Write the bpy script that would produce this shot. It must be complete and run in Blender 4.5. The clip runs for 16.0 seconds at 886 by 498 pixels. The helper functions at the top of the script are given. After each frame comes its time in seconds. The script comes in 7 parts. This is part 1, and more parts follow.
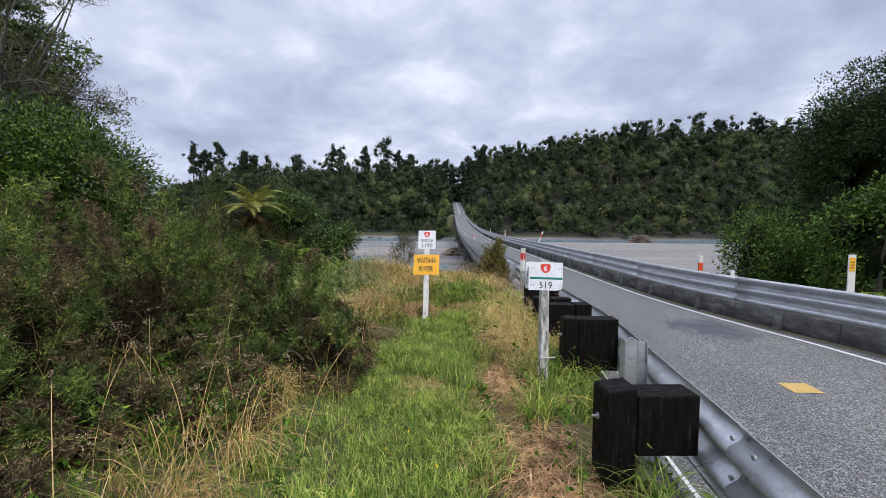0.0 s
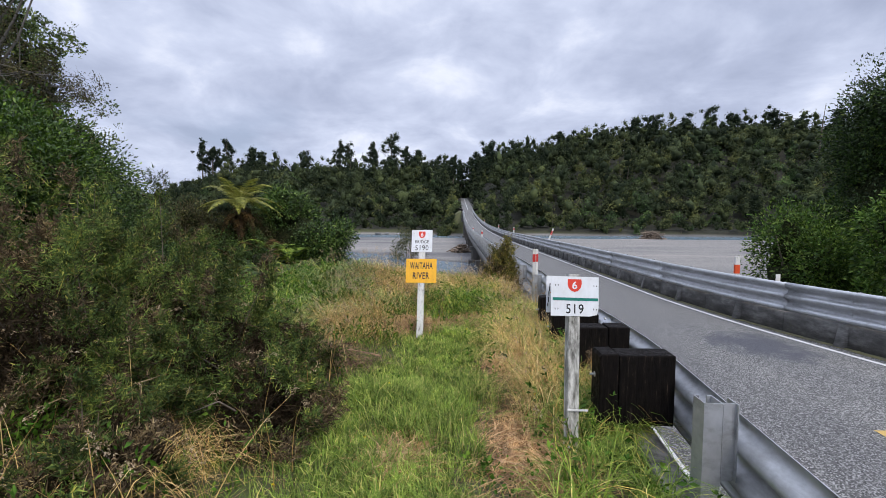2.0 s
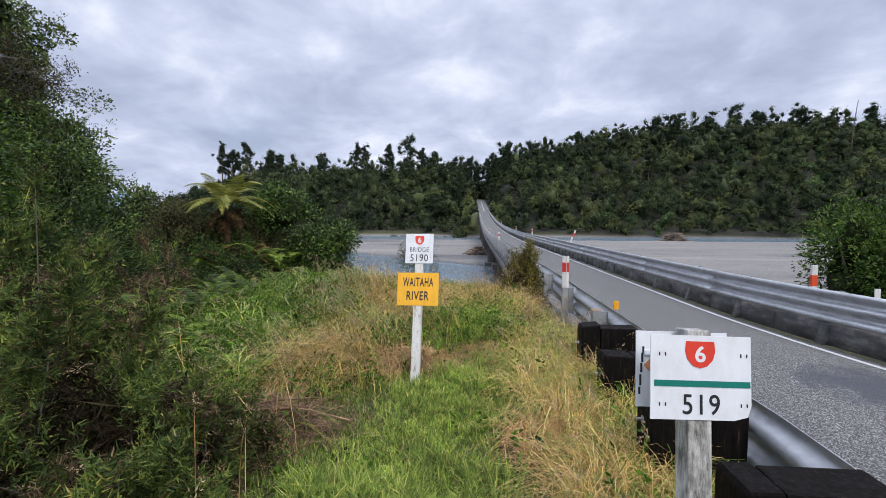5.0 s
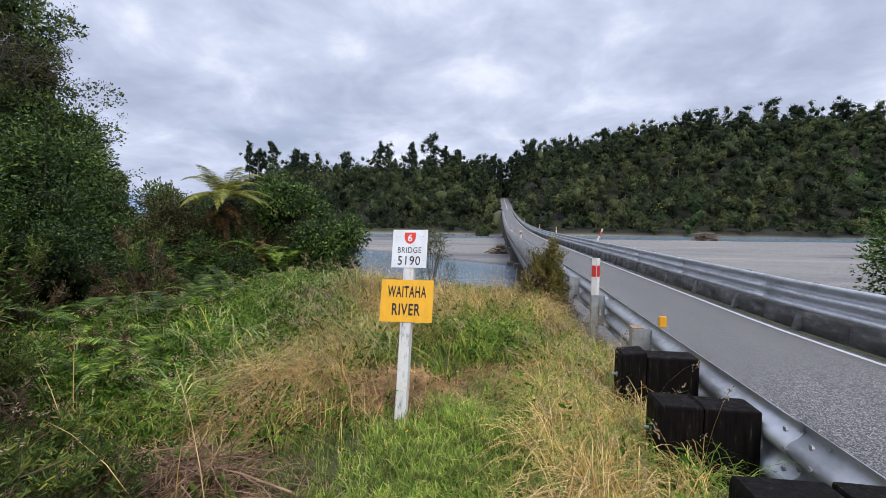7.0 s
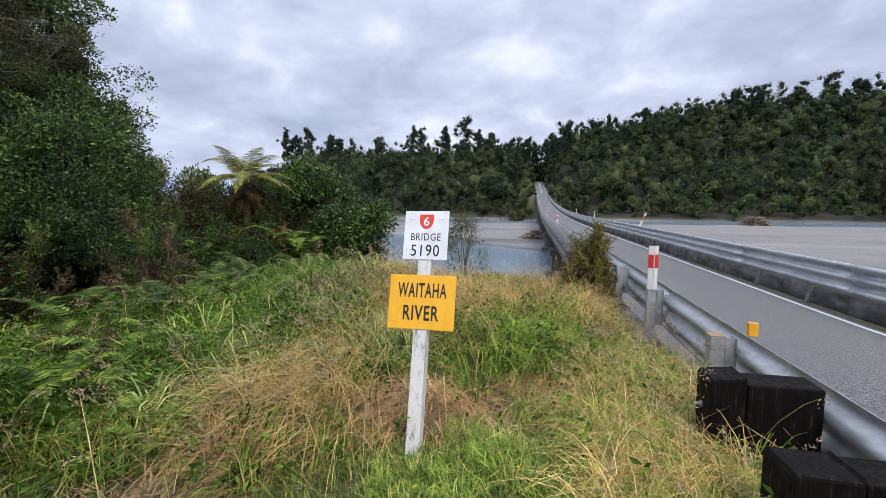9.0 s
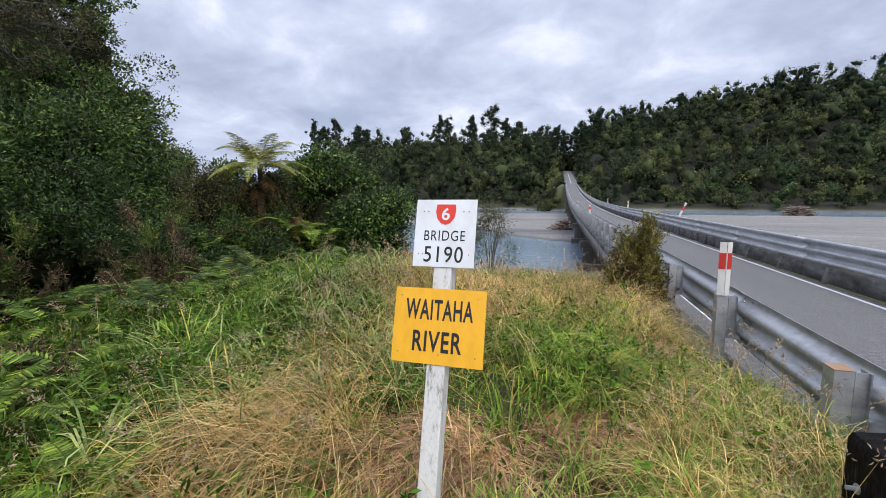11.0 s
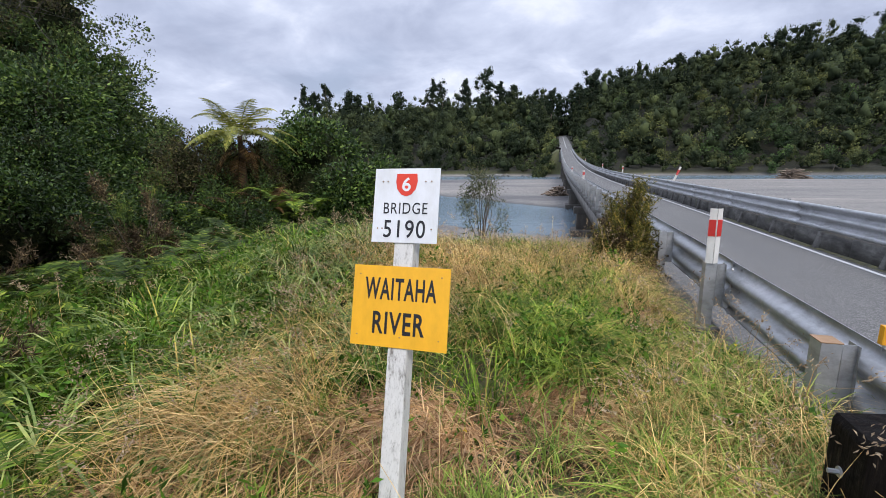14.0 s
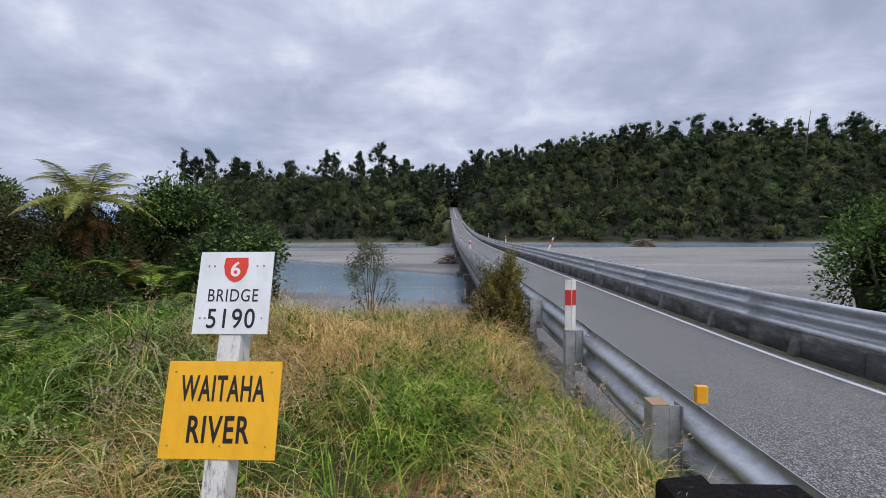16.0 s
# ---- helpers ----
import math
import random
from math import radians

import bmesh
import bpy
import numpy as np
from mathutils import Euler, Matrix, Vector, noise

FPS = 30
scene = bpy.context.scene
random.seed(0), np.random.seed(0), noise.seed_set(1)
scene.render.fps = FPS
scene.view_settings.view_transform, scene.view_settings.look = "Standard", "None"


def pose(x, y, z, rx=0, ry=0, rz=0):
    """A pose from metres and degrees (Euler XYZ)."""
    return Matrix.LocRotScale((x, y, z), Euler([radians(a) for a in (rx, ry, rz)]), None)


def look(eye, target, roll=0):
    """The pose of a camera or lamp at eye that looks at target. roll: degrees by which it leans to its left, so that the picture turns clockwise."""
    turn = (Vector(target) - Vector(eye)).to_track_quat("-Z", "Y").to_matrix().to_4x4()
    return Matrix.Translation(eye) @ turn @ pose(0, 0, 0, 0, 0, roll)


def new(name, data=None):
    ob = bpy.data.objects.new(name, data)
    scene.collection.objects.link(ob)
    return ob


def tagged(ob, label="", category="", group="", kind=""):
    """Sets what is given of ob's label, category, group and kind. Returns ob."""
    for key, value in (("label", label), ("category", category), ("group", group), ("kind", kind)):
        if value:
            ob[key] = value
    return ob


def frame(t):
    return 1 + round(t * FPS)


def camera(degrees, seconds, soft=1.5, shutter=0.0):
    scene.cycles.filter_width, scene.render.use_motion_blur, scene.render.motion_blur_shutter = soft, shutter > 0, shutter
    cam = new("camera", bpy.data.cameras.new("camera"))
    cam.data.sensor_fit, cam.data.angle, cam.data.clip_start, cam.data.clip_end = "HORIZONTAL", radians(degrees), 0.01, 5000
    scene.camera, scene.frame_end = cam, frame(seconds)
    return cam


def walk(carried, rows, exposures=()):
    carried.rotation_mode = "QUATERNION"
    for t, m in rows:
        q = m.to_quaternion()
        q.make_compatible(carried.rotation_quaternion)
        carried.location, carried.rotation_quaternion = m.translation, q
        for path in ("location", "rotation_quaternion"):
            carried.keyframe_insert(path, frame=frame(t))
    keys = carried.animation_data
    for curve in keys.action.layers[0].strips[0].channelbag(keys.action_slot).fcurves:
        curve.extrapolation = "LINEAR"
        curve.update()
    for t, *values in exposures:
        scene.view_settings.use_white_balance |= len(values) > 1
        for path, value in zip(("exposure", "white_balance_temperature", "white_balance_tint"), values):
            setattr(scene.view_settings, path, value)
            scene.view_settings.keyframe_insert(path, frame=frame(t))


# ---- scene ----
cam = camera(90.5, 16.0, soft=0.7)
PATH = [
    (0, (0.655, -7.181, 1.58), (0.603, -5.185, 1.473), 0.4),
    (0.5, (0.674, -6.846, 1.563), (0.605, -4.85, 1.45), 0.4),
    (1, (0.72, -6.57, 1.581), (0.641, -4.575, 1.466), 0.2),
    (1.5, (0.793, -6.279, 1.612), (0.705, -4.285, 1.49), 0.2),
    (2, (0.761, -5.972, 1.608), (0.672, -3.978, 1.484), 0.3),
    (2.5, (0.728, -5.746, 1.625), (0.645, -3.751, 1.498), 0.3),
    (3, (0.789, -5.463, 1.614), (0.689, -3.469, 1.493), 0.3),
    (3.5, (0.811, -5.214, 1.621), (0.684, -3.221, 1.505), 0.2),
    (4, (0.753, -4.942, 1.62), (0.614, -2.95, 1.509), 0.2),
    (6.5, (0.932, -3.606, 1.564), (0.696, -1.625, 1.436), 0.3),
    (7, (0.936, -3.368, 1.561), (0.669, -1.39, 1.436), 0.4),
    (7.5, (0.881, -3.155, 1.559), (0.601, -1.179, 1.433), 0.5),
    (8, (0.873, -2.996, 1.547), (0.581, -1.022, 1.407), 0.6),
    (8.5, (0.903, -2.809, 1.535), (0.495, -0.858, 1.373), 0.3),
    (9, (0.878, -2.59, 1.523), (0.464, -0.643, 1.329), 0.2),
    (11.5, (0.694, -1.75, 1.502), (0.152, 0.156, 1.232), -0.1),
    (12, (0.677, -1.728, 1.495), (0.147, 0.172, 1.163), 0.0),
    (12.5, (0.667, -1.717, 1.492), (0.145, 0.176, 1.109), -0.1),
    (13, (0.678, -1.709, 1.493), (0.166, 0.18, 1.081), -0.3),
    (13.5, (0.739, -1.674, 1.506), (0.235, 0.217, 1.097), -0.6),
    (14, (0.812, -1.632, 1.511), (0.309, 0.266, 1.128), -0.7),
    (14.5, (0.924, -1.592, 1.536), (0.554, 0.359, 1.299), -0.5),
    (15, (0.998, -1.559, 1.552), (0.838, 0.427, 1.375), -0.2),
    (15.5, (0.991, -1.542, 1.557), (0.95, 0.453, 1.432), -0.2),
    (16, (1.024, -1.548, 1.569), (0.982, 0.45, 1.488), -0.2),
]
walk(cam, [(t, look(e, g, r)) for t, e, g, r in PATH], [(0, 0.0), (7, 0.0), (9, 0.08), (11.5, 0.06), (12.5, 0.2), (13, 0.2), (14, 0.06), (15, -0.18), (16, -0.22)])

# ---- end of camera ----

# ---------- light ----------
SUN_DIR = (0.35, -0.55, 0.76)
world = bpy.data.worlds.new("world")
scene.world = world
world.use_nodes = True
wn, wl = world.node_tree.nodes, world.node_tree.links
wn.clear()
w_out = wn.new("ShaderNodeOutputWorld")
w_bg = wn.new("ShaderNodeBackground")
w_sky = wn.new("ShaderNodeTexSky")
w_sky.sky_type = "NISHITA"
w_sky.sun_disc = False
w_sky.sun_elevation = radians(50)
w_sky.sun_rotation = radians(150)
w_sky_dim = wn.new("ShaderNodeVectorMath")
w_sky_dim.operation = "SCALE"
w_sky_dim.inputs["Scale"].default_value = 0.13
w_geo = wn.new("ShaderNodeTexCoord")
w_sep = wn.new("ShaderNodeSeparateXYZ")
wl.new(w_geo.outputs["Generated"], w_sep.inputs[0])
# cloud layer: the direction laid on a flat ceiling
w_h = wn.new("ShaderNodeMath"); w_h.operation = "MAXIMUM"; w_h.inputs[1].default_value = 0.0
wl.new(w_sep.outputs["Z"], w_h.inputs[0])
w_h2 = wn.new("ShaderNodeMath"); w_h2.operation = "ADD"; w_h2.inputs[1].default_value = 0.30
wl.new(w_h.outputs[0], w_h2.inputs[0])
w_dx = wn.new("ShaderNodeMath"); w_dx.operation = "DIVIDE"
w_dy = wn.new("ShaderNodeMath"); w_dy.operation = "DIVIDE"
wl.new(w_sep.outputs["X"], w_dx.inputs[0]); wl.new(w_h2.outputs[0], w_dx.inputs[1])
wl.new(w_sep.outputs["Y"], w_dy.inputs[0]); wl.new(w_h2.outputs[0], w_dy.inputs[1])
w_cmb = wn.new("ShaderNodeCombineXYZ")
wl.new(w_dx.outputs[0], w_cmb.inputs[0]); wl.new(w_dy.outputs[0], w_cmb.inputs[1])


def cloud_noise(scale, detail, rough, seed, dist=0.3):
    n = wn.new("ShaderNodeTexNoise")
    n.noise_dimensions = "3D"
    off = wn.new("ShaderNodeVectorMath"); off.operation = "ADD"; off.inputs[1].default_value = (seed, seed * 1.7, seed * 0.3)
    wl.new(w_cmb.outputs[0], off.inputs[0]); wl.new(off.outputs[0], n.inputs["Vector"])
    n.inputs["Scale"].default_value = scale
    n.inputs["Detail"].default_value = detail
    n.inputs["Roughness"].default_value = rough
    n.inputs["Distortion"].default_value = dist
    return n.outputs["Fac"]


def w_ramp(fac, stops):
    r = wn.new("ShaderNodeValToRGB")
    els = r.color_ramp.elements
    els[0].position, els[0].color = stops[0][0], (*stops[0][1], 1)
    els[1].position, els[1].color = stops[-1][0], (*stops[-1][1], 1)
    for p, c in stops[1:-1]:
        e = els.new(p); e.color = (*c, 1)
    wl.new(fac, r.inputs[0])
    return r.outputs[0]


cl_a = cloud_noise(0.8, 4, 0.5, 3.1, 0.2)
cl_b = cloud_noise(3.3, 6, 0.55, 8.4, 0.25)
w_mixf = wn.new("ShaderNodeMix"); w_mixf.data_type = "FLOAT"; w_mixf.inputs[0].default_value = 0.5
wl.new(cl_a, w_mixf.inputs[2]); wl.new(cl_b, w_mixf.inputs[3])
w_cloud = w_ramp(w_mixf.outputs[0], [(0.36, (0.415, 0.47, 0.64)), (0.44, (0.505, 0.565, 0.75)), (0.53, (0.65, 0.715, 0.91)), (0.63, (0.93, 0.975, 1.11))])
w_cover = w_ramp(cl_a, [(0.22, (0.75, 0.75, 0.75)), (0.36, (1, 1, 1))])
w_mix = wn.new("ShaderNodeMix"); w_mix.data_type = "RGBA"
wl.new(w_sky.outputs[0], w_sky_dim.inputs[0])
wl.new(w_cover, w_mix.inputs[0]); wl.new(w_sky_dim.outputs[0], w_mix.inputs[6]); wl.new(w_cloud, w_mix.inputs[7])
# an overcast sky is brighter overhead than near the horizon
w_zen = wn.new("ShaderNodeMapRange"); w_zen.interpolation_type = "SMOOTHSTEP"
w_zen.inputs["From Min"].default_value, w_zen.inputs["From Max"].default_value = 0.42, 0.95
w_zen.inputs["To Min"].default_value, w_zen.inputs["To Max"].default_value = 1.0, 2.5
wl.new(w_sep.outputs["Z"], w_zen.inputs["Value"])
w_up = wn.new("ShaderNodeVectorMath"); w_up.operation = "SCALE"
wl.new(w_mix.outputs[2], w_up.inputs[0]); wl.new(w_zen.outputs[0], w_up.inputs["Scale"])
wl.new(w_up.outputs[0], w_bg.inputs["Color"])
w_bg.inputs["Strength"].default_value = 1.0
wl.new(w_bg.outputs[0], w_out.inputs[0])

sun_data = bpy.data.lights.new("sun", "SUN")
sun_data.energy = 2.1
sun_data.angle = radians(25)
sun_data.color = (1.0, 0.93, 0.82)
sun = new("sun", sun_data)
sun.matrix_world = look(SUN_DIR, (0, 0, 0))

# ---------- materials ----------


class Mat:
    """A node material with a few short helpers."""

    def __init__(self, name, rough=0.6, metal=0.0):
        self.m = bpy.data.materials.new(name)
        self.m.use_nodes = True
        self.n, self.l = self.m.node_tree.nodes, self.m.node_tree.links
        self.b = self.n["Principled BSDF"]
        self.b.inputs["Roughness"].default_value = rough
        self.b.inputs["Metallic"].default_value = metal
        self.tc = self.n.new("ShaderNodeTexCoord")
        self.ge = self.n.new("ShaderNodeNewGeometry")

    def noise(self, scale, detail=4, rough=0.55, where="Object", stretch=None, dist=0.0):
        t = self.n.new("ShaderNodeTexNoise")
        src = self.ge.outputs["Position"] if where == "World" else self.tc.outputs[where]
        if stretch:
            mp = self.n.new("ShaderNodeMapping"); mp.inputs["Scale"].default_value = stretch
            self.l.new(src, mp.inputs[0]); src = mp.outputs[0]
        self.l.new(src, t.inputs["Vector"])
        t.inputs["Scale"].default_value = scale
        t.inputs["Detail"].default_value = detail
        t.inputs["Roughness"].default_value = rough
        t.inputs["Distortion"].default_value = dist
        return t.outputs["Fac"]

    def voronoi(self, scale, where="Object", out="Color"):
        t = self.n.new("ShaderNodeTexVoronoi")
        t.inputs["Scale"].default_value = scale
        self.l.new(self.ge.outputs["Position"] if where == "World" else self.tc.outputs[where], t.inputs["Vector"])
        return t.outputs[out]

    def ramp(self, fac, *stops):
        r = self.n.new("ShaderNodeValToRGB")
        e = r.color_ramp.elements
        e[0].position, e[0].color = stops[0][0], (*stops[0][1], 1)
        e[1].position, e[1].color = stops[-1][0], (*stops[-1][1], 1)
        for p, c in stops[1:-1]:
            k = e.new(p); k.color = (*c, 1)
        self.l.new(fac, r.inputs[0])
        return r.outputs[0]

    def mix(self, fac, a, b, kind="MIX"):
        x = self.n.new("ShaderNodeMix"); x.data_type = "RGBA"; x.blend_type = kind
        for i, v in ((0, fac), (6, a), (7, b)):
            if isinstance(v, (int, float)):
                x.inputs[i].default_value = v
            elif isinstance(v, tuple):
                x.inputs[i].default_value = (*v, 1)
            else:
                self.l.new(v, x.inputs[i])
        return x.outputs[2]

    def math(self, op, a, b=0.0, c=None):
        x = self.n.new("ShaderNodeMath"); x.operation = op
        for i, v in enumerate((a, b) if c is None else (a, b, c)):
            if isinstance(v, (int, float)):
                x.inputs[i].default_value = v
            else:
                self.l.new(v, x.inputs[i])
        return x.outputs[0]

    def color(self, c):
        if isinstance(c, tuple):
            self.b.inputs["Base Color"].default_value = (*c, 1)
        else:
            self.l.new(c, self.b.inputs["Base Color"])
        return self

    def rough(self, s):
        self.l.new(s, self.b.inputs["Roughness"]); return self

    def bump(self, h, strength=0.3, distance=0.01):
        x = self.n.new("ShaderNodeBump")
        x.inputs["Strength"].default_value = strength
        x.inputs["Distance"].default_value = distance
        self.l.new(h, x.inputs["Height"]); self.l.new(x.outputs[0], self.b.inputs["Normal"])
        return self

    def z(self):
        s = self.n.new("ShaderNodeSeparateXYZ"); self.l.new(self.ge.outputs["Position"], s.inputs[0])
        return s.outputs

    def island(self):
        return self.ge.outputs["Random Per Island"]

    def rnd(self):
        o = self.n.new("ShaderNodeObjectInfo"); return o.outputs["Random"]


def leaf_mat(name, stops, rough=0.5, patch=0.35, patch_scale=0.5, thru=0.25, spec=0.3, cells=0.0, gain=1.0, warm=1.0, fine=5.5):
    """Leaves: each one its own tint, with patches of lighter and darker tone that also stand in for shade between
    clumps, and some light let through.
    """
    k = Mat(name, rough)
    col = k.ramp(k.island(), *[(p, tuple(min(0.9, q * gain * f) for q, f in zip(c, (warm, 1.0, 1.0 / warm)))) for p, c in stops])
    n = k.noise(patch_scale, 3, 0.5, "World")
    if cells:
        v = k.n.new("ShaderNodeRGBToBW"); k.l.new(k.voronoi(cells, "World", "Color"), v.inputs[0])
        col = k.mix(1.0, col, k.ramp(v.outputs[0], (0.25, (0.5, 0.54, 0.55)), (0.5, (0.95, 0.95, 0.95)), (0.75, (1.6, 1.5, 1.25))), "MULTIPLY")
    col = k.mix(1.0, col, k.ramp(n, (0.3, (1 - patch,) * 3), (0.7, (1 + patch * 0.6, 1 + patch * 0.6, 1 + patch * 0.3))), "MULTIPLY")
    # tuft-sized noise adds random tone and the missing shade between clumps
    tuft = min(0.75, patch * 1.15)
    col = k.mix(1.0, col, k.ramp(k.noise(patch_scale * fine, 2, 0.5, "World"), (0.36, (1 - tuft,) * 3), (0.5, (1.0, 1.0, 1.0)), (0.64, (1 + tuft * 0.75, 1 + tuft * 0.7, 1 + tuft * 0.35))), "MULTIPLY")
    k.color(col)
    k.b.inputs["Specular IOR Level"].default_value = spec
    tr = k.n.new("ShaderNodeBsdfTranslucent"); k.l.new(col, tr.inputs[0])
    mx = k.n.new("ShaderNodeMixShader"); mx.inputs[0].default_value = thru
    k.l.new(k.b.outputs[0], mx.inputs[1]); k.l.new(tr.outputs[0], mx.inputs[2])
    k.l.new(mx.outputs[0], k.n["Material Output"].inputs[0])
    return k.m


def make_materials():
    M = {}
    # chip-seal road
    k = Mat("chip_seal", 0.85)
    chips = k.voronoi(95, "World", "Color")
    g = k.n.new("ShaderNodeRGBToBW"); k.l.new(chips, g.inputs[0])
    c = k.ramp(g.outputs[0], (0.2, (0.045, 0.044, 0.043)), (0.55, (0.112, 0.110, 0.106)), (0.85, (0.36, 0.352, 0.338)))
    big = k.noise(0.6, 4, 0.6, "World", (1, 0.25, 1))
    c = k.mix(1.0, c, k.ramp(big, (0.3, (0.72, 0.73, 0.76)), (0.7, (1.12, 1.12, 1.1))), "MULTIPLY")
    xyz = k.z()
    # the seal on the deck is finer and greyer than on the approach
    deck = k.ramp(k.math("MULTIPLY_ADD", xyz["Y"], 0.5, -0.95), (0.0, (0, 0, 0)), (0.6, (0.5, 0.5, 0.5)))
    c = k.mix(deck, c, k.ramp(k.noise(30, 4, 0.6, "World"), (0.3, (0.10, 0.098, 0.095)), (0.7, (0.155, 0.152, 0.146))))
    # an old tar stain
    dx = k.math("MULTIPLY_ADD", xyz["X"], 1.35, -7.35)
    dy = k.math("MULTIPLY_ADD", xyz["Y"], 1.05, -1.1)
    rr = k.math("ADD", k.math("MULTIPLY", dx, dx), k.math("MULTIPLY", dy, dy))
    rr = k.math("ADD", rr, k.math("MULTIPLY_ADD", k.noise(2.4, 5, 0.65, "World"), 2.4, -1.2))
    c = k.mix(k.ramp(rr, (0.35, (0.85, 0.85, 0.85)), (1.1, (0, 0, 0))), c, k.ramp(k.noise(60, 4, 0.6, "World"), (0.3, (0.030, 0.032, 0.042)), (0.7, (0.075, 0.078, 0.095))))
    k.color(c).bump(k.voronoi(95, "World", "Distance"), 0.6, 0.008)
    M["road"] = k.m
    k = Mat("road_paint_white", 0.7)
    k.color(k.ramp(k.noise(60, 5, 0.7, "World"), (0.34, (0.22, 0.22, 0.22)), (0.46, (0.66, 0.66, 0.64)), (0.8, (0.78, 0.78, 0.76)))).bump(k.voronoi(140, "World", "Distance"), 0.4, 0.004)
    M["line"] = k.m
    k = Mat("road_paint_yellow", 0.7)
    k.color(k.ramp(k.noise(90, 5, 0.7, "World"), (0.36, (0.16, 0.13, 0.08)), (0.5, (0.56, 0.36, 0.09)), (0.8, (0.66, 0.45, 0.14)))).bump(k.voronoi(140, "World", "Distance"), 0.4, 0.004)
    M["yellow_line"] = k.m
    k = Mat("weathered_concrete", 0.9)
    c = k.ramp(k.noise(3, 6, 0.65, "World"), (0.3, (0.10, 0.095, 0.085)), (0.55, (0.22, 0.21, 0.195)), (0.75, (0.33, 0.32, 0.3)))
    st = k.noise(5, 5, 0.7, "World", (1.6, 1.6, 0.25))
    c = k.mix(k.ramp(st, (0.42, (0.75, 0.75, 0.75)), (0.6, (0, 0, 0))), c, (0.035, 0.034, 0.03))
    k.color(c).bump(k.noise(40, 6, 0.7, "World"), 0.5, 0.01)
    M["concrete"] = k.m
    # stains and the shade under the deck, both put into this colour
    k = Mat("stained_shaded_concrete", 0.9)
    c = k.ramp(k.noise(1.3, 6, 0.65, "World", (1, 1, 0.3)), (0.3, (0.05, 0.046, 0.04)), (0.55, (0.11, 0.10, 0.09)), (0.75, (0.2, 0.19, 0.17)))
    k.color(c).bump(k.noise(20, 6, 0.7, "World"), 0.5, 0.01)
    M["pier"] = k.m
    k = Mat("dark_kerb_concrete", 0.9)
    c = k.ramp(k.noise(2.2, 6, 0.7, "World", (1, 1, 2.5)), (0.3, (0.028, 0.027, 0.025)), (0.5, (0.075, 0.072, 0.067)), (0.7, (0.17, 0.165, 0.155)))
    mo = k.noise(1.7, 5, 0.7, "World")
    c = k.mix(k.ramp(mo, (0.6, (0, 0, 0)), (0.75, (0.6, 0.6, 0.6))), c, (0.09, 0.10, 0.035))
    k.color(c).bump(k.noise(35, 6, 0.7, "World"), 0.6, 0.012)
    M["kerb"] = k.m
    k = Mat("kerb_moss", 0.95)
    k.color(k.ramp(k.noise(7, 6, 0.75, "World"), (0.35, (0.075, 0.072, 0.065)), (0.5, (0.12, 0.115, 0.06)), (0.68, (0.2, 0.19, 0.06)))).bump(k.noise(60, 5, 0.7, "World"), 0.8, 0.02)
    M["moss"] = k.m
    k = Mat("galvanised_steel", 0.42, 0.65)
    c = k.ramp(k.noise(14, 5, 0.6, "World"), (0.3, (0.42, 0.43, 0.44)), (0.7, (0.52, 0.53, 0.545)))
    dirt = k.noise(6, 6, 0.7, "World", (1, 0.4, 1.5))
    c = k.mix(k.ramp(dirt, (0.48, (0, 0, 0)), (0.72, (0.6, 0.6, 0.6))), c, (0.15, 0.14, 0.12))
    k.color(c).rough(k.ramp(k.noise(30, 4, 0.6, "World"), (0.3, (0.36,) * 3), (0.7, (0.6,) * 3)))
    M["steel"] = k.m
    k = Mat("tarred_timber", 0.7)
    gr = k.noise(9, 6, 0.7, "Object", (6, 6, 0.7))
    c = k.ramp(gr, (0.35, (0.0035, 0.003, 0.003)), (0.6, (0.010, 0.008, 0.007)), (0.74, (0.07, 0.05, 0.038)))
    k.color(c).bump(gr, 0.6, 0.008).rough(k.ramp(k.noise(25, 4), (0.3, (0.5,) * 3), (0.7, (0.85,) * 3)))
    k.b.inputs["Specular IOR Level"].default_value = 0.08
    M["timber"] = k.m
    k = Mat("peeling_white_paint", 0.75)
    pe = k.noise(7, 6, 0.75, "World", (3.5, 3.5, 0.55))
    c = k.ramp(pe, (0.34, (0.2, 0.18, 0.16)), (0.39, (0.45, 0.44, 0.42)), (0.45, (0.64, 0.63, 0.61)), (0.8, (0.72, 0.71, 0.69)))
    cr = k.noise(30, 6, 0.8, "World", (5, 5, 0.7))
    c = k.mix(k.ramp(cr, (0.38, (0.5, 0.5, 0.5)), (0.48, (0, 0, 0))), c, (0.3, 0.29, 0.27))
    mo = k.noise(5, 5, 0.7, "World")
    c = k.mix(k.ramp(mo, (0.58, (0, 0, 0)), (0.75, (0.5, 0.5, 0.5))), c, (0.36, 0.36, 0.31))
    k.color(c).bump(pe, 0.6, 0.004)
    M["white_post"] = k.m
    k = Mat("old_grey_paint", 0.8)
    pe = k.noise(8, 6, 0.75, "World", (3.5, 3.5, 0.8))
    c = k.ramp(pe, (0.36, (0.09, 0.085, 0.075)), (0.5, (0.33, 0.325, 0.3)), (0.62, (0.6, 0.59, 0.56)))
    k.color(c).bump(pe, 0.6, 0.004)
    M["grey_post"] = k.m
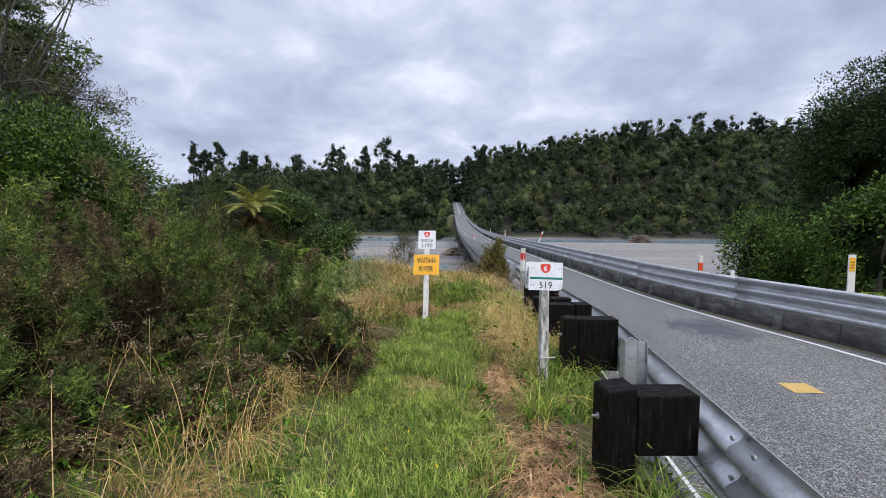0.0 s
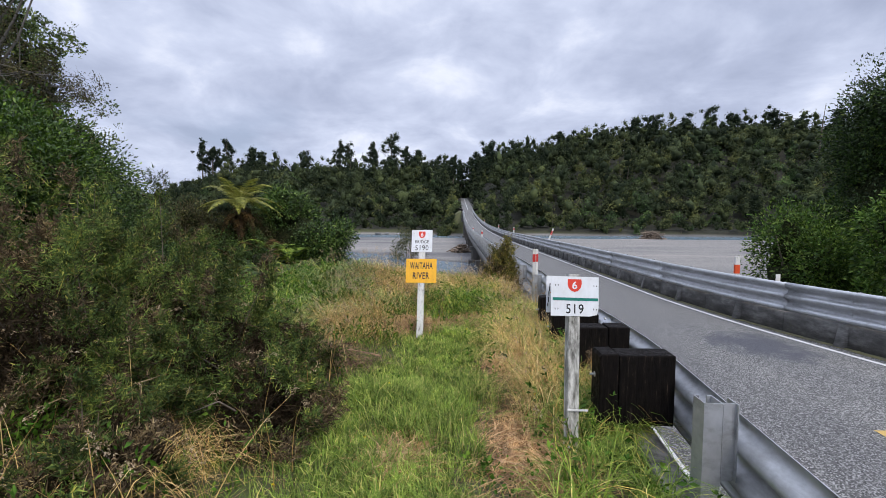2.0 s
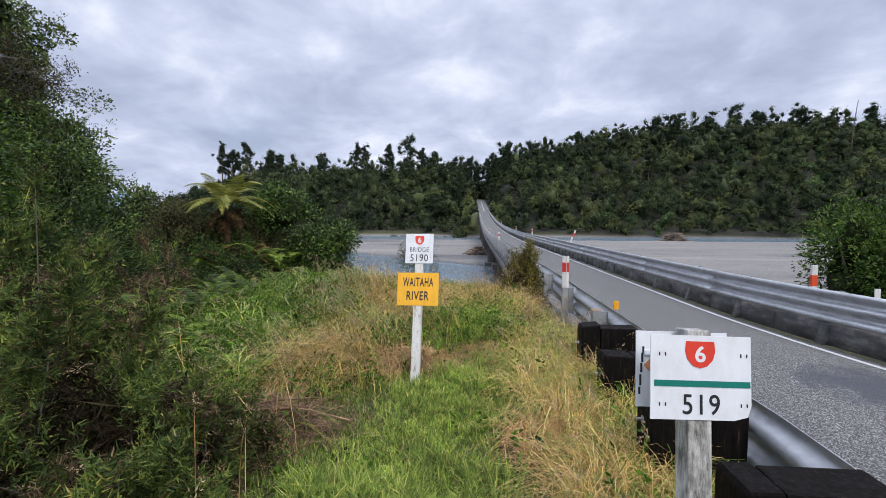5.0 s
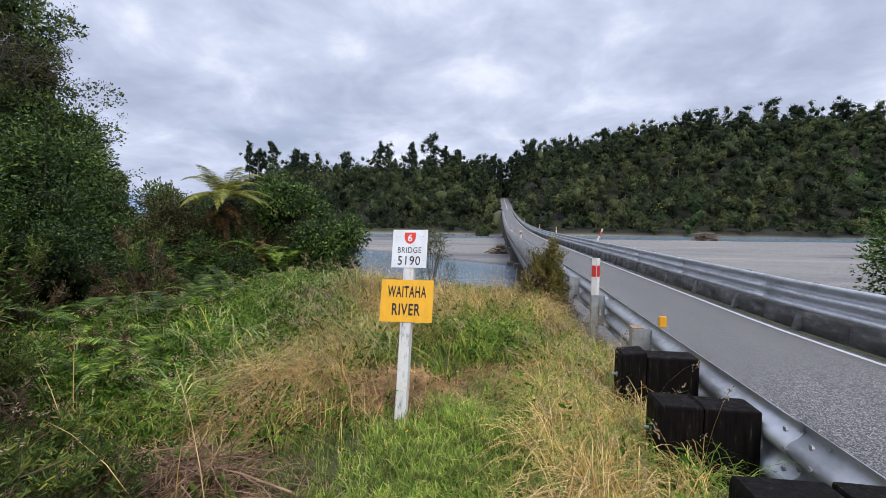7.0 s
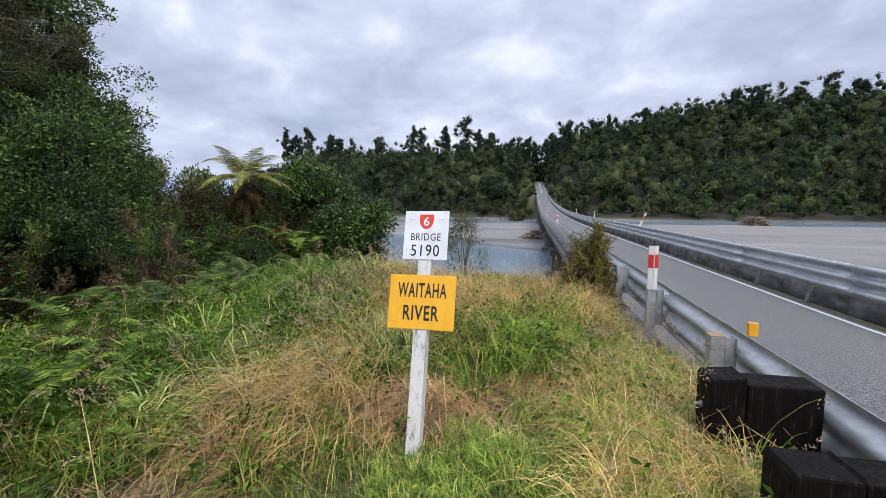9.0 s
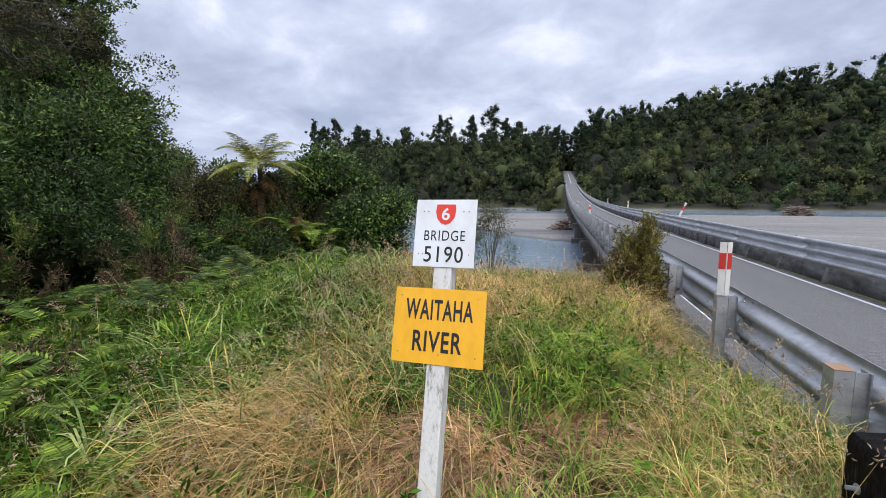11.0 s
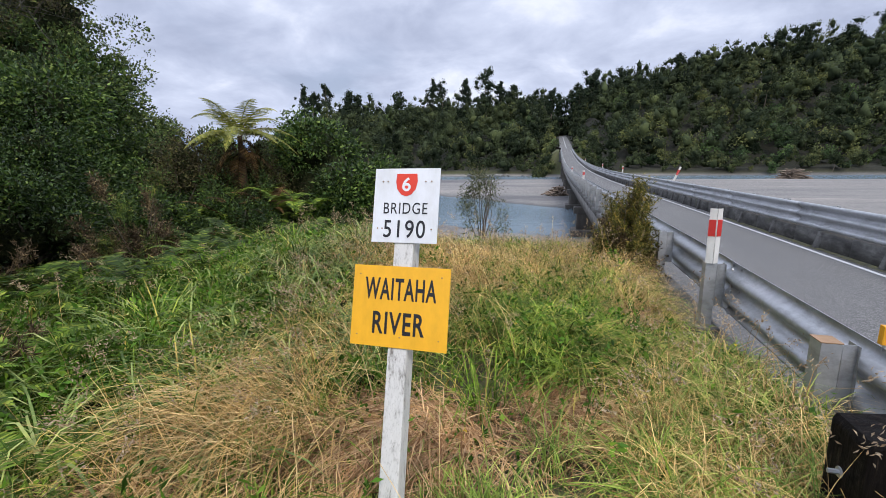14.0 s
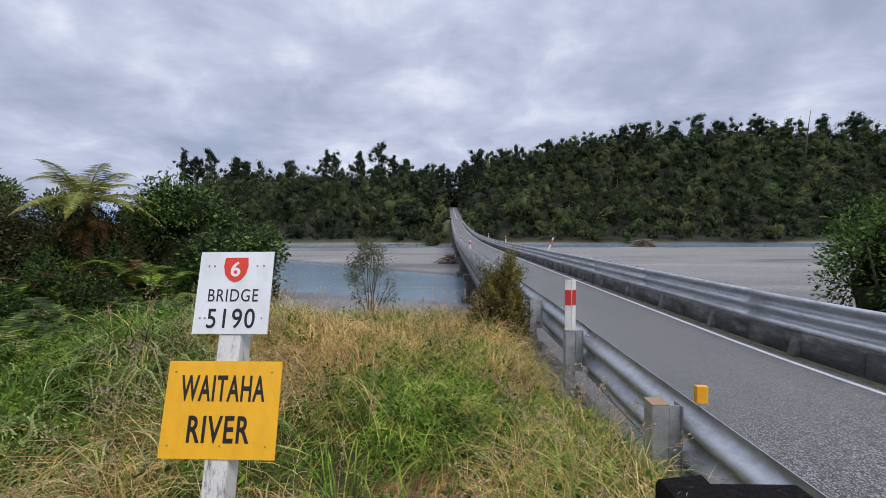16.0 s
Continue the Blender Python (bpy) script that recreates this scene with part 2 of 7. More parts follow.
    for nm, col, rr in (("sign_white", (0.74, 0.76, 0.8), 0.45), ("sign_yellow", (0.86, 0.44, 0.02), 0.45), ("sign_black", (0.012, 0.012, 0.016), 0.5),
                        ("sign_red", (0.68, 0.045, 0.02), 0.45), ("sign_green", (0.0, 0.17, 0.13), 0.45), ("marker_white", (0.7, 0.69, 0.67), 0.55),
                        ("marker_red", (0.55, 0.035, 0.03), 0.4), ("marker_orange", (0.66, 0.08, 0.02), 0.45), ("reflector_amber", (0.78, 0.36, 0.02), 0.3),
                        ("rusty_brown", (0.30, 0.19, 0.11), 0.8), ("faded_orange", (0.62, 0.26, 0.11), 0.7)):
        k = Mat(nm, rr)
        d = k.noise(11, 6, 0.7, "Object", (1, 1, 0.5))
        k.color(k.mix(1.0, col, k.ramp(d, (0.3, (0.86, 0.85, 0.82)), (0.6, (1.02, 1.02, 1.02))), "MULTIPLY"))
        M[nm] = k.m
    # ground: thatch and soil up on the bank, gravel and silt on the river bed, forest floor beyond, dark earth with the
    # trees' shade in its colour
    k = Mat("ground_mix", 0.95)
    xyz = k.z()
    soil = k.ramp(k.noise(5, 6, 0.7, "World"), (0.3, (0.035, 0.030, 0.016)), (0.46, (0.075, 0.070, 0.032)), (0.58, (0.075, 0.095, 0.028)), (0.78, (0.15, 0.125, 0.06)))
    stones = k.voronoi(9, "World", "Color")
    sb = k.n.new("ShaderNodeRGBToBW"); k.l.new(stones, sb.inputs[0])
    grav = k.ramp(sb.outputs[0], (0.2, (0.145, 0.138, 0.13)), (0.8, (0.26, 0.245, 0.228)))
    silt = k.noise(0.06, 5, 0.6, "World", (0.35, 1.5, 1))
    grav = k.mix(1.0, grav, k.ramp(silt, (0.34, (0.5, 0.52, 0.56)), (0.42, (0.84, 0.85, 0.87)), (0.5, (1.05, 1.05, 1.04)), (0.56, (0.95, 0.95, 0.95)), (0.68, (1.3, 1.27, 1.22))), "MULTIPLY")
    wet = k.math("MULTIPLY_ADD", xyz["Z"], -3.2, -11.3)
    grav = k.mix(k.ramp(wet, (0.0, (0, 0, 0)), (0.8, (1, 1, 1))), grav, (0.075, 0.08, 0.08))
    c = k.mix(k.ramp(k.math("MULTIPLY_ADD", xyz["Z"], 0.6, 2.1), (0.15, (0, 0, 0)), (0.6, (1, 1, 1))), grav, soil)
    # the far floor is near-black, shade under the trees included
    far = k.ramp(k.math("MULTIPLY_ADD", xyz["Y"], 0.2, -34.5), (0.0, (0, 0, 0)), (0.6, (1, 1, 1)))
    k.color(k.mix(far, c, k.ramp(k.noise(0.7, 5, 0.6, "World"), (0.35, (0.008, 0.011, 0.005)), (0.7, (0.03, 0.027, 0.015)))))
    k.bump(k.noise(12, 6, 0.7, "World"), 0.8, 0.05)
    M["ground"] = k.m
    k = Mat("river_water", 0.22)
    k.color(k.ramp(k.noise(0.05, 3, 0.5, "World", (0.4, 1, 1)), (0.3, (0.13, 0.185, 0.225)), (0.7, (0.17, 0.23, 0.27))))
    k.bump(k.noise(1.3, 4, 0.55, "World", (0.35, 1.0, 1)), 0.12, 0.1)
    M["water"] = k.m
    k = Mat("bare_bark", 0.9)
    k.color(k.ramp(k.noise(8, 6, 0.7, "World", (2, 2, 0.5)), (0.3, (0.05, 0.04, 0.03)), (0.7, (0.17, 0.14, 0.11)))).bump(k.noise(30, 5, 0.7, "World"), 0.5, 0.01)
    M["bark"] = k.m
    k = Mat("lichened_grey_bark", 0.9)
    k.color(k.ramp(k.noise(9, 6, 0.7, "World", (2, 2, 0.5)), (0.3, (0.05, 0.045, 0.038)), (0.7, (0.15, 0.14, 0.125)))).bump(k.noise(30, 5, 0.7, "World"), 0.5, 0.01)
    M["grey_bark"] = k.m
    k = Mat("fern_trunk_fibre", 0.95)
    k.color(k.ramp(k.noise(25, 6, 0.7, "World"), (0.3, (0.03, 0.02, 0.012)), (0.7, (0.13, 0.08, 0.04)))).bump(k.noise(50, 5, 0.7, "World"), 0.8, 0.02)
    M["fern_trunk"] = k.m
    k = Mat("bleached_driftwood", 0.9)
    k.color(k.ramp(k.noise(6, 6, 0.7, "World"), (0.3, (0.10, 0.07, 0.05)), (0.7, (0.28, 0.22, 0.17))))
    M["driftwood"] = k.m
    # the blue haze of distance is painted into this colour
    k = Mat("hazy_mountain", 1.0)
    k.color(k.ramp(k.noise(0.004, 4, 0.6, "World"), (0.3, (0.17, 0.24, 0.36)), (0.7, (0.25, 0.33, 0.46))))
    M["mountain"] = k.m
    k = Mat("river_boulder", 0.85)
    k.color(k.ramp(k.island(), (0.0, (0.12, 0.12, 0.12)), (1.0, (0.3, 0.29, 0.28))))
    M["stone"] = k.m
    # foliage
    M["far_leaf"] = leaf_mat("far_bush_leaf", [(0.0, (0.020, 0.034, 0.014)), (0.5, (0.033, 0.052, 0.019)), (1.0, (0.056, 0.075, 0.027))], 0.7, 0.4, 0.03, 0.06, 0.12, 0.16, 1.1, 1.15)
    # skyline leaf, lightened and blued to hold distance haze
    M["far_dark"] = leaf_mat("hazed_emergent_leaf", [(0.0, (0.016, 0.027, 0.018)), (0.7, (0.036, 0.056, 0.034)), (1.0, (0.07, 0.085, 0.05))], 0.7, 0.3, 0.1, 0.15, 0.12)
    # dark shrubs' own leaf; on the right-hand trees it also paints their shade
    M["dark_leaf"] = leaf_mat("glossy_dark_shaded_leaf", [(0.0, (0.010, 0.022, 0.007)), (0.6, (0.028, 0.062, 0.014)), (0.92, (0.06, 0.115, 0.025)), (1.0, (0.14, 0.19, 0.04))], 0.5, 0.4, 0.9, 0.1, 0.25, 0, 1.0, 1.06)
    M["tree_leaf"] = leaf_mat("olive_tree_leaf", [(0.0, (0.012, 0.02, 0.009)), (0.6, (0.03, 0.05, 0.018)), (1.0, (0.075, 0.095, 0.03))], 0.6, 0.5, 0.7, 0.15, 0.15, 0, 2.7, 1.06)
    M["brown_leaf"] = leaf_mat("bronze_brown_leaf", [(0.0, (0.035, 0.03, 0.018)), (0.6, (0.08, 0.07, 0.036)), (0.9, (0.11, 0.12, 0.04)), (1.0, (0.2, 0.16, 0.08))], 0.6, 0.4, 0.8, 0.2, 0.15)
    M["bright_leaf"] = leaf_mat("bright_green_leaf", [(0.0, (0.018, 0.045, 0.008)), (0.6, (0.05, 0.115, 0.016)), (1.0, (0.15, 0.25, 0.035))], 0.45, 0.45, 0.9, 0.15, 0.3, 0, 0.88, 1.05)
    M["new_leaf"] = leaf_mat("pale_new_leaf", [(0.0, (0.02, 0.05, 0.010)), (0.6, (0.055, 0.12, 0.022)), (1.0, (0.16, 0.25, 0.06))], 0.5, 0.4, 0.9, 0.2, 0.2, 0, 1.25, 1.1)
    M["right_leaf"] = leaf_mat("broad_green_leaf", [(0.0, (0.012, 0.028, 0.008)), (0.6, (0.035, 0.075, 0.018)), (1.0, (0.12, 0.18, 0.045))], 0.5, 0.45, 0.6, 0.12, 0.25, 0, 1.4, 1.06)
    M["gorse"] = leaf_mat("gorse_spine", [(0.0, (0.018, 0.042, 0.018)), (0.5, (0.042, 0.085, 0.034)), (0.85, (0.085, 0.145, 0.05)), (1.0, (0.15, 0.18, 0.065))], 0.65, 0.55, 1.3, 0.2, 0.1, 0, 1.7, 1.32)
    M["gorse_dead"] = leaf_mat("dead_gorse_twig", [(0.0, (0.05, 0.036, 0.025)), (0.6, (0.135, 0.098, 0.062)), (0.9, (0.25, 0.185, 0.115)), (1.0, (0.38, 0.29, 0.18))], 0.85, 0.4, 1.6, 0.08, 0.1, 0, 0.95)
    M["brush"] = leaf_mat("dead_brush_twig", [(0.0, (0.06, 0.035, 0.025)), (0.5, (0.2, 0.12, 0.08)), (1.0, (0.46, 0.30, 0.2))], 0.85, 0.3, 2.0, 0.05, 0.1)
    M["bronze"] = leaf_mat("bronze_shrub_leaf", [(0.0, (0.03, 0.035, 0.010)), (0.6, (0.085, 0.085, 0.02)), (1.0, (0.26, 0.19, 0.05))], 0.55, 0.35, 2.5, 0.25, 0.2, 0, 1.75, 1.0)
    M["grey_leaf"] = leaf_mat("willow_grey_leaf", [(0.0, (0.04, 0.055, 0.03)), (0.7, (0.105, 0.12, 0.05)), (1.0, (0.21, 0.19, 0.09))], 0.6, 0.25, 2, 0.25, 0.2)
    M["fern_yellow"] = leaf_mat("tree_fern_frond", [(0.0, (0.09, 0.11, 0.02)), (0.6, (0.2, 0.21, 0.035)), (1.0, (0.36, 0.33, 0.07))], 0.5, 0.2, 1, 0.3, 0.3, 0, 1.2)
    M["fern_green"] = leaf_mat("fern_frond", [(0.0, (0.045, 0.10, 0.014)), (0.6, (0.11, 0.20, 0.03)), (1.0, (0.26, 0.35, 0.06))], 0.5, 0.45, 1.4, 0.25, 0.15, 0, 1.0, 1.14)
    # darker copy of fern_green, with the shade before the shrubs in its colour
    M["fern_shade"] = leaf_mat("shaded_fern_frond", [(0.0, (0.022, 0.055, 0.010)), (0.6, (0.06, 0.12, 0.02)), (1.0, (0.16, 0.22, 0.04))], 0.5, 0.45, 1.4, 0.2, 0.15, 0, 1.0, 1.15)
    M["fern_dead"] = leaf_mat("dead_fern_frond", [(0.0, (0.03, 0.018, 0.009)), (0.7, (0.08, 0.046, 0.02)), (1.0, (0.19, 0.115, 0.05))], 0.85, 0.4, 1.4, 0.1, 0.1)
    M["grass"] = leaf_mat("green_grass", [(0.0, (0.065, 0.12, 0.025)), (0.55, (0.15, 0.24, 0.055)), (0.9, (0.27, 0.35, 0.10)), (1.0, (0.46, 0.42, 0.2))], 0.6, 0.36, 2.2, 0.3, 0.12, 0, 1.42, 1.12)
    M["long_grass"] = leaf_mat("blue_green_grass", [(0.0, (0.05, 0.11, 0.018)), (0.5, (0.115, 0.22, 0.035)), (0.85, (0.2, 0.32, 0.075)), (1.0, (0.45, 0.40, 0.16))], 0.6, 0.5, 1.6, 0.22, 0.12, 0, 1.02, 1.24)
    M["broad_grass"] = leaf_mat("broad_blue_grass", [(0.0, (0.06, 0.11, 0.03)), (0.6, (0.15, 0.23, 0.075)), (1.0, (0.32, 0.40, 0.16))], 0.5, 0.35, 1.6, 0.25, 0.2, 0, 1.2, 1.1)
    M["straw"] = leaf_mat("dry_straw", [(0.0, (0.26, 0.15, 0.06)), (0.5, (0.52, 0.34, 0.13)), (1.0, (0.78, 0.58, 0.29))], 0.7, 0.32, 1.5, 0.2, 0.15, 0, 1.14)
    M["seed"] = leaf_mat("grass_seed_head", [(0.0, (0.3, 0.2, 0.12)), (1.0, (0.62, 0.5, 0.36))], 0.8, 0.15, 3, 0.3, 0.1)
    M["thatch"] = leaf_mat("cut_dead_grass", [(0.0, (0.20, 0.10, 0.05)), (0.5, (0.46, 0.27, 0.14)), (1.0, (0.70, 0.48, 0.29))], 0.85, 0.35, 2, 0.08, 0.08, 0, 0.95)
    M["weed"] = leaf_mat("clover_leaf", [(0.0, (0.035, 0.10, 0.014)), (0.6, (0.085, 0.2, 0.028)), (1.0, (0.17, 0.30, 0.05))], 0.55, 0.45, 1.5, 0.25, 0.12, 0, 0.98, 1.12)
    # bush filling: the shade inside is put into a near-black colour
    k = Mat("inner_shade", 0.95)
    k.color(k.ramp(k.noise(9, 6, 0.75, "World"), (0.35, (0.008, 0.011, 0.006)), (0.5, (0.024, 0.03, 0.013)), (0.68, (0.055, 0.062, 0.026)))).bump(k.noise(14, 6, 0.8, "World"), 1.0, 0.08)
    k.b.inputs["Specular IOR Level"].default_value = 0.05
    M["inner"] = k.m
    # browner filling whose colour stands in for the shade inside gorse
    k = Mat("gorse_inner_shade", 0.95)
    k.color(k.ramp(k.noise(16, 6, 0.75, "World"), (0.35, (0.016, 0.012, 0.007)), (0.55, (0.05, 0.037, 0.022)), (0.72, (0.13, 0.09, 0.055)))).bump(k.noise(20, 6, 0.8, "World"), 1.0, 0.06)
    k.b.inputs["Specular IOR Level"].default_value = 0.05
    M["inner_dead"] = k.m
    # hillside leaves, greyed and blued: the haze is in their colour
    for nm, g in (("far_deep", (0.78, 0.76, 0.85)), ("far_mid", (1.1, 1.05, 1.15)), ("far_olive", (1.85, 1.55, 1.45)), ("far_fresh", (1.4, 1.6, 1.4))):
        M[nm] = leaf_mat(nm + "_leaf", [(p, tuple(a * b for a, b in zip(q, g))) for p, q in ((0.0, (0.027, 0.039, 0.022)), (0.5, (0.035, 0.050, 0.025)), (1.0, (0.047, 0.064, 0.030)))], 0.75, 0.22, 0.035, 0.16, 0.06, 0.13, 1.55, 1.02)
    M["flower"] = leaf_mat("yellow_flower", [(0.0, (0.7, 0.5, 0.02)), (1.0, (0.85, 0.65, 0.03))], 0.6, 0.1, 2, 0.2, 0.1)
    return M


M = make_materials()

# ---------- building helpers ----------
rng = np.random.default_rng(7)


def fast_mesh(name, V, faces, mat, smooth=False):
    """A mesh from an array of vertices and a list of face arrays (each of one corner count)."""
    me = bpy.data.meshes.new(name)
    V = np.ascontiguousarray(V, dtype=np.float32)
    me.vertices.add(len(V))
    me.vertices.foreach_set("co", V.ravel())
    loops = np.concatenate([np.asarray(f, dtype=np.int32).ravel() for f in faces])
    counts = np.concatenate([np.full(len(f), f.shape[1], dtype=np.int32) for f in faces])
    starts = np.concatenate([[0], np.cumsum(counts)[:-1]]).astype(np.int32)
    me.loops.add(len(loops))
    me.loops.foreach_set("vertex_index", loops)
    me.polygons.add(len(counts))
    me.polygons.foreach_set("loop_start", starts)
    if smooth:
        me.polygons.foreach_set("use_smooth", np.ones(len(counts), dtype=bool))
    me.update(calc_edges=True)
    if mat:
        me.materials.append(mat)
    return me


def from_bm(name, bm, mat, smooth=False):
    me = bpy.data.meshes.new(name)
    bm.normal_update()
    bm.to_mesh(me)
    bm.free()
    if smooth:
        for p in me.polygons:
            p.use_smooth = True
    if mat:
        me.materials.append(mat)
    return me


def part(name, bm, material, parent, label="", smooth=False):
    ob = new(name, from_bm(name, bm, material, smooth) if isinstance(bm, bmesh.types.BMesh) else bm)
    ob.parent = parent
    if label:
        tagged(ob, label)
    return ob


def empty(name, at, label, category, group="", rz=0.0):
    ob = new(name)
    ob.empty_display_size = 0.1
    ob.matrix_basis = pose(*at, 0, 0, rz)
    return tagged(ob, label, category, group)


def box(bm, lo, hi, bevel=0.0):
    """Adds a box from corner lo to corner hi, with its edges rounded off."""
    r = bmesh.ops.create_cube(bm, size=1.0)
    for v in r["verts"]:
        v.co = Vector([lo[i] + (v.co[i] + 0.5) * (hi[i] - lo[i]) for i in range(3)])
    if bevel:
        ed = list({e for v in r["verts"] for e in v.link_edges})
        bmesh.ops.bevel(bm, geom=ed, offset=bevel, segments=2, affect="EDGES", profile=0.6)
    return bm


def boxed(lo, hi, bevel=0.0):
    return box(bmesh.new(), lo, hi, bevel)


def sweep(profile, path, close=False):
    """A band swept along a path: profile rows (u, v) to the side and up; path rows (x, y, z), side taken square to it on the plan."""
    P, Q = np.asarray(path, float), np.asarray(profile, float)
    d = np.gradient(P[:, :2], axis=0)
    d /= np.linalg.norm(d, axis=1)[:, None]
    side = np.stack([d[:, 1], -d[:, 0]], 1)
    V = np.zeros((len(P), len(Q), 3))
    V[:, :, 0] = P[:, None, 0] + side[:, None, 0] * Q[None, :, 0]
    V[:, :, 1] = P[:, None, 1] + side[:, None, 1] * Q[None, :, 0]
    V[:, :, 2] = P[:, None, 2] + Q[None, :, 1]
    n, m = len(P), len(Q)
    F = []
    for j in range(m if close else m - 1):
        j2 = (j + 1) % m
        i = np.arange(n - 1)
        F.append(np.stack([i * m + j, i * m + j2, (i + 1) * m + j2, (i + 1) * m + j], 1))
    faces = [np.concatenate(F)]
    if close:
        faces += [np.arange(m)[None, ::-1], ((n - 1) * m + np.arange(m))[None, :]]
    return V.reshape(-1, 3), faces


class Heap:
    """Gathers many small pieces into one mesh."""

    def __init__(self):
        self.v, self.f, self.n = [], {}, 0

    def add(self, V, faces):
        for f in faces:
            self.f.setdefault(f.shape[1], []).append(f + self.n)
        self.v.append(V)
        self.n += len(V)

    def mesh(self, name, mat, smooth=False):
        return fast_mesh(name, np.concatenate(self.v), [np.concatenate(f) for f in self.f.values()], mat, smooth)


def unit(a):
    return a / np.maximum(np.linalg.norm(a, axis=-1, keepdims=True), 1e-9)


def leaves(heap, C, axis, size, width=0.5, spread=0.6, fold=0.15, flat=0.0):
    """One folded rhombus leaf at each place of C, pointing along axis with some scatter; the share flat of them lie across axis instead, like shingles."""
    n = len(C)
    if not n:
        return
    size = np.broadcast_to(size, n)[:, None]
    a = unit(axis + rng.normal(0, spread, (n, 3)))
    b = unit(np.cross(a, rng.normal(0, 1, (n, 3))))
    c = np.cross(a, b)
    if flat:
        lie = (rng.random(n) < flat)[:, None]
        a, b, c = np.where(lie, b, a), np.where(lie, c, b), np.where(lie, a, c)
        C = C - np.where(lie, a * size * 0.5, 0)
    V = np.stack([C, C + a * size * 0.5 + b * size * width * 0.5 + c * size * fold, C + a * size, C + a * size * 0.5 - b * size * width * 0.5 + c * size * fold], 1)
    i = np.arange(n)[:, None] * 4
    heap.add(V.reshape(-1, 3), [np.concatenate([i + [0, 1, 2], i + [0, 2, 3]])])


def needles(heap, C, axis, size, width=0.25, spread=0.3):
    """One narrow pointed triangle at each place of C, along axis with some scatter."""
    n = len(C)
    if not n:
        return
    size = np.broadcast_to(size, n)[:, None]
    a = unit(axis + rng.normal(0, spread, (n, 3)))
    b = unit(np.cross(a, rng.normal(0, 1, (n, 3)))) * size * width * 0.5
    V = np.stack([C - b, C + a * size, C + b], 1)
    heap.add(V.reshape(-1, 3), [np.arange(n)[:, None] * 3 + [0, 1, 2]])


def blades(heap, root, yaw, height, lean, width, levels=3, curl=1.8):
    """Tapered bent blades of grass."""
    n = len(root)
    if not n:
        return
    h, ln, w = (np.broadcast_to(q, n) for q in (height, lean, width))
    s = np.linspace(0, 1, levels + 1)
    d = np.stack([np.cos(yaw), np.sin(yaw)], 1)
    p = np.stack([-d[:, 1], d[:, 0]], 1)
    V = np.zeros((n, 2 * levels + 1, 3))
    for k in range(levels + 1):
        out = ln * s[k] ** curl
        up = h * (s[k] - 0.35 * np.minimum(ln / np.maximum(h, 1e-3), 1.6) * s[k] ** 3)
        c = np.stack([root[:, 0] + d[:, 0] * out, root[:, 1] + d[:, 1] * out, root[:, 2] + up], 1)
        if k == levels:
            V[:, 2 * k] = c
        else:
            hw = (w * (1 - 0.55 * s[k]) * 0.5)[:, None]
            V[:, 2 * k, :] = c
            V[:, 2 * k + 1, :] = c
            V[:, 2 * k, :2] += p * hw
            V[:, 2 * k + 1, :2] -= p * hw
    m = 2 * levels + 1
    i = np.arange(n)[:, None] * m
    quads = [i + [2 * k, 2 * k + 1, 2 * k + 3, 2 * k + 2] for k in range(levels - 1)]
    tri = i + [2 * levels - 2, 2 * levels - 1, 2 * levels]
    heap.add(V.reshape(-1, 3), ([np.concatenate(quads)] if quads else []) + [tri])


def tube(heap, pts, radii, sides=6):
    """A tapered limb through pts."""
    P, R = np.asarray(pts, float), np.asarray(radii, float)
    t = unit(np.gradient(P, axis=0))
    a = unit(np.cross(t, np.array([0.31, 0.83, 0.2])))
    b = np.cross(t, a)
    ang = np.linspace(0, 2 * np.pi, sides, endpoint=False)
    V = P[:, None] + R[:, None, None] * (a[:, None] * np.cos(ang)[None, :, None] + b[:, None] * np.sin(ang)[None, :, None])
    n = len(P)
    i, j = np.meshgrid(np.arange(n - 1), np.arange(sides), indexing="ij")
    j2 = (j + 1) % sides
    F = np.stack([i * sides + j, i * sides + j2, (i + 1) * sides + j2, (i + 1) * sides + j], -1).reshape(-1, 4)
    heap.add(V.reshape(-1, 3), [F])


def ball(k):
    bm = bmesh.new()
    bmesh.ops.create_icosphere(bm, subdivisions=k, radius=1.0)
    V = np.array([v.co[:] for v in bm.verts])
    F = np.array([[v.index for v in f.verts] for f in bm.faces])
    bm.free()
    return V, F


BALLS = {k: ball(k) for k in (1, 2, 3)}


def lumps(heap, C, R, fine=2, crumple=0.2):
    """A crumpled mass of growth at each place of C with the half-sizes R."""
    V, F = BALLS[fine]
    C, R = np.asarray(C, float), np.asarray(R, float)
    n = len(C)
    P = C[:, None] + V[None] * (1 + rng.normal(0, crumple, (n, len(V), 1))) * R[:, None]
    heap.add(P.reshape(-1, 3), [(np.arange(n)[:, None, None] * len(V) + F[None]).reshape(-1, 3)])


def smooth(x):
    x = np.clip(x, 0, 1)
    return x * x * (3 - 2 * x)


def wave(x, y, s, seed=0.0):
    """Cheap smooth unevenness between -1 and 1."""
    return (np.sin(x * s + 1.3 * np.sin(y * s * 0.7 + seed) + seed) + np.sin(y * s * 1.13 + 1.7 * np.sin(x * s * 0.6 - seed) + 2.1 * seed) + 0.6 * np.sin((x + y) * s * 2.1 + seed * 3)) / 2.6


# ---------- plan ----------
DECK = -0.30
RAIL = 0.57
BRIDGE_START, BRIDGE_END = 5.2, 165.0


def deck_z(y):
    y = np.asarray(y, float)
    return DECK + np.where(y < 35, 0, np.where(y < 165, 0.000337 * (np.maximum(y, 35) - 35) ** 2, 5.695 + 0.0876 * (y - 165)))


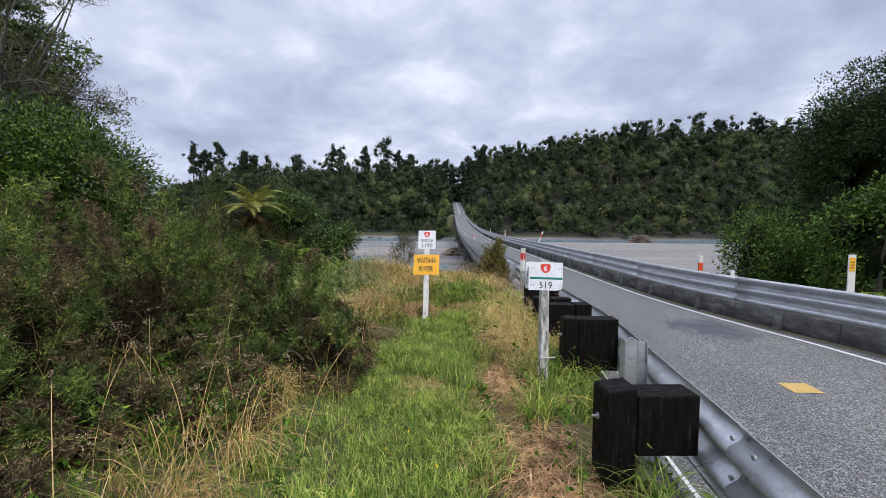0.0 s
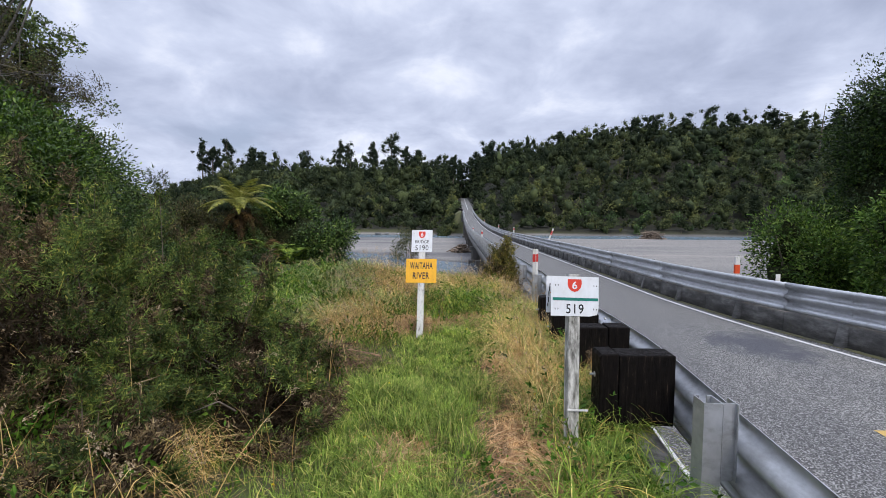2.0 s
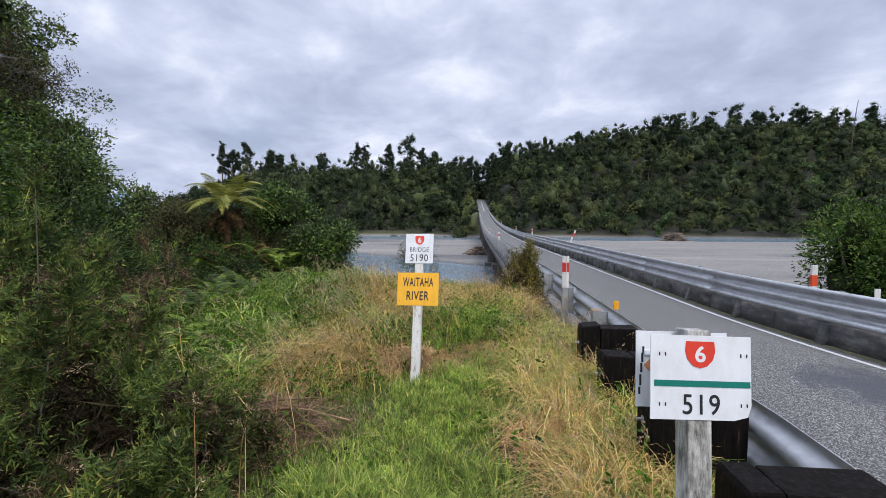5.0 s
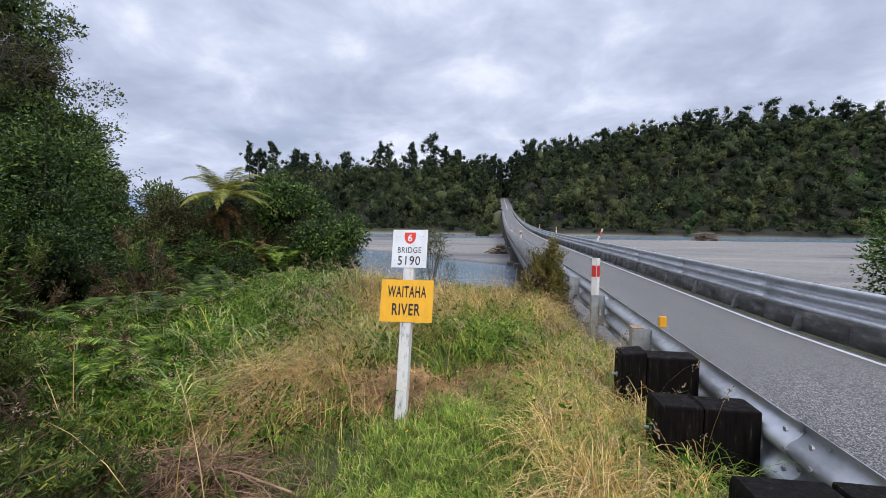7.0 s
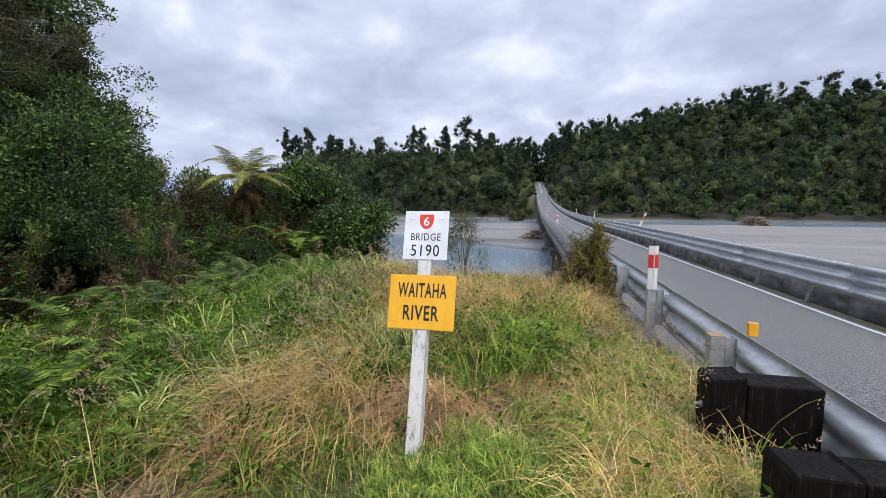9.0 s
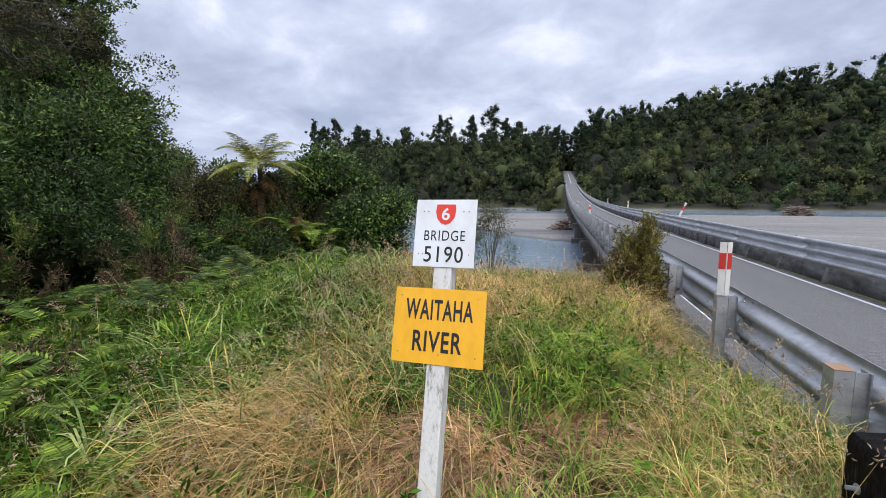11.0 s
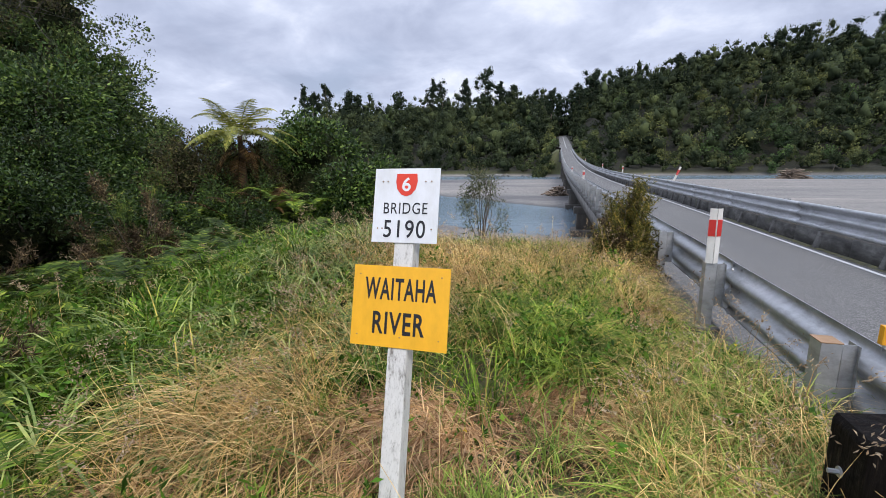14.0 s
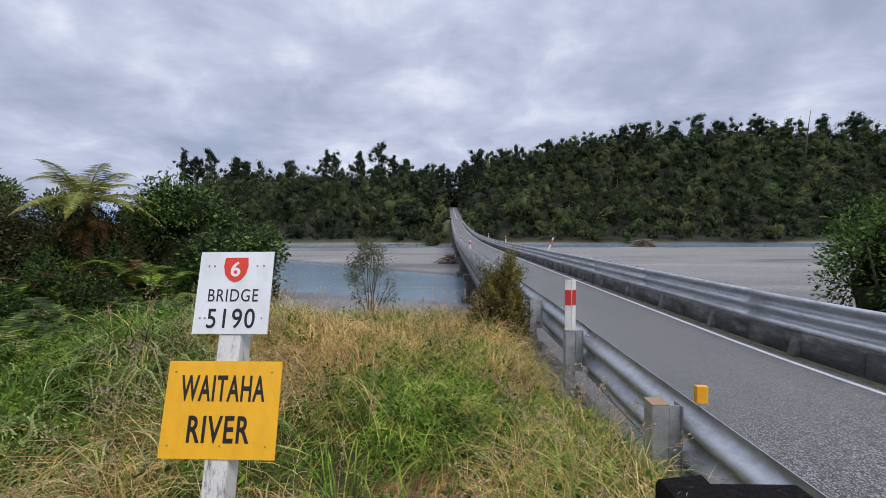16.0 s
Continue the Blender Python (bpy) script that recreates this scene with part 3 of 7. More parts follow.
def rail_left(y):
    y = np.asarray(y, float)
    return np.where(y < -2.2, 2.41 + 0.112 * (y + 2.2), 2.41 - 0.0094 * np.maximum(y - 4, 0))


def rail_right(y):
    y = np.asarray(y, float)
    near = np.where(y > 0, 0.022 * np.maximum(6 - y, 0) ** 2, 0.79 - 0.2 * y)
    return 6.14 - 0.0094 * np.maximum(y - 4, 0) + np.where(y < 6, near, 0)


HX = np.array([-900, -215, -168, -120, -26, -8, 8, 25, 70, 120, 170, 300, 900])
HZ = np.array([1, 2, 22, 28, 27, 22, 24, 36, 46, 53, 54, 52, 48])


def ground_z(x, y):
    x, y = np.asarray(x, float), np.asarray(y, float)
    # top of the near bank
    z = 0.03 + 0.05 * wave(x, y, 1.1, 0.4) + 0.06 * wave(x, y, 2.9, 1.9) * smooth((y + 1) / 1.5) + 0.46 * np.exp(-(((x + 1.5) / 1.3) ** 2 + ((y - 3.1) / 1.35) ** 2))
    z = z - 0.5 * smooth((-3.5 - x) / 3) * smooth((y + 2) / 4)
    z = np.where(x > 7.6, z + 0.05, z)
    # bed of the road
    road = smooth((x - (rail_left(y) - 0.35)) / 0.25) * smooth(((rail_right(y) + 0.9) - x) / 0.5)
    z = z * (1 - road) + (DECK - 0.12) * road
    z = z - 0.3 * smooth((x - 1.55) / 0.35) * smooth((y - 1.6) / 0.8) * smooth((2.4 - x) / 0.2)
    # down to the river
    yb = np.where(x < -3, 5.6 + np.clip(-3 - x, 0, 6) * 1.1, np.where(x > 7, 1.8, 4.6))
    down = smooth((y - yb) / np.where(x > 7, 9, 12))
    bed = -3.5 + 0.07 * wave(x, y, 0.21, 1.0) + 0.05 * wave(x, y, 0.7, 2.0)
    xc = np.clip(x, -60, 6)
    near_c = smooth((y - 29.5 - 1.0 * wave(x, y, 0.12, 3) + 0.45 * xc) / 4) * smooth((54 + 1.5 * wave(x, y, 0.1, 5) - 0.85 * xc - y) / 3)
    far_c = smooth((y - 132 - 6 * wave(x, y, 0.02, 1)) / 7) * smooth((174 - y) / 3)
    bar = smooth((y - 54 + 0.85 * xc) / 6) * smooth((135 - y) / 8)
    near_c = near_c * smooth((12 - x) / 5)
    bed = bed - 0.9 * np.maximum(near_c, far_c) + 0.12 * bar - 0.09 * smooth((y - 19) / 12) * (1 - smooth((y - 38 + 0.5 * xc) / 5))
    z = z * (1 - down) + bed * down
    # far side
    d = y - 173 - 2.5 * wave(x, y, 0.05, 7)
    rise = np.interp(x * 260 / np.maximum(y, 150), HX, HZ)
    hill = -3.6 + 2.2 * smooth(d / 3.5) + rise * smooth(d / 118) + 0.28 * np.clip(y - 291, 0, 120) * smooth(1 - np.abs(x - 2) / 70) + 1.2 * wave(x, y, 0.06, 2) * smooth(d / 20)
    z = np.where(d > 0, hill, z)
    cx = 4.28 - 0.0094 * (y - 4)
    ramp = smooth((y - 160) / 7) * smooth(1 - (np.abs(x - cx) - 3.2) / 9)
    return z * (1 - ramp) + (deck_z(y) - 0.15) * ramp


def ground_sheet():
    def steps(stops):
        out = [stops[0][0]]
        for (a, s), (b, _) in zip(stops, stops[1:]):
            k = max(1, int(round((b - a) / s)))
            out += list(a + (b - a) * (np.arange(k) + 1) / k)
        return np.array(out)
    xs = steps([(-2500, 300), (-400, 12), (-60, 2), (-10, 0.3), (10, 2), (70, 12), (400, 300), (2500, 1)])
    ys = steps([(-400, 60), (-40, 4), (-10, 0.3), (24, 1.6), (60, 4), (170, 1.5), (186, 5), (420, 150), (2500, 1)])
    X, Y = np.meshgrid(xs, ys)
    V = np.stack([X, Y, ground_z(X, Y)], -1).reshape(-1, 3)
    n, m = len(ys), len(xs)
    i, j = np.meshgrid(np.arange(n - 1), np.arange(m - 1), indexing="ij")
    F = np.stack([i * m + j, i * m + j + 1, (i + 1) * m + j + 1, (i + 1) * m + j], -1).reshape(-1, 4)
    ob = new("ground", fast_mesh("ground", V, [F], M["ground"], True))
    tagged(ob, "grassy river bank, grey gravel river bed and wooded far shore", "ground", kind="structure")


ground_sheet()
bm = bmesh.new()
for c in ((-700, 14), (700, 14), (700, 178), (-700, 178)):
    bm.verts.new((c[0], c[1], -3.78))
bm.faces.new(bm.verts)
part("water", bm, M["water"], None)
tagged(bpy.data.objects["water"], "shallow blue-grey braided river with small ripples", "river", kind="structure")

# ---------- road and bridge ----------


def span(a, b, step):
    k = max(1, int(round((b - a) / step)))
    return a + (b - a) * np.arange(k + 1) / k


def strip(name, ys, xl, xr, dz, mat, label, category, across=1):
    """A flat band laid on the road between two side lines."""
    n = across + 1
    t = np.linspace(0, 1, n)
    X = xl[:, None] * (1 - t) + xr[:, None] * t
    V = np.stack([X, np.repeat(ys[:, None], n, 1), np.repeat((deck_z(ys) + dz)[:, None], n, 1)], -1).reshape(-1, 3)
    i, j = np.meshgrid(np.arange(len(ys) - 1), np.arange(across), indexing="ij")
    F = np.stack([i * n + j, i * n + j + 1, (i + 1) * n + j + 1, (i + 1) * n + j], -1).reshape(-1, 4)
    return tagged(new(name, fast_mesh(name, V, [F], mat)), label, category, kind="structure")


ys = span(-30, 166, 1.0)
strip("road", ys, np.where(ys < 2.5, rail_left(ys) + 0.03, rail_left(ys) - 0.12), rail_right(ys) - 0.02, 0.0, M["road"], "grey chip-seal one-lane road running onto the bridge", "road", 4)
ys = span(166, 322, 4.0)
cx2 = 4.28 - 0.0094 * (ys - 4)
strip("road_far", ys, cx2 - 2.3, cx2 + 2.6, 0.0, M["road"], "grey sealed road climbing into the forest", "road", 2)
strip("road_far_line", span(180, 318, 4.0), 4.28 - 0.0094 * (span(180, 318, 4.0) - 4) + 0.05, 4.28 - 0.0094 * (span(180, 318, 4.0) - 4) + 0.25, 0.03, M["line"], "faded white centre line on the climbing road", "road marking")
ys = span(-30, 165, 1.0)
edge = rail_right(ys) - 0.35 - 0.012 * np.clip(4 - ys, 0, 8) - 0.05 * np.clip(0.5 - ys, 0, 6)
near_edge = np.where(ys < 2, 2.86 - 0.08 * (2 - ys), 2.86 - 0.0094 * np.maximum(ys - 4, 0))
strip("edge_line", ys, near_edge - 0.017, near_edge + 0.017, 0.004, M["line"], "worn white painted edge line beside the near guardrail", "road marking")
strip("edge_line", ys, edge - 0.042, edge + 0.042, 0.004, M["line"], "worn white painted edge line on the road", "road marking")
ym = span(-12, 14, 0.5)
strip("kerb_moss", ym, rail_right(ym) - 0.2 - 0.03 * wave(ym, ym, 2.0, 1), rail_right(ym) - 0.03, 0.007, M["moss"], "thin strip of yellow-green moss along the kerb", "moss")
strip("yellow_mark", span(-2.17, -1.85, 0.16), np.array([4.55, 4.56, 4.57]), np.array([4.89, 4.90, 4.91]), 0.006, M["yellow_line"], "faded yellow square painted on the road", "road marking")
strip("road_shoulder", span(-30, 5, 1.0), rail_right(span(-30, 5, 1.0)) - 0.02, rail_right(span(-30, 5, 1.0)) + 1.2, -0.05, M["ground"], "narrow gravel shoulder behind the guardrail", "road shoulder", 2)

bridge = empty("bridge", (0, 0, 0), "long one-lane concrete bridge on wall piers, rising to the far bank", "bridge")
ys = span(BRIDGE_START, BRIDGE_END, 3.0)
cx = (rail_left(ys) + rail_right(ys)) / 2
path = np.stack([cx, ys, deck_z(ys)], 1)
V, F = sweep([(-2.2, -0.02), (-2.2, -0.34), (-1.7, -0.42), (1.7, -0.42), (2.2, -0.34), (2.2, -0.02)], path, True)
part("deck_slab", fast_mesh("deck_slab", V, F, M["concrete"]), None, bridge)
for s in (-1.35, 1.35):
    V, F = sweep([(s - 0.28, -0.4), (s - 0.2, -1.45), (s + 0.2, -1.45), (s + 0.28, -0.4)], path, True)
    part("girder", fast_mesh("girder", V, F, M["pier"]), None, bridge, "long concrete girder under the deck, coloured dark as shade")
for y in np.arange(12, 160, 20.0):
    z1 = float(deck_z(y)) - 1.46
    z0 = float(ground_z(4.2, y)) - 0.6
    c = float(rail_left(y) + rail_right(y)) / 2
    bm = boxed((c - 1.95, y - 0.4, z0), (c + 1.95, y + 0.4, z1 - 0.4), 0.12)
    pier = part("pier", bm, M["pier"], bridge, "concrete wall pier with stains and shade in its colour")
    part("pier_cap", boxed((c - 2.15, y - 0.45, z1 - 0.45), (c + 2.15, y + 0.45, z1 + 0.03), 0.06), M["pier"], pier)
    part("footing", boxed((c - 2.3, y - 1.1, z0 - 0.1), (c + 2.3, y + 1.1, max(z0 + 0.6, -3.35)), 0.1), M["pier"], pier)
part("abutment", boxed((1.95, 4.9, -3.0), (6.5, 5.6, -0.36), 0.03), M["concrete"], bridge)
part("abutment", boxed((0.2, 164.2, -3.5), (5.4, 165.4, 5.0), 0.03), M["concrete"], bridge)

ys = span(-8.6, 0.4, 0.4)
p = np.stack([rail_left(ys) - 0.24, ys, np.full_like(ys, -0.05)], 1)
V, F = sweep([(-0.09, -0.3), (-0.09, 0.10), (-0.07, 0.12), (0.07, 0.12), (0.09, 0.10), (0.09, -0.3)], p, True)
tagged(new("edging_strip", fast_mesh("edging_strip", V, F, M["concrete"])), "mossy concrete edging strip under the guardrail", "edging", kind="structure")

# kerbs under the rails
for y in np.arange(-14.0, 62.0, 2.0):
    ends = span(y + 0.01, y + 1.99, 0.66)
    if y >= 2.0:
        p = np.stack([rail_left(ends) - 0.02, ends, deck_z(ends)], 1)
        V, F = sweep([(-0.26, -0.25), (-0.26, 0.10), (-0.24, 0.12), (0.08, 0.12), (0.14, 0.0)], p, True)
        part("kerb_block", fast_mesh("kerb_block", V, F, M["kerb"]), None, bridge)
    p = np.stack([rail_right(ends), ends, deck_z(ends)], 1)
    V, F = sweep([(-0.05, -0.05), (-0.035, 0.31), (-0.01, 0.34), (0.3, 0.34), (0.3, -0.2)], p, True)
    part("kerb_block", fast_mesh("kerb_block", V, F, M["kerb"]), None, bridge)
    ys = span(y + 0.93, y + 1.07, 0.07)
    p = np.stack([rail_right(ys), ys, deck_z(ys)], 1)
    V, F = sweep([(-0.15, -0.05), (-0.13, 0.02), (-0.045, 0.33), (0.26, 0.345), (0.26, -0.2)], p, True)
    part("kerb_fin", fast_mesh("kerb_fin", V, F, M["kerb"]), None, bridge)
for s, f in ((-1, rail_left), (1, rail_right)):
    ys = span(62.0, BRIDGE_END, 4.0)
    p = np.stack([f(ys), ys, deck_z(ys)], 1)
    V, F = sweep([(-0.2, -0.2), (-0.13, 0.27), (0.13, 0.27), (0.2, -0.2)], p, True)
    part("kerb", fast_mesh("kerb", V, F, M["kerb"]), None, bridge)

# ---------- guardrails ----------
BEAM = []
for s in np.linspace(0, 1, 49):
    c = math.cos(2 * math.pi * (s - 0.09) / 0.41)
    BEAM.append((0.041 * math.copysign(abs(c) ** 0.75, c), -0.506 * s))
BEAM = BEAM + [(u + 0.007, v) for u, v in reversed(BEAM)]


def bolt_mesh():
    bm = bmesh.new()
    bmesh.ops.create_cone(bm, cap_ends=True, segments=6, radius1=0.014, radius2=0.011, depth=0.014)
    bmesh.ops.rotate(bm, verts=bm.verts, matrix=Matrix.Rotation(radians(90), 3, "Y"))
    return from_bm("bolt", bm, M["steel"])


BOLT = bolt_mesh()


def steel_post_mesh(side, height, drop):
    """A pressed channel post with a spacer piece against the beam. side -1: the post stands to the left of the beam."""
    bm = bmesh.new()
    s = side
    t = 0.006
    # the channel: web and two returned flanges
    def bx(x0, x1, y0, y1, z0, z1):
        box(bm, (min(s * x0, s * x1), y0, z0), (max(s * x0, s * x1), y1, z1))
    bx(0.126, 0.222, -0.055, -0.049, -drop, 0.0)
    bx(0.126, 0.132, -0.049, 0.055, -drop, 0.0)
    bx(0.216, 0.222, -0.049, 0.055, -drop, 0.0)
    bx(0.195, 0.216, 0.049, 0.055, -drop, 0.0)
    bx(0.132, 0.153, 0.049, 0.055, -drop, 0.0)
    return from_bm("post", bm, M["steel"])


def spacer_mesh(side):
    bm = bmesh.new()
    s = side
    def bx(x0, x1, y0, y1, z0, z1):
        box(bm, (min(s * x0, s * x1), y0, z0), (max(s * x0, s * x1), y1, z1))
    bx(0.045, 0.116, -0.03, -0.025, -0.43, -0.008)
    bx(0.04, 0.045, -0.05, 0.05, -0.43, -0.008)
    bx(0.116, 0.121, -0.05, 0.05, -0.43, -0.008)
    return from_bm("spacer", bm, M["steel"])


def guardrail(side, line, posts, label):
    rail = empty("guardrail", (0, 0, 0), label, "guardrail")
    a = -9.0 if side < 0 else -14.0
    k = 0
    while a < BRIDGE_END:
        b = min(a + 4.06, BRIDGE_END)
        ys = span(a, b, 0.5 if a < 30 else 2.0)
        p = np.stack([line(ys) + (0.006 if k % 2 else 0.0), ys, deck_z(ys) + (RAIL - DECK) + (0.003 if k % 2 else 0)], 1)
        V, F = sweep([(-side * u, v) for u, v in BEAM][::-side], p, True)
        beam = part("beam", fast_mesh("beam", V, F, M["steel"], True), None, rail)
        if a < 14:
            for dy in (0.05, 0.24):
                for v in (-0.046, -0.15, -0.253, -0.357, -0.46):
                    y = b - dy
                    ob = part("bolt", BOLT, None, beam)
                    ob.location = (float(line(y)) + side * 0.036, y, RAIL + v)
                    ob2 = part("bolt", BOLT, None, beam)
                    ob2.location = (float(line(y)) - side * 0.036, y, RAIL + v)
        a += 4.0
        k += 1
    pm, sm = steel_post_mesh(side, 0.0, 0.95), spacer_mesh(side)
    for y in posts:
        at = (float(line(y)), y, float(deck_z(y)) + RAIL - DECK - (0.02 if y < 6 else 0.01) + (0.12 if y < -2 and side < 0 else 0.0))
        post = part("post", pm, None, rail)
        post.location = at
        sp = part("spacer", sm, None, post)
    return rail


left_rail = guardrail(-1, rail_left, [-3.62, 1.05] + list(np.arange(3.0, 164, 2.0)), "galvanised three-ridge steel guardrail with channel posts along the road")
right_rail = guardrail(1, rail_right, list(np.arange(-11, 164, 2.0)), "galvanised three-ridge steel guardrail along the far kerb")
# rusty cap on the post by the amber reflector
cap = part("post_cap", boxed((2.184, 0.992, 0.551), (2.288, 1.108, 0.557), 0.002), M["rusty_brown"], left_rail, "rust-brown plate on a post top")


for y in (3.0, 5.0):
    x = float(rail_left(y))
    part("post_plinth", boxed((x - 0.36, y - 0.16, -0.3), (x - 0.07, y + 0.16, -0.06), 0.02), M["concrete"], left_rail, "rough concrete plinth under a post")


def timber_post(y, post_h, block_h, lean=0.0, split=-0.358, deep=0.42):
    """A tarred square post in the ground and the packer between it and the beam."""
    x = float(rail_left(y)) - (0.085 if y < -4 else 0.08 if -2 < y < -1.5 else 0.05)
    th = empty("timber_guardrail_post", (x, y, 0), "black tarred timber guardrail post with a timber packer block", "guardrail post", "timber posts beside the guardrail", lean)
    bm = boxed((-0.54, -0.11, -0.35), (split - 0.002, 0.11, post_h), 0.014)
    for v in bm.verts:
        if v.co.z > post_h - 0.05:
            v.co.z -= 0.12 * abs(v.co.x + 0.45) + 0.05 * max(v.co.y, 0) + 0.02 * math.sin(v.co.x * 90)
    part("post", bm, M["timber"], th)
    bm = boxed((split + 0.003, -0.1, block_h - deep), (0.0, 0.1, block_h), 0.012)
    for v in bm.verts:
        if v.co.z > block_h - 0.05:
            v.co.z -= 0.05 * abs(v.co.x + 0.15)
    part("packer", bm, M["timber"], th, "black timber packer block")
    bm = bmesh.new()
    bmesh.ops.create_cone(bm, cap_ends=True, segments=12, radius1=0.02, radius2=0.02, depth=0.005)
    bmesh.ops.create_cone(bm, cap_ends=True, segments=6, radius1=0.009, radius2=0.009, depth=0.045, matrix=Matrix.Translation((0, 0, -0.012)))
    bmesh.ops.rotate(bm, verts=bm.verts, matrix=Matrix.Rotation(radians(90), 3, "Y"))
    bmesh.ops.translate(bm, verts=bm.verts, vec=(-0.543, 0.01, post_h - 0.2))
    part("bolt", bm, M["steel"], th, "long steel bolt with a washer")


for y, a, b, r, s, d in ((-6.6, 0.6, 0.6, 0, -0.36, 0.42), (-4.6, 0.66, 0.63, 2, -0.36, 0.36), (-2.70, 0.67, 0.66, -1, -0.40, 0.53), (-1.75, 0.645, 0.635, 1, -0.2, 0.5), (-0.72, 0.56, 0.54, 0, -0.3, 0.45), (0.05, 0.61, 0.59, -1, -0.36, 0.42)):
    timber_post(y, a, b, r, s, d)


def rw_marker(at, h=0.5, rz=0.0, tilt=0.0, group="white and red markers along the bridge"):
    th = empty("marker_post", at, "white guardrail marker post with a red reflective band", "marker post", group, rz)
    th.matrix_basis = pose(*at, 0, tilt, rz)
    # folded plate, a shallow V
    bm = bmesh.new()
    box(bm, (-0.06, -0.008, 0), (0.0, 0.0, h), 0.002)
    bmesh.ops.rotate(bm, verts=bm.verts, matrix=Matrix.Rotation(radians(-18), 3, "Z"))
    b2 = boxed((0.002, -0.008, 0), (0.055, 0.0, h), 0.002)
    bmesh.ops.rotate(b2, verts=b2.verts, matrix=Matrix.Rotation(radians(30), 3, "Z"))
    part("plate", bm, M["marker_white"], th)
    part("plate", b2, M["marker_white"], th)
    for lo, hi, ang in ((-0.061, -0.002, -18), (0.004, 0.056, 30)):
        b3 = boxed((lo, -0.011, h * 0.5), (hi, -0.009, h * 0.8))
        bmesh.ops.rotate(b3, verts=b3.verts, matrix=Matrix.Rotation(radians(ang), 3, "Z"))
        part("reflective_band", b3, M["marker_red"], th, "red reflective band")


rw_marker((2.236, 2.93, 0.55), 0.52)
for y in (24.0, 42.0):
    rw_marker((float(rail_left(y)) - 0.15, y, float(deck_z(y)) + 0.85), 0.5)
for y in (39.0, 56.0, 90.0):
    rw_marker((float(rail_right(y)) + 0.15, y, float(deck_z(y)) + 0.85), 0.55)
rw_marker((float(rail_right(24)) + 0.6, 24.0, 0.35), 0.9, 0, 22)

amber = empty("amber_reflector", (2.44, 0.95, RAIL), "small amber box reflector on a short stem", "reflector")
part("stem", boxed((-0.02, -0.006, -0.02), (0.02, 0.0, 0.02)), M["steel"], amber)
bm = boxed((-0.032, -0.018, 0.015), (0.032, 0.018, 0.115), 0.004)
part("lens", bm, M["reflector_amber"], amber)

stub = empty("white_reflector", (6.92, 2.84, 0.47), "small white reflector plate behind the guardrail", "reflector")
part("plate", boxed((-0.04, -0.01, 0.0), (0.04, 0.01, 0.15), 0.004), M["marker_white"], stub)
stake = empty("orange_marker_stake", (6.93, 4.15, -0.12), "weathered timber stake with an orange-red band", "marker post")
part("stake", boxed((-0.05, -0.025, -0.2), (0.05, 0.025, 0.98), 0.006), M["white_post"], stake)
part("band", boxed((-0.053, -0.029, 0.60), (0.053, 0.029, 0.80), 0.004), M["marker_orange"], stake, "orange reflective band")
ymk = empty("yellow_marker_post", (8.35, 1.5, 0.05), "flat white plastic post with a yellow plate", "marker post")
part("blade", boxed((-0.07, -0.012, -0.2), (0.07, 0.012, 1.02), 0.006), M["marker_white"], ymk)
part("plate", boxed((-0.055, -0.018, 0.7), (0.055, -0.012, 0.96), 0.002), M["sign_yellow"], ymk, "yellow reflective plate")
for k in range(3):
    part("bar", boxed((-0.035, -0.02, 0.76 + 0.055 * k), (0.035, -0.0185, 0.775 + 0.055 * k)), M["sign_black"], ymk)

for s, f in ((-1, rail_left), (1, rail_right)):
    y = 165.3
    wing = empty("rail_end", (float(f(y)) + 0.1 * s, y, float(deck_z(y)) + 0.2), "dark flared guardrail end at the bridge head", "guardrail end", "rail ends at the far bridge head")
    bm = boxed((min(0, s * 1.9), -0.05, 0.15), (max(0, s * 1.9), 0.05, 0.75), 0.02)
    for v in bm.verts:
        v.co.z += 0.28 * abs(v.co.x)
    part("panel", bm, M["timber"], wing)
    part("leg", boxed((s * 0.5 - 0.08, -0.08, -1.2), (s * 0.5 + 0.08, 0.08, 0.4), 0.01), M["timber"], wing)

# ---------- signs ----------


def lettering(text, size, x, z, y, mat, parent, wide, heavy=0.0):
    """Raised letters with the built-in font, centred at x, z on a plate that faces -y."""
    cu = bpy.data.curves.new("lettering", "FONT")
    cu.body = text
    cu.size = 1.0
    cu.align_x, cu.align_y = "CENTER", "CENTER"
    cu.offset = heavy
    cu.space_character = 1.12
    cu.extrude = 0.001
    cu.resolution_u = 6
    tmp = new("lettering_curve", cu)
    bpy.context.view_layer.update()
    me = bpy.data.meshes.new_from_object(tmp)
    bpy.data.objects.remove(tmp)
    co = np.zeros(len(me.vertices) * 3)
    me.vertices.foreach_get("co", co)
    co = co.reshape(-1, 3)
    w, h = np.ptp(co[:, 0]), np.ptp(co[:, 1])
    cxy = ((co[:, 0].max() + co[:, 0].min()) / 2, (co[:, 1].max() + co[:, 1].min()) / 2)
    k = size / h
    out = np.stack([x + (co[:, 0] - cxy[0]) * wide / w, y - co[:, 2] * 0.5, z + (co[:, 1] - cxy[1]) * k], 1)
    me.vertices.foreach_set("co", out.astype(np.float32).ravel())
    me.materials.clear()
    me.materials.append(mat)
    me.update()
    return part("lettering", me, None, parent, "painted lettering")


def plate(name, w, h, cxp, cz, y, mat, parent, r=0.004, label=""):
    bm = boxed((cxp - w / 2, y, cz - h / 2), (cxp + w / 2, y + 0.004, cz + h / 2))
    return part(name, bm, mat, parent, label)


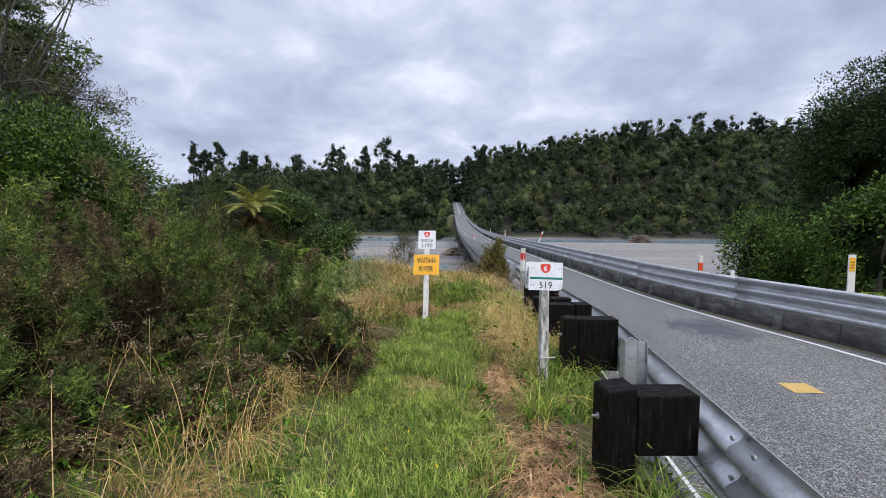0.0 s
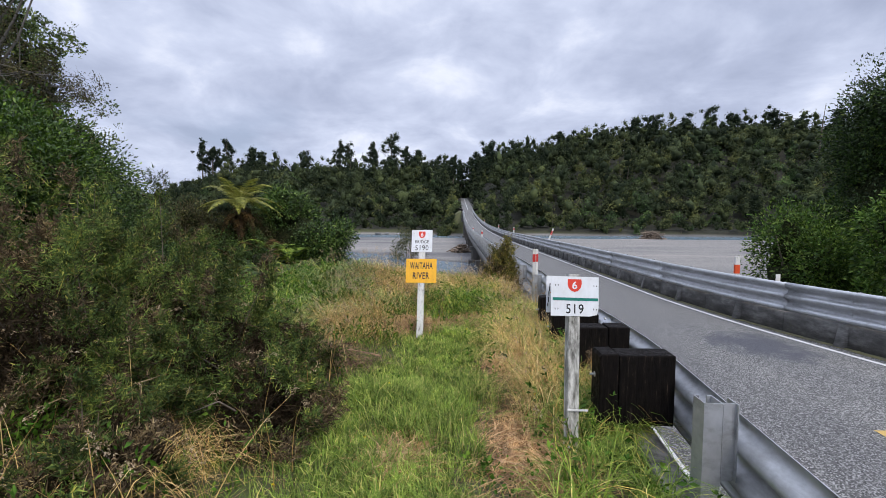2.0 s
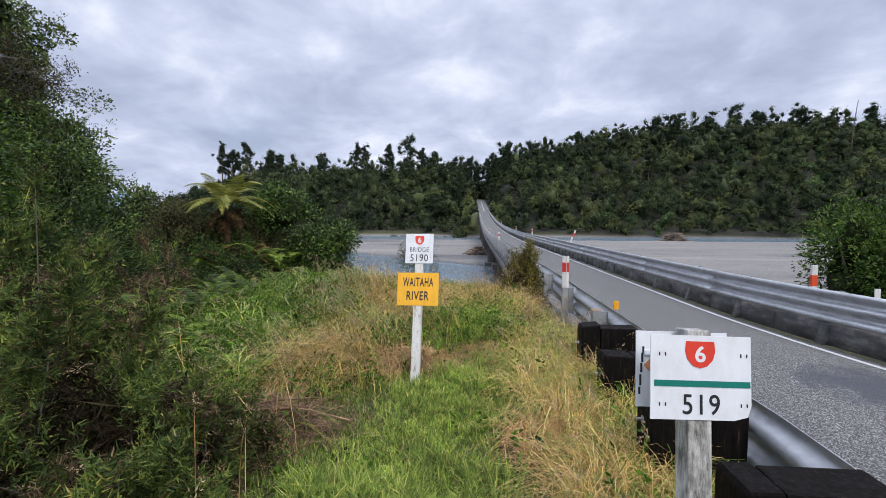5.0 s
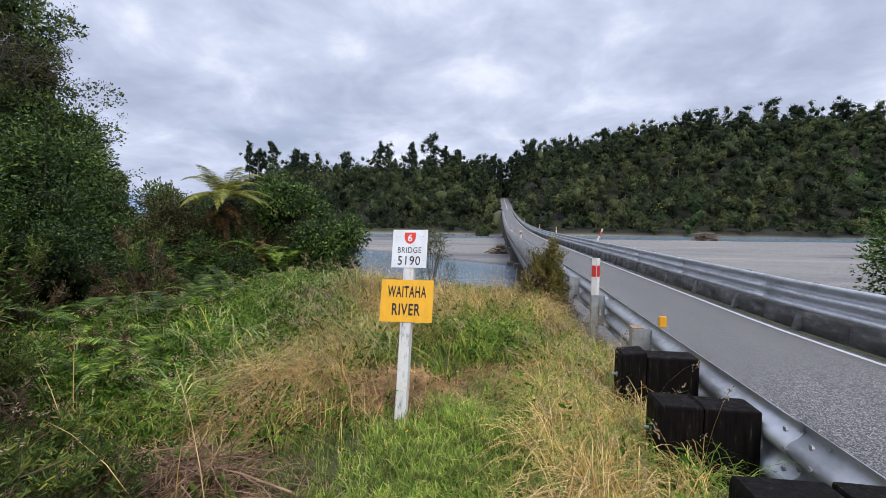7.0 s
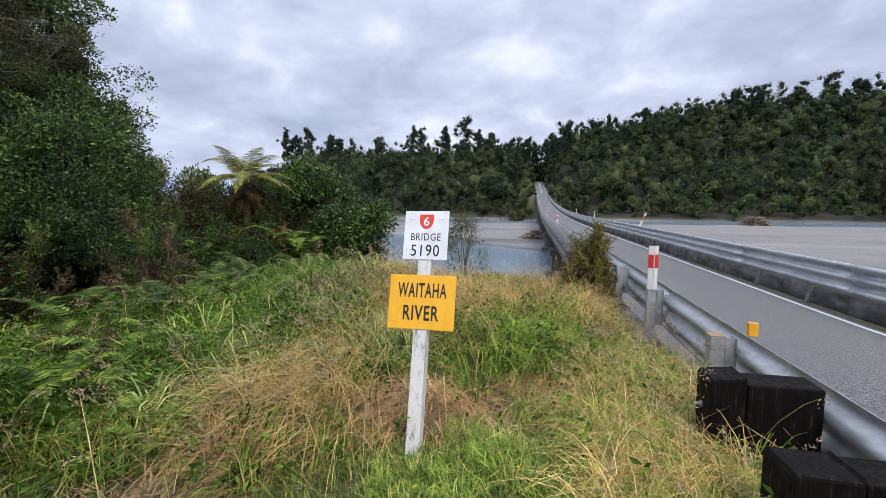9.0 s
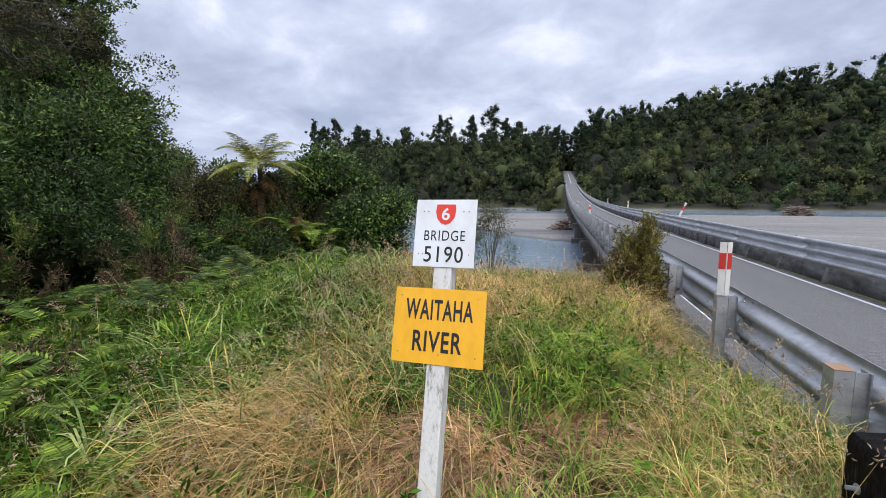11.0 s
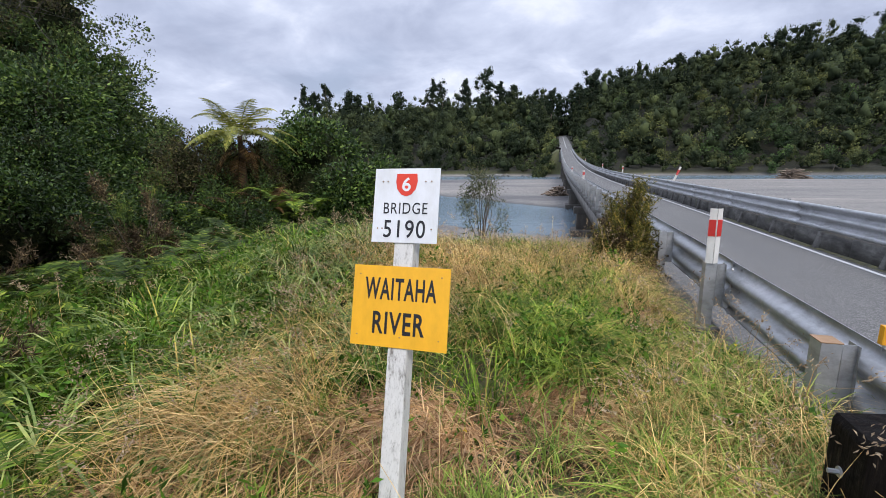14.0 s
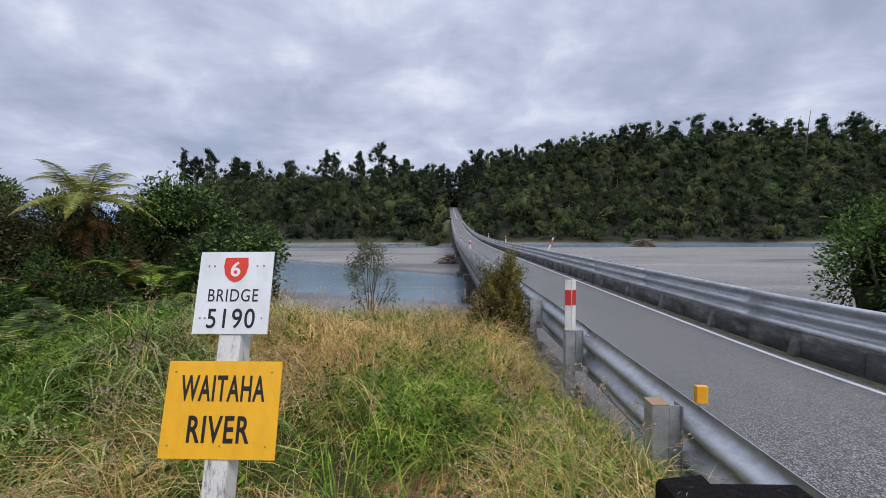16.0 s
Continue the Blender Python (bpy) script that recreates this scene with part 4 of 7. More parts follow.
def shield(cxp, cz, w, h, y, parent):
    """Red route shield with a thin white edge and the route number."""
    def outline(s):
        return [(-0.5, 0.5), (0.5, 0.5), (0.54, 0.15), (0.46, -0.18), (0.25, -0.42), (0, -0.5), (-0.25, -0.42), (-0.46, -0.18), (-0.54, 0.15)]
    bm = bmesh.new()
    lo = [bm.verts.new((cxp + a * w, y, cz + b * h)) for a, b in outline(1)]
    f = bm.faces.new(lo)
    r = bmesh.ops.extrude_face_region(bm, geom=[f])
    for v in r["geom"]:
        if isinstance(v, bmesh.types.BMVert):
            v.co.y -= 0.001
    bmesh.ops.recalc_face_normals(bm, faces=bm.faces)
    sh = part("shield", bm, M["sign_red"], parent, "red route shield")
    lettering("6", h * 0.62, cxp, cz + h * 0.03, y - 0.0015, M["sign_white"], sh, h * 0.40, 0.02)


def rivet_row(parent, pts, y):
    for x, z in pts:
        bm = bmesh.new()
        bmesh.ops.create_cone(bm, cap_ends=True, segments=8, radius1=0.003, radius2=0.0025, depth=0.004)
        bmesh.ops.rotate(bm, verts=bm.verts, matrix=Matrix.Rotation(radians(90), 3, "X"))
        bmesh.ops.translate(bm, verts=bm.verts, vec=(x, y - 0.002, z))
        part("nail", bm, M["rusty_brown"], parent)


def river_sign():
    th = empty("river_name_sign", (0.205, -0.27, -0.06), "white and yellow bridge sign plates on a leaning white timber post", "road sign")
    th.matrix_basis = pose(0.196, -0.276, -0.01, -15.1, -0.3, -1.75)
    bm = boxed((-0.042, 0.0, -0.4), (0.042, 0.085, 1.51), 0.006)
    part("post", bm, M["white_post"], th, "white painted timber post with peeling paint")
    a, b = 1.399, 0.981
    wp = plate("white_plate", 0.286, 0.31, 0.0, a, -0.006, M["sign_white"], th)
    shield(0.0, a + 0.085, 0.088, 0.094, -0.007, wp)
    lettering("BRIDGE", 0.047, 0.0, a - 0.012, -0.007, M["sign_black"], wp, 0.192, 0.0)
    lettering("5190", 0.073, 0.0, a - 0.098, -0.007, M["sign_black"], wp, 0.183, 0.006)
    rivet_row(wp, [(-0.105, a + 0.1), (-0.083, a + 0.1), (0.083, a + 0.1), (0.108, a + 0.1), (-0.118, a - 0.097), (-0.098, a - 0.097), (0.118, a - 0.097)], -0.007)
    yp = plate("yellow_plate", 0.4195, 0.331, 0.0, b, -0.006, M["sign_yellow"], th)
    lettering("WAITAHA", 0.091, 0.0, b + 0.071, -0.007, M["sign_black"], yp, 0.312, 0.0185)
    lettering("RIVER", 0.091, 0.0, b - 0.068, -0.007, M["sign_black"], yp, 0.226, 0.0185)
    rivet_row(yp, [(-0.18, b + 0.128), (0.175, b + 0.128), (-0.18, b - 0.122), (0.175, b - 0.122), (0.01, b - 0.122)], -0.007)


def route_sign():
    th = empty("route_position_sign", (1.60, -2.70, 0.08), "white route marker plate with green stripe on grey timber post", "road sign")
    th.matrix_basis = pose(1.527, -3.012, 0.115, -7.3, 2, 6.1)
    part("post", boxed((-0.04, 0.0, -0.4), (0.04, 0.08, 1.14), 0.006), M["grey_post"], th, "grey timber post with flaking paint")
    bm = boxed((-0.045, -0.012, 0.2), (0.1, -0.006, 0.212))
    part("nail", bm, M["white_post"], th)
    bm = bmesh.new()
    w, h, cz = 0.34, 0.275, 0.985
    pts = [(-w / 2, -h / 2), (w / 2 - 0.06, -h / 2), (w / 2 - 0.012, -h / 2 + 0.012), (w / 2, -h / 2 + 0.05), (w / 2, h / 2), (-w / 2, h / 2)]
    f = bm.faces.new([bm.verts.new((a, -0.006, cz + b)) for a, b in pts])
    r = bmesh.ops.extrude_face_region(bm, geom=[f])
    for v in r["geom"]:
        if isinstance(v, bmesh.types.BMVert):
            v.co.y += 0.004
    bmesh.ops.recalc_face_normals(bm, faces=bm.faces)
    wp = part("white_plate", bm, M["sign_white"], th)
    shield(-0.003, cz + 0.075, 0.094, 0.088, -0.007, wp)
    part("green_stripe", boxed((-w / 2 + 0.012, -0.0078, cz - 0.03), (w / 2 - 0.004, -0.0062, cz - 0.01)), M["sign_green"], wp, "dark green stripe")
    lettering("519", 0.066, 0.0, cz - 0.087, -0.007, M["sign_black"], wp, 0.125, 0.006)
    for x in (-0.14, -0.12, 0.135, 0.155):
        for z in (cz + 0.075, cz - 0.088):
            part("bar", boxed((x - 0.002, -0.0075, z - 0.006), (x + 0.002, -0.0065, z + 0.006)), M["sign_black"], wp)
    # the plate for the other direction, seen from behind, with its pressed ribs
    bp = part("back_plate", boxed((-w / 2 - 0.006, 0.084, cz - h / 2 + 0.015), (w / 2 - 0.02, 0.088, cz + h / 2 + 0.002)), M["sign_white"], th, "back of a second plate with chipped black edge")
    bm = boxed((-0.02, 0.0815, -0.02), (0.02, 0.0828, 0.02))
    bmesh.ops.rotate(bm, verts=bm.verts, matrix=Matrix.Rotation(radians(45), 3, "Y"))
    bmesh.ops.translate(bm, verts=bm.verts, vec=(-0.122, 0, cz + 0.02))
    part("sticker", bm, M["faded_orange"], bp, "torn orange diamond sticker")
    part("rib", boxed((-w / 2 + 0.02, 0.076, cz + 0.055), (-0.045, 0.084, cz + 0.075), 0.003), M["sign_white"], bp, "pressed rib")
    for k, (z0, z1) in enumerate(((0.06, 0.085), (0.03, 0.062), (-0.005, 0.028), (-0.05, -0.012), (-0.08, -0.055))):
        x = -w / 2 + 0.016 - 0.0035 * k
        part("scratch", boxed((x, 0.0825, cz + z0), (x + 0.007, 0.0838, cz + z1)), M["sign_black"], bp, "black scratched edge")


river_sign()
route_sign()

# ---------- far shore ----------


def far_tree(leaf, core, wood, x, y, z, h, r, n, stem=False):
    """A forest tree: an uneven crown of several leafy lobes that reaches near the ground, over darker cores that stand
    in for shade.
    """
    k = int(rng.integers(6, 10)) if r > 3 else 4
    c0 = np.array([x, y, z + h * 0.54])
    pf = unit(rng.normal(0, 1, (k, 3))) * rng.uniform(0.2, 0.7, (k, 1)) * np.array([r, r, h * 0.45])
    pf[0] = (rng.normal(0, 0.15) * r, -0.1 * r, h * 0.3)
    pr = rng.uniform(0.32, 0.6, k) * r
    R = pr[:, None] * np.stack([np.ones(k), np.ones(k), rng.uniform(0.8, 1.5, k)], 1)
    # dark cores paint the shade between the lobes
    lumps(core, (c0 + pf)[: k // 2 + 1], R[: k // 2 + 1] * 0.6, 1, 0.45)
    m = n // k
    d = unit(rng.normal(0, 1, (k, m, 3)))
    d[..., 2] = np.where(d[..., 2] < -0.35, -d[..., 2], d[..., 2])
    C = c0 + pf[:, None] + d * R[:, None] * rng.uniform(0.6, 1.22, (k, m, 1))
    needles(leaf, C.reshape(-1, 3), d.reshape(-1, 3) * 0.6 + np.array([0, 0, 0.15]), rng.uniform(0.4, 0.9, k * m) * (r / 4.2) ** 0.5, 0.75, 1.2)
    if stem:
        b = np.array([x, y, z - 0.5])
        tube(wood, [b, b + (rng.normal(0, 0.3), 0, h * 0.35), c0 + (0, 0, h * 0.1)], [0.03 * h ** 0.8, 0.022 * h ** 0.8, 0.04], 5)


FAR_KINDS = {"far_deep": "dark green forest trees and shade-coloured crown cores on the far hillside", "far_mid": "mid-green native forest trees covering the far hillside",
             "far_olive": "olive-brown small-leaved trees among the hillside forest", "far_fresh": "fresher green trees among the hillside forest"}


def far_forest():
    heaps, wood = {k: Heap() for k in FAR_KINDS}, Heap()

    def kind(x, y, deep):
        v = 0.5 + 0.28 * float(wave(x, y, 0.045, 3)) + rng.normal(0, 0.28)
        if rng.random() < deep:
            return heaps["far_deep"]
        return heaps["far_mid" if v < 0.55 else "far_olive" if v < 0.85 else "far_fresh"]

    # rows up the slope, thinner where nothing is seen behind the first ridge
    for y in np.arange(176, 378, 6.3):
        half = 1.0 * y if y < 300 else 85.0
        for x in np.arange(-half - 10, half + 15, 6.9):
            px, py = x + rng.uniform(-3.2, 3.2), y + rng.uniform(-3, 3)
            cxr = 4.28 - 0.0094 * (py - 4)
            if abs(px - cxr - 0.2) < 5.2 - 0.8 * (py > 200) and py < 326:
                continue
            if rng.random() < (0.08 if py < 255 else 0.02) or px < -0.76 * py:
                continue
            z = float(ground_z(px, py))
            front = py < 186
            big = rng.random() < (0.10 if py < 255 else 0.12) and py > 205
            h = rng.uniform(4, 8) if front else (rng.uniform(16, 23) if big else rng.uniform(8, 16) if py < 235 else rng.uniform(8.5, 13) if rng.random() < 0.72 else rng.uniform(15, 23))
            r = rng.uniform(2.2, 3.6) if front else rng.uniform(3.0, 6.2) if py < 250 else rng.uniform(4.5, 7.0) if h < 14 else rng.uniform(2.8, 4.4)
            if px < -0.6 * py:
                h *= 0.5
            if abs(px - cxr) < 14:
                h, r = h * 0.85, r * 0.62
            left = 0.35 if px < 0 else 0.0
            if py > 255:
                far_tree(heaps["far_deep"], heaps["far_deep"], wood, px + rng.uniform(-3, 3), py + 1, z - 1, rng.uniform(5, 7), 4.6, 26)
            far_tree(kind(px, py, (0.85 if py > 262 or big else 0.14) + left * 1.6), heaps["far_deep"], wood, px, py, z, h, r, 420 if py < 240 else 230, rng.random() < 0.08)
    # the head of the climbing road is closed by trees
    for k in range(16):
        px, py = -9 + 1.25 * k + rng.normal(0, 0.4), rng.uniform(326, 346)
        far_tree(heaps["far_deep"], heaps["far_deep"], wood, px, py, float(ground_z(px, py)) - 1, rng.uniform(11, 16), 3.6, 200)
    # low growth along the bank and round the bridge head
    low = [(rng.uniform(-150, 230), rng.uniform(182, 236)) for k in range(300)]
    low += [(x + rng.uniform(-1, 1), 175.5 + rng.uniform(-1.0, 9.0) + 2.5 * float(wave(x, 176.0, 0.05, 7))) for x in np.arange(-215, 240, 1.7)]
    low += [(2.6 + sg * rng.uniform(3.4, 11.0), rng.uniform(160, 182)) for sg in (-1, 1) for k in range(34)]
    for px, py in low:
        if abs(px - 2.6) < 3.2:
            continue
        far_tree(kind(px, py, 0.1), heaps["far_deep"], wood, px, py, float(ground_z(px, py)) - 0.6, rng.uniform(1.8, 5.0), rng.uniform(1.3, 2.6), 120)
    for k, label in FAR_KINDS.items():
        tagged(new("far_forest", heaps[k].mesh("far_forest", M[k])), label, "forest", kind="stuff")
    tagged(new("far_forest_stems", wood.mesh("far_forest_stems", M["bark"])), "grey stems of the hillside forest", "forest", kind="stuff")


far_forest()


def emergent_tree(bearing, dist, top, h, r, bare=0.0, tufts=26):
    """A tall tree that stands out of the forest: stem, rising limbs and ragged tufts of uneven size."""
    x, y = 1.0 + bearing * dist, -1.5 + dist
    z0 = top - h
    th = empty("tall_tree", (x, y, z0), "tall ragged dark forest tree standing above the canopy" if not bare else "dead grey tree trunk standing above the canopy", "tree", "tall trees on the skyline")
    wood, leaf = Heap(), Heap()
    lean = rng.normal(0, 0.035, 2) * h
    trunk = np.array([[0, 0, -3], [lean[0] * 0.4, 0, h * 0.45], [lean[0], lean[1], h * 0.95]])
    tube(wood, trunk, [0.3, 0.24, 0.08] if bare else [0.5, 0.36, 0.08], 6)
    k = tufts if not bare else 5
    wide = rng.uniform(0.7, 1.25)
    for i in range(k):
        s = rng.uniform(0.3, 0.98) if bare else 0.22 + 0.76 * (i + rng.random()) / k
        base = np.array([lean[0] * s, lean[1] * s, h * s * 0.93])
        a = rng.uniform(0, 2 * np.pi)
        shape = 0.35 + 0.65 * math.sin(math.pi * min(1.0, 0.25 + 0.75 * s)) if s > 0.5 else rng.uniform(0.5, 1.0)
        ln = r * wide * rng.uniform(0.15, 1.0) * (1.4 - 0.75 * s) * shape * (0.45 if bare else 1)
        tip = base + np.array([math.cos(a) * ln, math.sin(a) * ln, ln * rng.uniform(0.1, 0.6)])
        tube(wood, [base, (base + tip) / 2 + (0, 0, -0.1 * ln), tip], [0.16, 0.1, 0.04], 4)
        if not bare:
            pr = r * rng.uniform(0.2, 0.42)
            q = tip + rng.normal(0, 0.6, (3, 3)) * pr
            R = pr * rng.uniform(0.5, 0.95, (3, 1)) * np.array([1, 1, 0.95])
            lumps(leaf, q, R * 0.6, 1, 0.3)
            m = 64
            d = unit(rng.normal(0, 1, (3, m, 3)))
            C = q[:, None] + d * R[:, None] * rng.uniform(0.4, 1.45, (3, m, 1))
            needles(leaf, C.reshape(-1, 3), d.reshape(-1, 3) * 0.6, rng.uniform(0.35, 0.8, 3 * m), 0.7, 0.8)
    if not bare:
        part("crown", leaf.mesh("crown", M["far_dark"]), None, th)
    part("trunk", wood.mesh("trunk", M["bark"]), None, th)


for px, py, h, r in ((330, 262, 20, 4.5), (348, 275, 14, 4), (377, 258, 20, 4), (418, 277, 14, 5), (440, 285, 12, 4), (520, 285, 14, 4), (578, 262, 22, 4), (600, 268, 20, 4),
                     (640, 265, 17, 4), (672, 250, 24, 6), (700, 275, 16, 4), (720, 282, 14, 4), (782, 292, 12, 3), (845, 268, 16, 5), (890, 268, 16, 6), (970, 247, 18, 4.5),
                     (1010, 250, 14, 5), (1050, 250, 14, 5), (1095, 228, 18, 6), (1135, 222, 18, 5), (1190, 222, 18, 6), (1232, 205, 24, 5), (1272, 220, 16, 6), (1342, 212, 20, 6),
                     (1385, 228, 14, 5), (1450, 212, 18, 5), (1505, 210, 18, 7), (1600, 205, 20, 6), (1680, 200, 20, 6), (1790, 200, 20, 6)):
    d = 283.0
    emergent_tree(math.tan(math.atan((px - 784) / 777) - radians(1.2)), d, 1.57 + (409.5 - py) / 777 * d, h * 1.35, r * 1.1)
for px, py in ((738, 303), (752, 298), (768, 303), (797, 297), (812, 292), (826, 284)):
    emergent_tree(math.tan(math.atan((px - 784) / 777) - radians(1.2)), 335.0, 1.57 + (409.5 - py) / 777 * 335, 34, 7)
emergent_tree(math.tan(math.atan((1421 - 784) / 777) - radians(1.2)), 235, 1.57 + (409.5 - 200) / 777 * 235, 26, 4, 1.0)

# distant range on the left, haze put into its blue colour
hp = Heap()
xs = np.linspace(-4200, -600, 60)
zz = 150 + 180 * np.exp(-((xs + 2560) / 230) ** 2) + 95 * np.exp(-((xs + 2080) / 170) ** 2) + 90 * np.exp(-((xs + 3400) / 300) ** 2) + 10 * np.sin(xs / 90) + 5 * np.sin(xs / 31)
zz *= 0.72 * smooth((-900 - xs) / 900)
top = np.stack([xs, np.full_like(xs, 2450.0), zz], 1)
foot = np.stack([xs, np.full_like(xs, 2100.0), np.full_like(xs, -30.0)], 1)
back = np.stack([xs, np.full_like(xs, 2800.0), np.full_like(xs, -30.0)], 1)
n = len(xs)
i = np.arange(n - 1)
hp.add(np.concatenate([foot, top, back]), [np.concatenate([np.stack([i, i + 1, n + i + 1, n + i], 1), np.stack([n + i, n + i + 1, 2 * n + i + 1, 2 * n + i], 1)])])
tagged(new("mountain_range", hp.mesh("mountain_range", M["mountain"], True)), "low mountain range in the distance, blue haze in its colour", "mountain", kind="structure")

# driftwood and pale boulders on the river bed


def driftwood(x, y, w, n, label):
    th = Heap()
    z = float(ground_z(x, y))
    for i in range(n):
        a = rng.uniform(0, np.pi)
        p = np.array([x + rng.normal(0, w * 0.22), y + rng.normal(0, 0.6), 0.0])
        p[2] = z + rng.uniform(0.05, 0.2 + 0.3 * w * math.exp(-((p[0] - x) / (0.28 * w)) ** 2))
        d = np.array([math.cos(a), math.sin(a) * 0.4, rng.normal(0, 0.22)]) * rng.uniform(0.08, 0.3) * w
        tube(th, [p - d, p + (0, 0, 0.1), p + d], [rng.uniform(0.05, 0.2), 0.1, 0.03], 5)
    tagged(new("driftwood", th.mesh("driftwood", M["driftwood"])), label, "driftwood", kind="stuff")


driftwood(62.0, 140.0, 9.5, 260, "low pile of brown driftwood on the gravel bar")
driftwood(0.6, 66.0, 3.4, 150, "tangle of brown driftwood against a pier")
hp = Heap()
for i in range(20):
    x, y = -22 + rng.normal(0, 5), 173.0 + rng.normal(0, 1.0)
    r = rng.uniform(0.35, 0.95)
    bm = bmesh.new()
    bmesh.ops.create_icosphere(bm, subdivisions=2, radius=r)
    V = np.array([v.co[:] for v in bm.verts])
    V = V * (1 + 0.18 * rng.normal(0, 1, (len(V), 1))) * np.array([1.3, 1, 0.7]) + np.array([x, y, -3.5])
    F = np.array([[v.index for v in f.verts] for f in bm.faces])
    bm.free()
    hp.add(V, [F])
tagged(new("boulders", hp.mesh("boulders", M["stone"])), "pale grey boulders along the foot of the far bank", "boulders", kind="stuff")

# ---------- shrubs and trees on the near bank ----------


def shrub(name, label, category, at, size, leaf_mat_name, n_puffs, per_puff, leaf, wood_name="bark", width=0.5, seed=1, limbs=9, puff=0.3, hang=-0.1, low=-0.9, group="", lobes=11, core=0.56, ragged=0.0, stem=0.022, taper=0.0):
    """A leafy shrub or tree: stem and limbs that end in puffs of leaves, gathered into lobes over a dark filling that
    stands in for inner shade.
    """
    global rng
    keep, rng = rng, np.random.default_rng(seed)
    sx, sy, sz = size
    base = np.array([0.0, 0.0, 0.0])
    th = empty(name, at, label, category, group)
    wood, lf, inner = Heap(), Heap(), Heap()
    c, ext = np.array([0, 0, sz * 0.52]), np.array([sx / 2, sy / 2, sz * 0.5])
    ld = unit(rng.normal(0, 1, (lobes, 3)))
    ld[:, 2] = np.where(ld[:, 2] < low, -ld[:, 2], ld[:, 2])
    L = c + ld * rng.uniform(0.45, 0.72, (lobes, 1)) * ext
    L[:, :2] *= 1 - taper * np.clip((L[:, 2:] - c[2]) / ext[2], -0.6, 1)
    lr = rng.uniform(0.26, 0.46, lobes) * (0.8 if lobes > 15 else 1.0)
    w = np.arange(n_puffs) % lobes
    i, m = np.arange(n_puffs) // lobes, n_puffs / lobes
    u = 1 - 2 * (i + 0.5) / m
    f = 2.39996 * i + w * 1.7
    q = np.sqrt(np.maximum(0, 1 - u * u))
    d = unit(np.stack([q * np.cos(f), q * np.sin(f), u], 1) + rng.normal(0, 0.18, (n_puffs, 3)))
    d = np.where((d * ld[w]).sum(1, keepdims=True) < -0.25, -d, d)
    P = L[w] + d * lr[w][:, None] * ext * rng.uniform(0.82, 1.08 + ragged, (n_puffs, 1))
    # a skirt of low growth hides the foot
    if core and not taper:
        k = n_puffs // 5
        f = rng.uniform(0, 6.28, k)
        P[:k] = np.stack([np.cos(f) * ext[0] * 0.8, np.sin(f) * ext[1] * 0.8, rng.uniform(0.02, 0.34, k) * sz], 1)
        d[:k] = np.stack([np.cos(f), np.sin(f), 0.3 + 0 * f], 1)
    for i in range(limbs):
        t = P[rng.integers(0, n_puffs)]
        mid = np.array([t[0] * 0.35, t[1] * 0.35, t[2] * 0.55])
        r0 = stem * sz
        tube(wood, [base + rng.normal(0, 0.03, 3) - (0, 0, 0.3), mid, (mid + t) / 2 + rng.normal(0, 0.06, 3), t], [r0, r0 * 0.6, r0 * 0.35, 0.008], 6)
    far = math.hypot(at[0], at[1] + 3) > 10
    per_puff, leaf = int(per_puff * (0.52 if far else 0.68)), leaf * (1.26 if far else 1.14)
    pr = puff * rng.uniform(0.7, 1.3, n_puffs) * min(sx, sz)
    q = unit(rng.normal(0, 1, (n_puffs, per_puff, 3)))
    C = P[:, None] + q * (pr[:, None, None] * rng.uniform(0.45, 1.08, (n_puffs, per_puff, 1)))
    ax = q + d[:, None] * 0.6 + np.array([0, 0, hang])
    C = C.reshape(-1, 3)
    ax = ax.reshape(-1, 3)
    ok = C[:, 2] > -0.15
    leaves(lf, C[ok], ax[ok], rng.uniform(0.6, 1.25, ok.sum()) * leaf, width * 0.8, 0.55, 0.1, 0.28)
    part("stem", wood.mesh("stem", M[wood_name]), None, th)
    part("crown", lf.mesh("crown", M[leaf_mat_name]), None, th)
    # dark lumps stand in for the shade between the leaves
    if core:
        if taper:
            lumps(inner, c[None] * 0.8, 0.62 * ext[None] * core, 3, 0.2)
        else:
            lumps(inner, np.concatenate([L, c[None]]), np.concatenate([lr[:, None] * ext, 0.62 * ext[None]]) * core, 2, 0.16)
        part("shade_fill", inner.mesh("shade_fill", M["inner"]), None, th, "dark filling that stands in for shade inside the bush")
    rng = keep
    return th


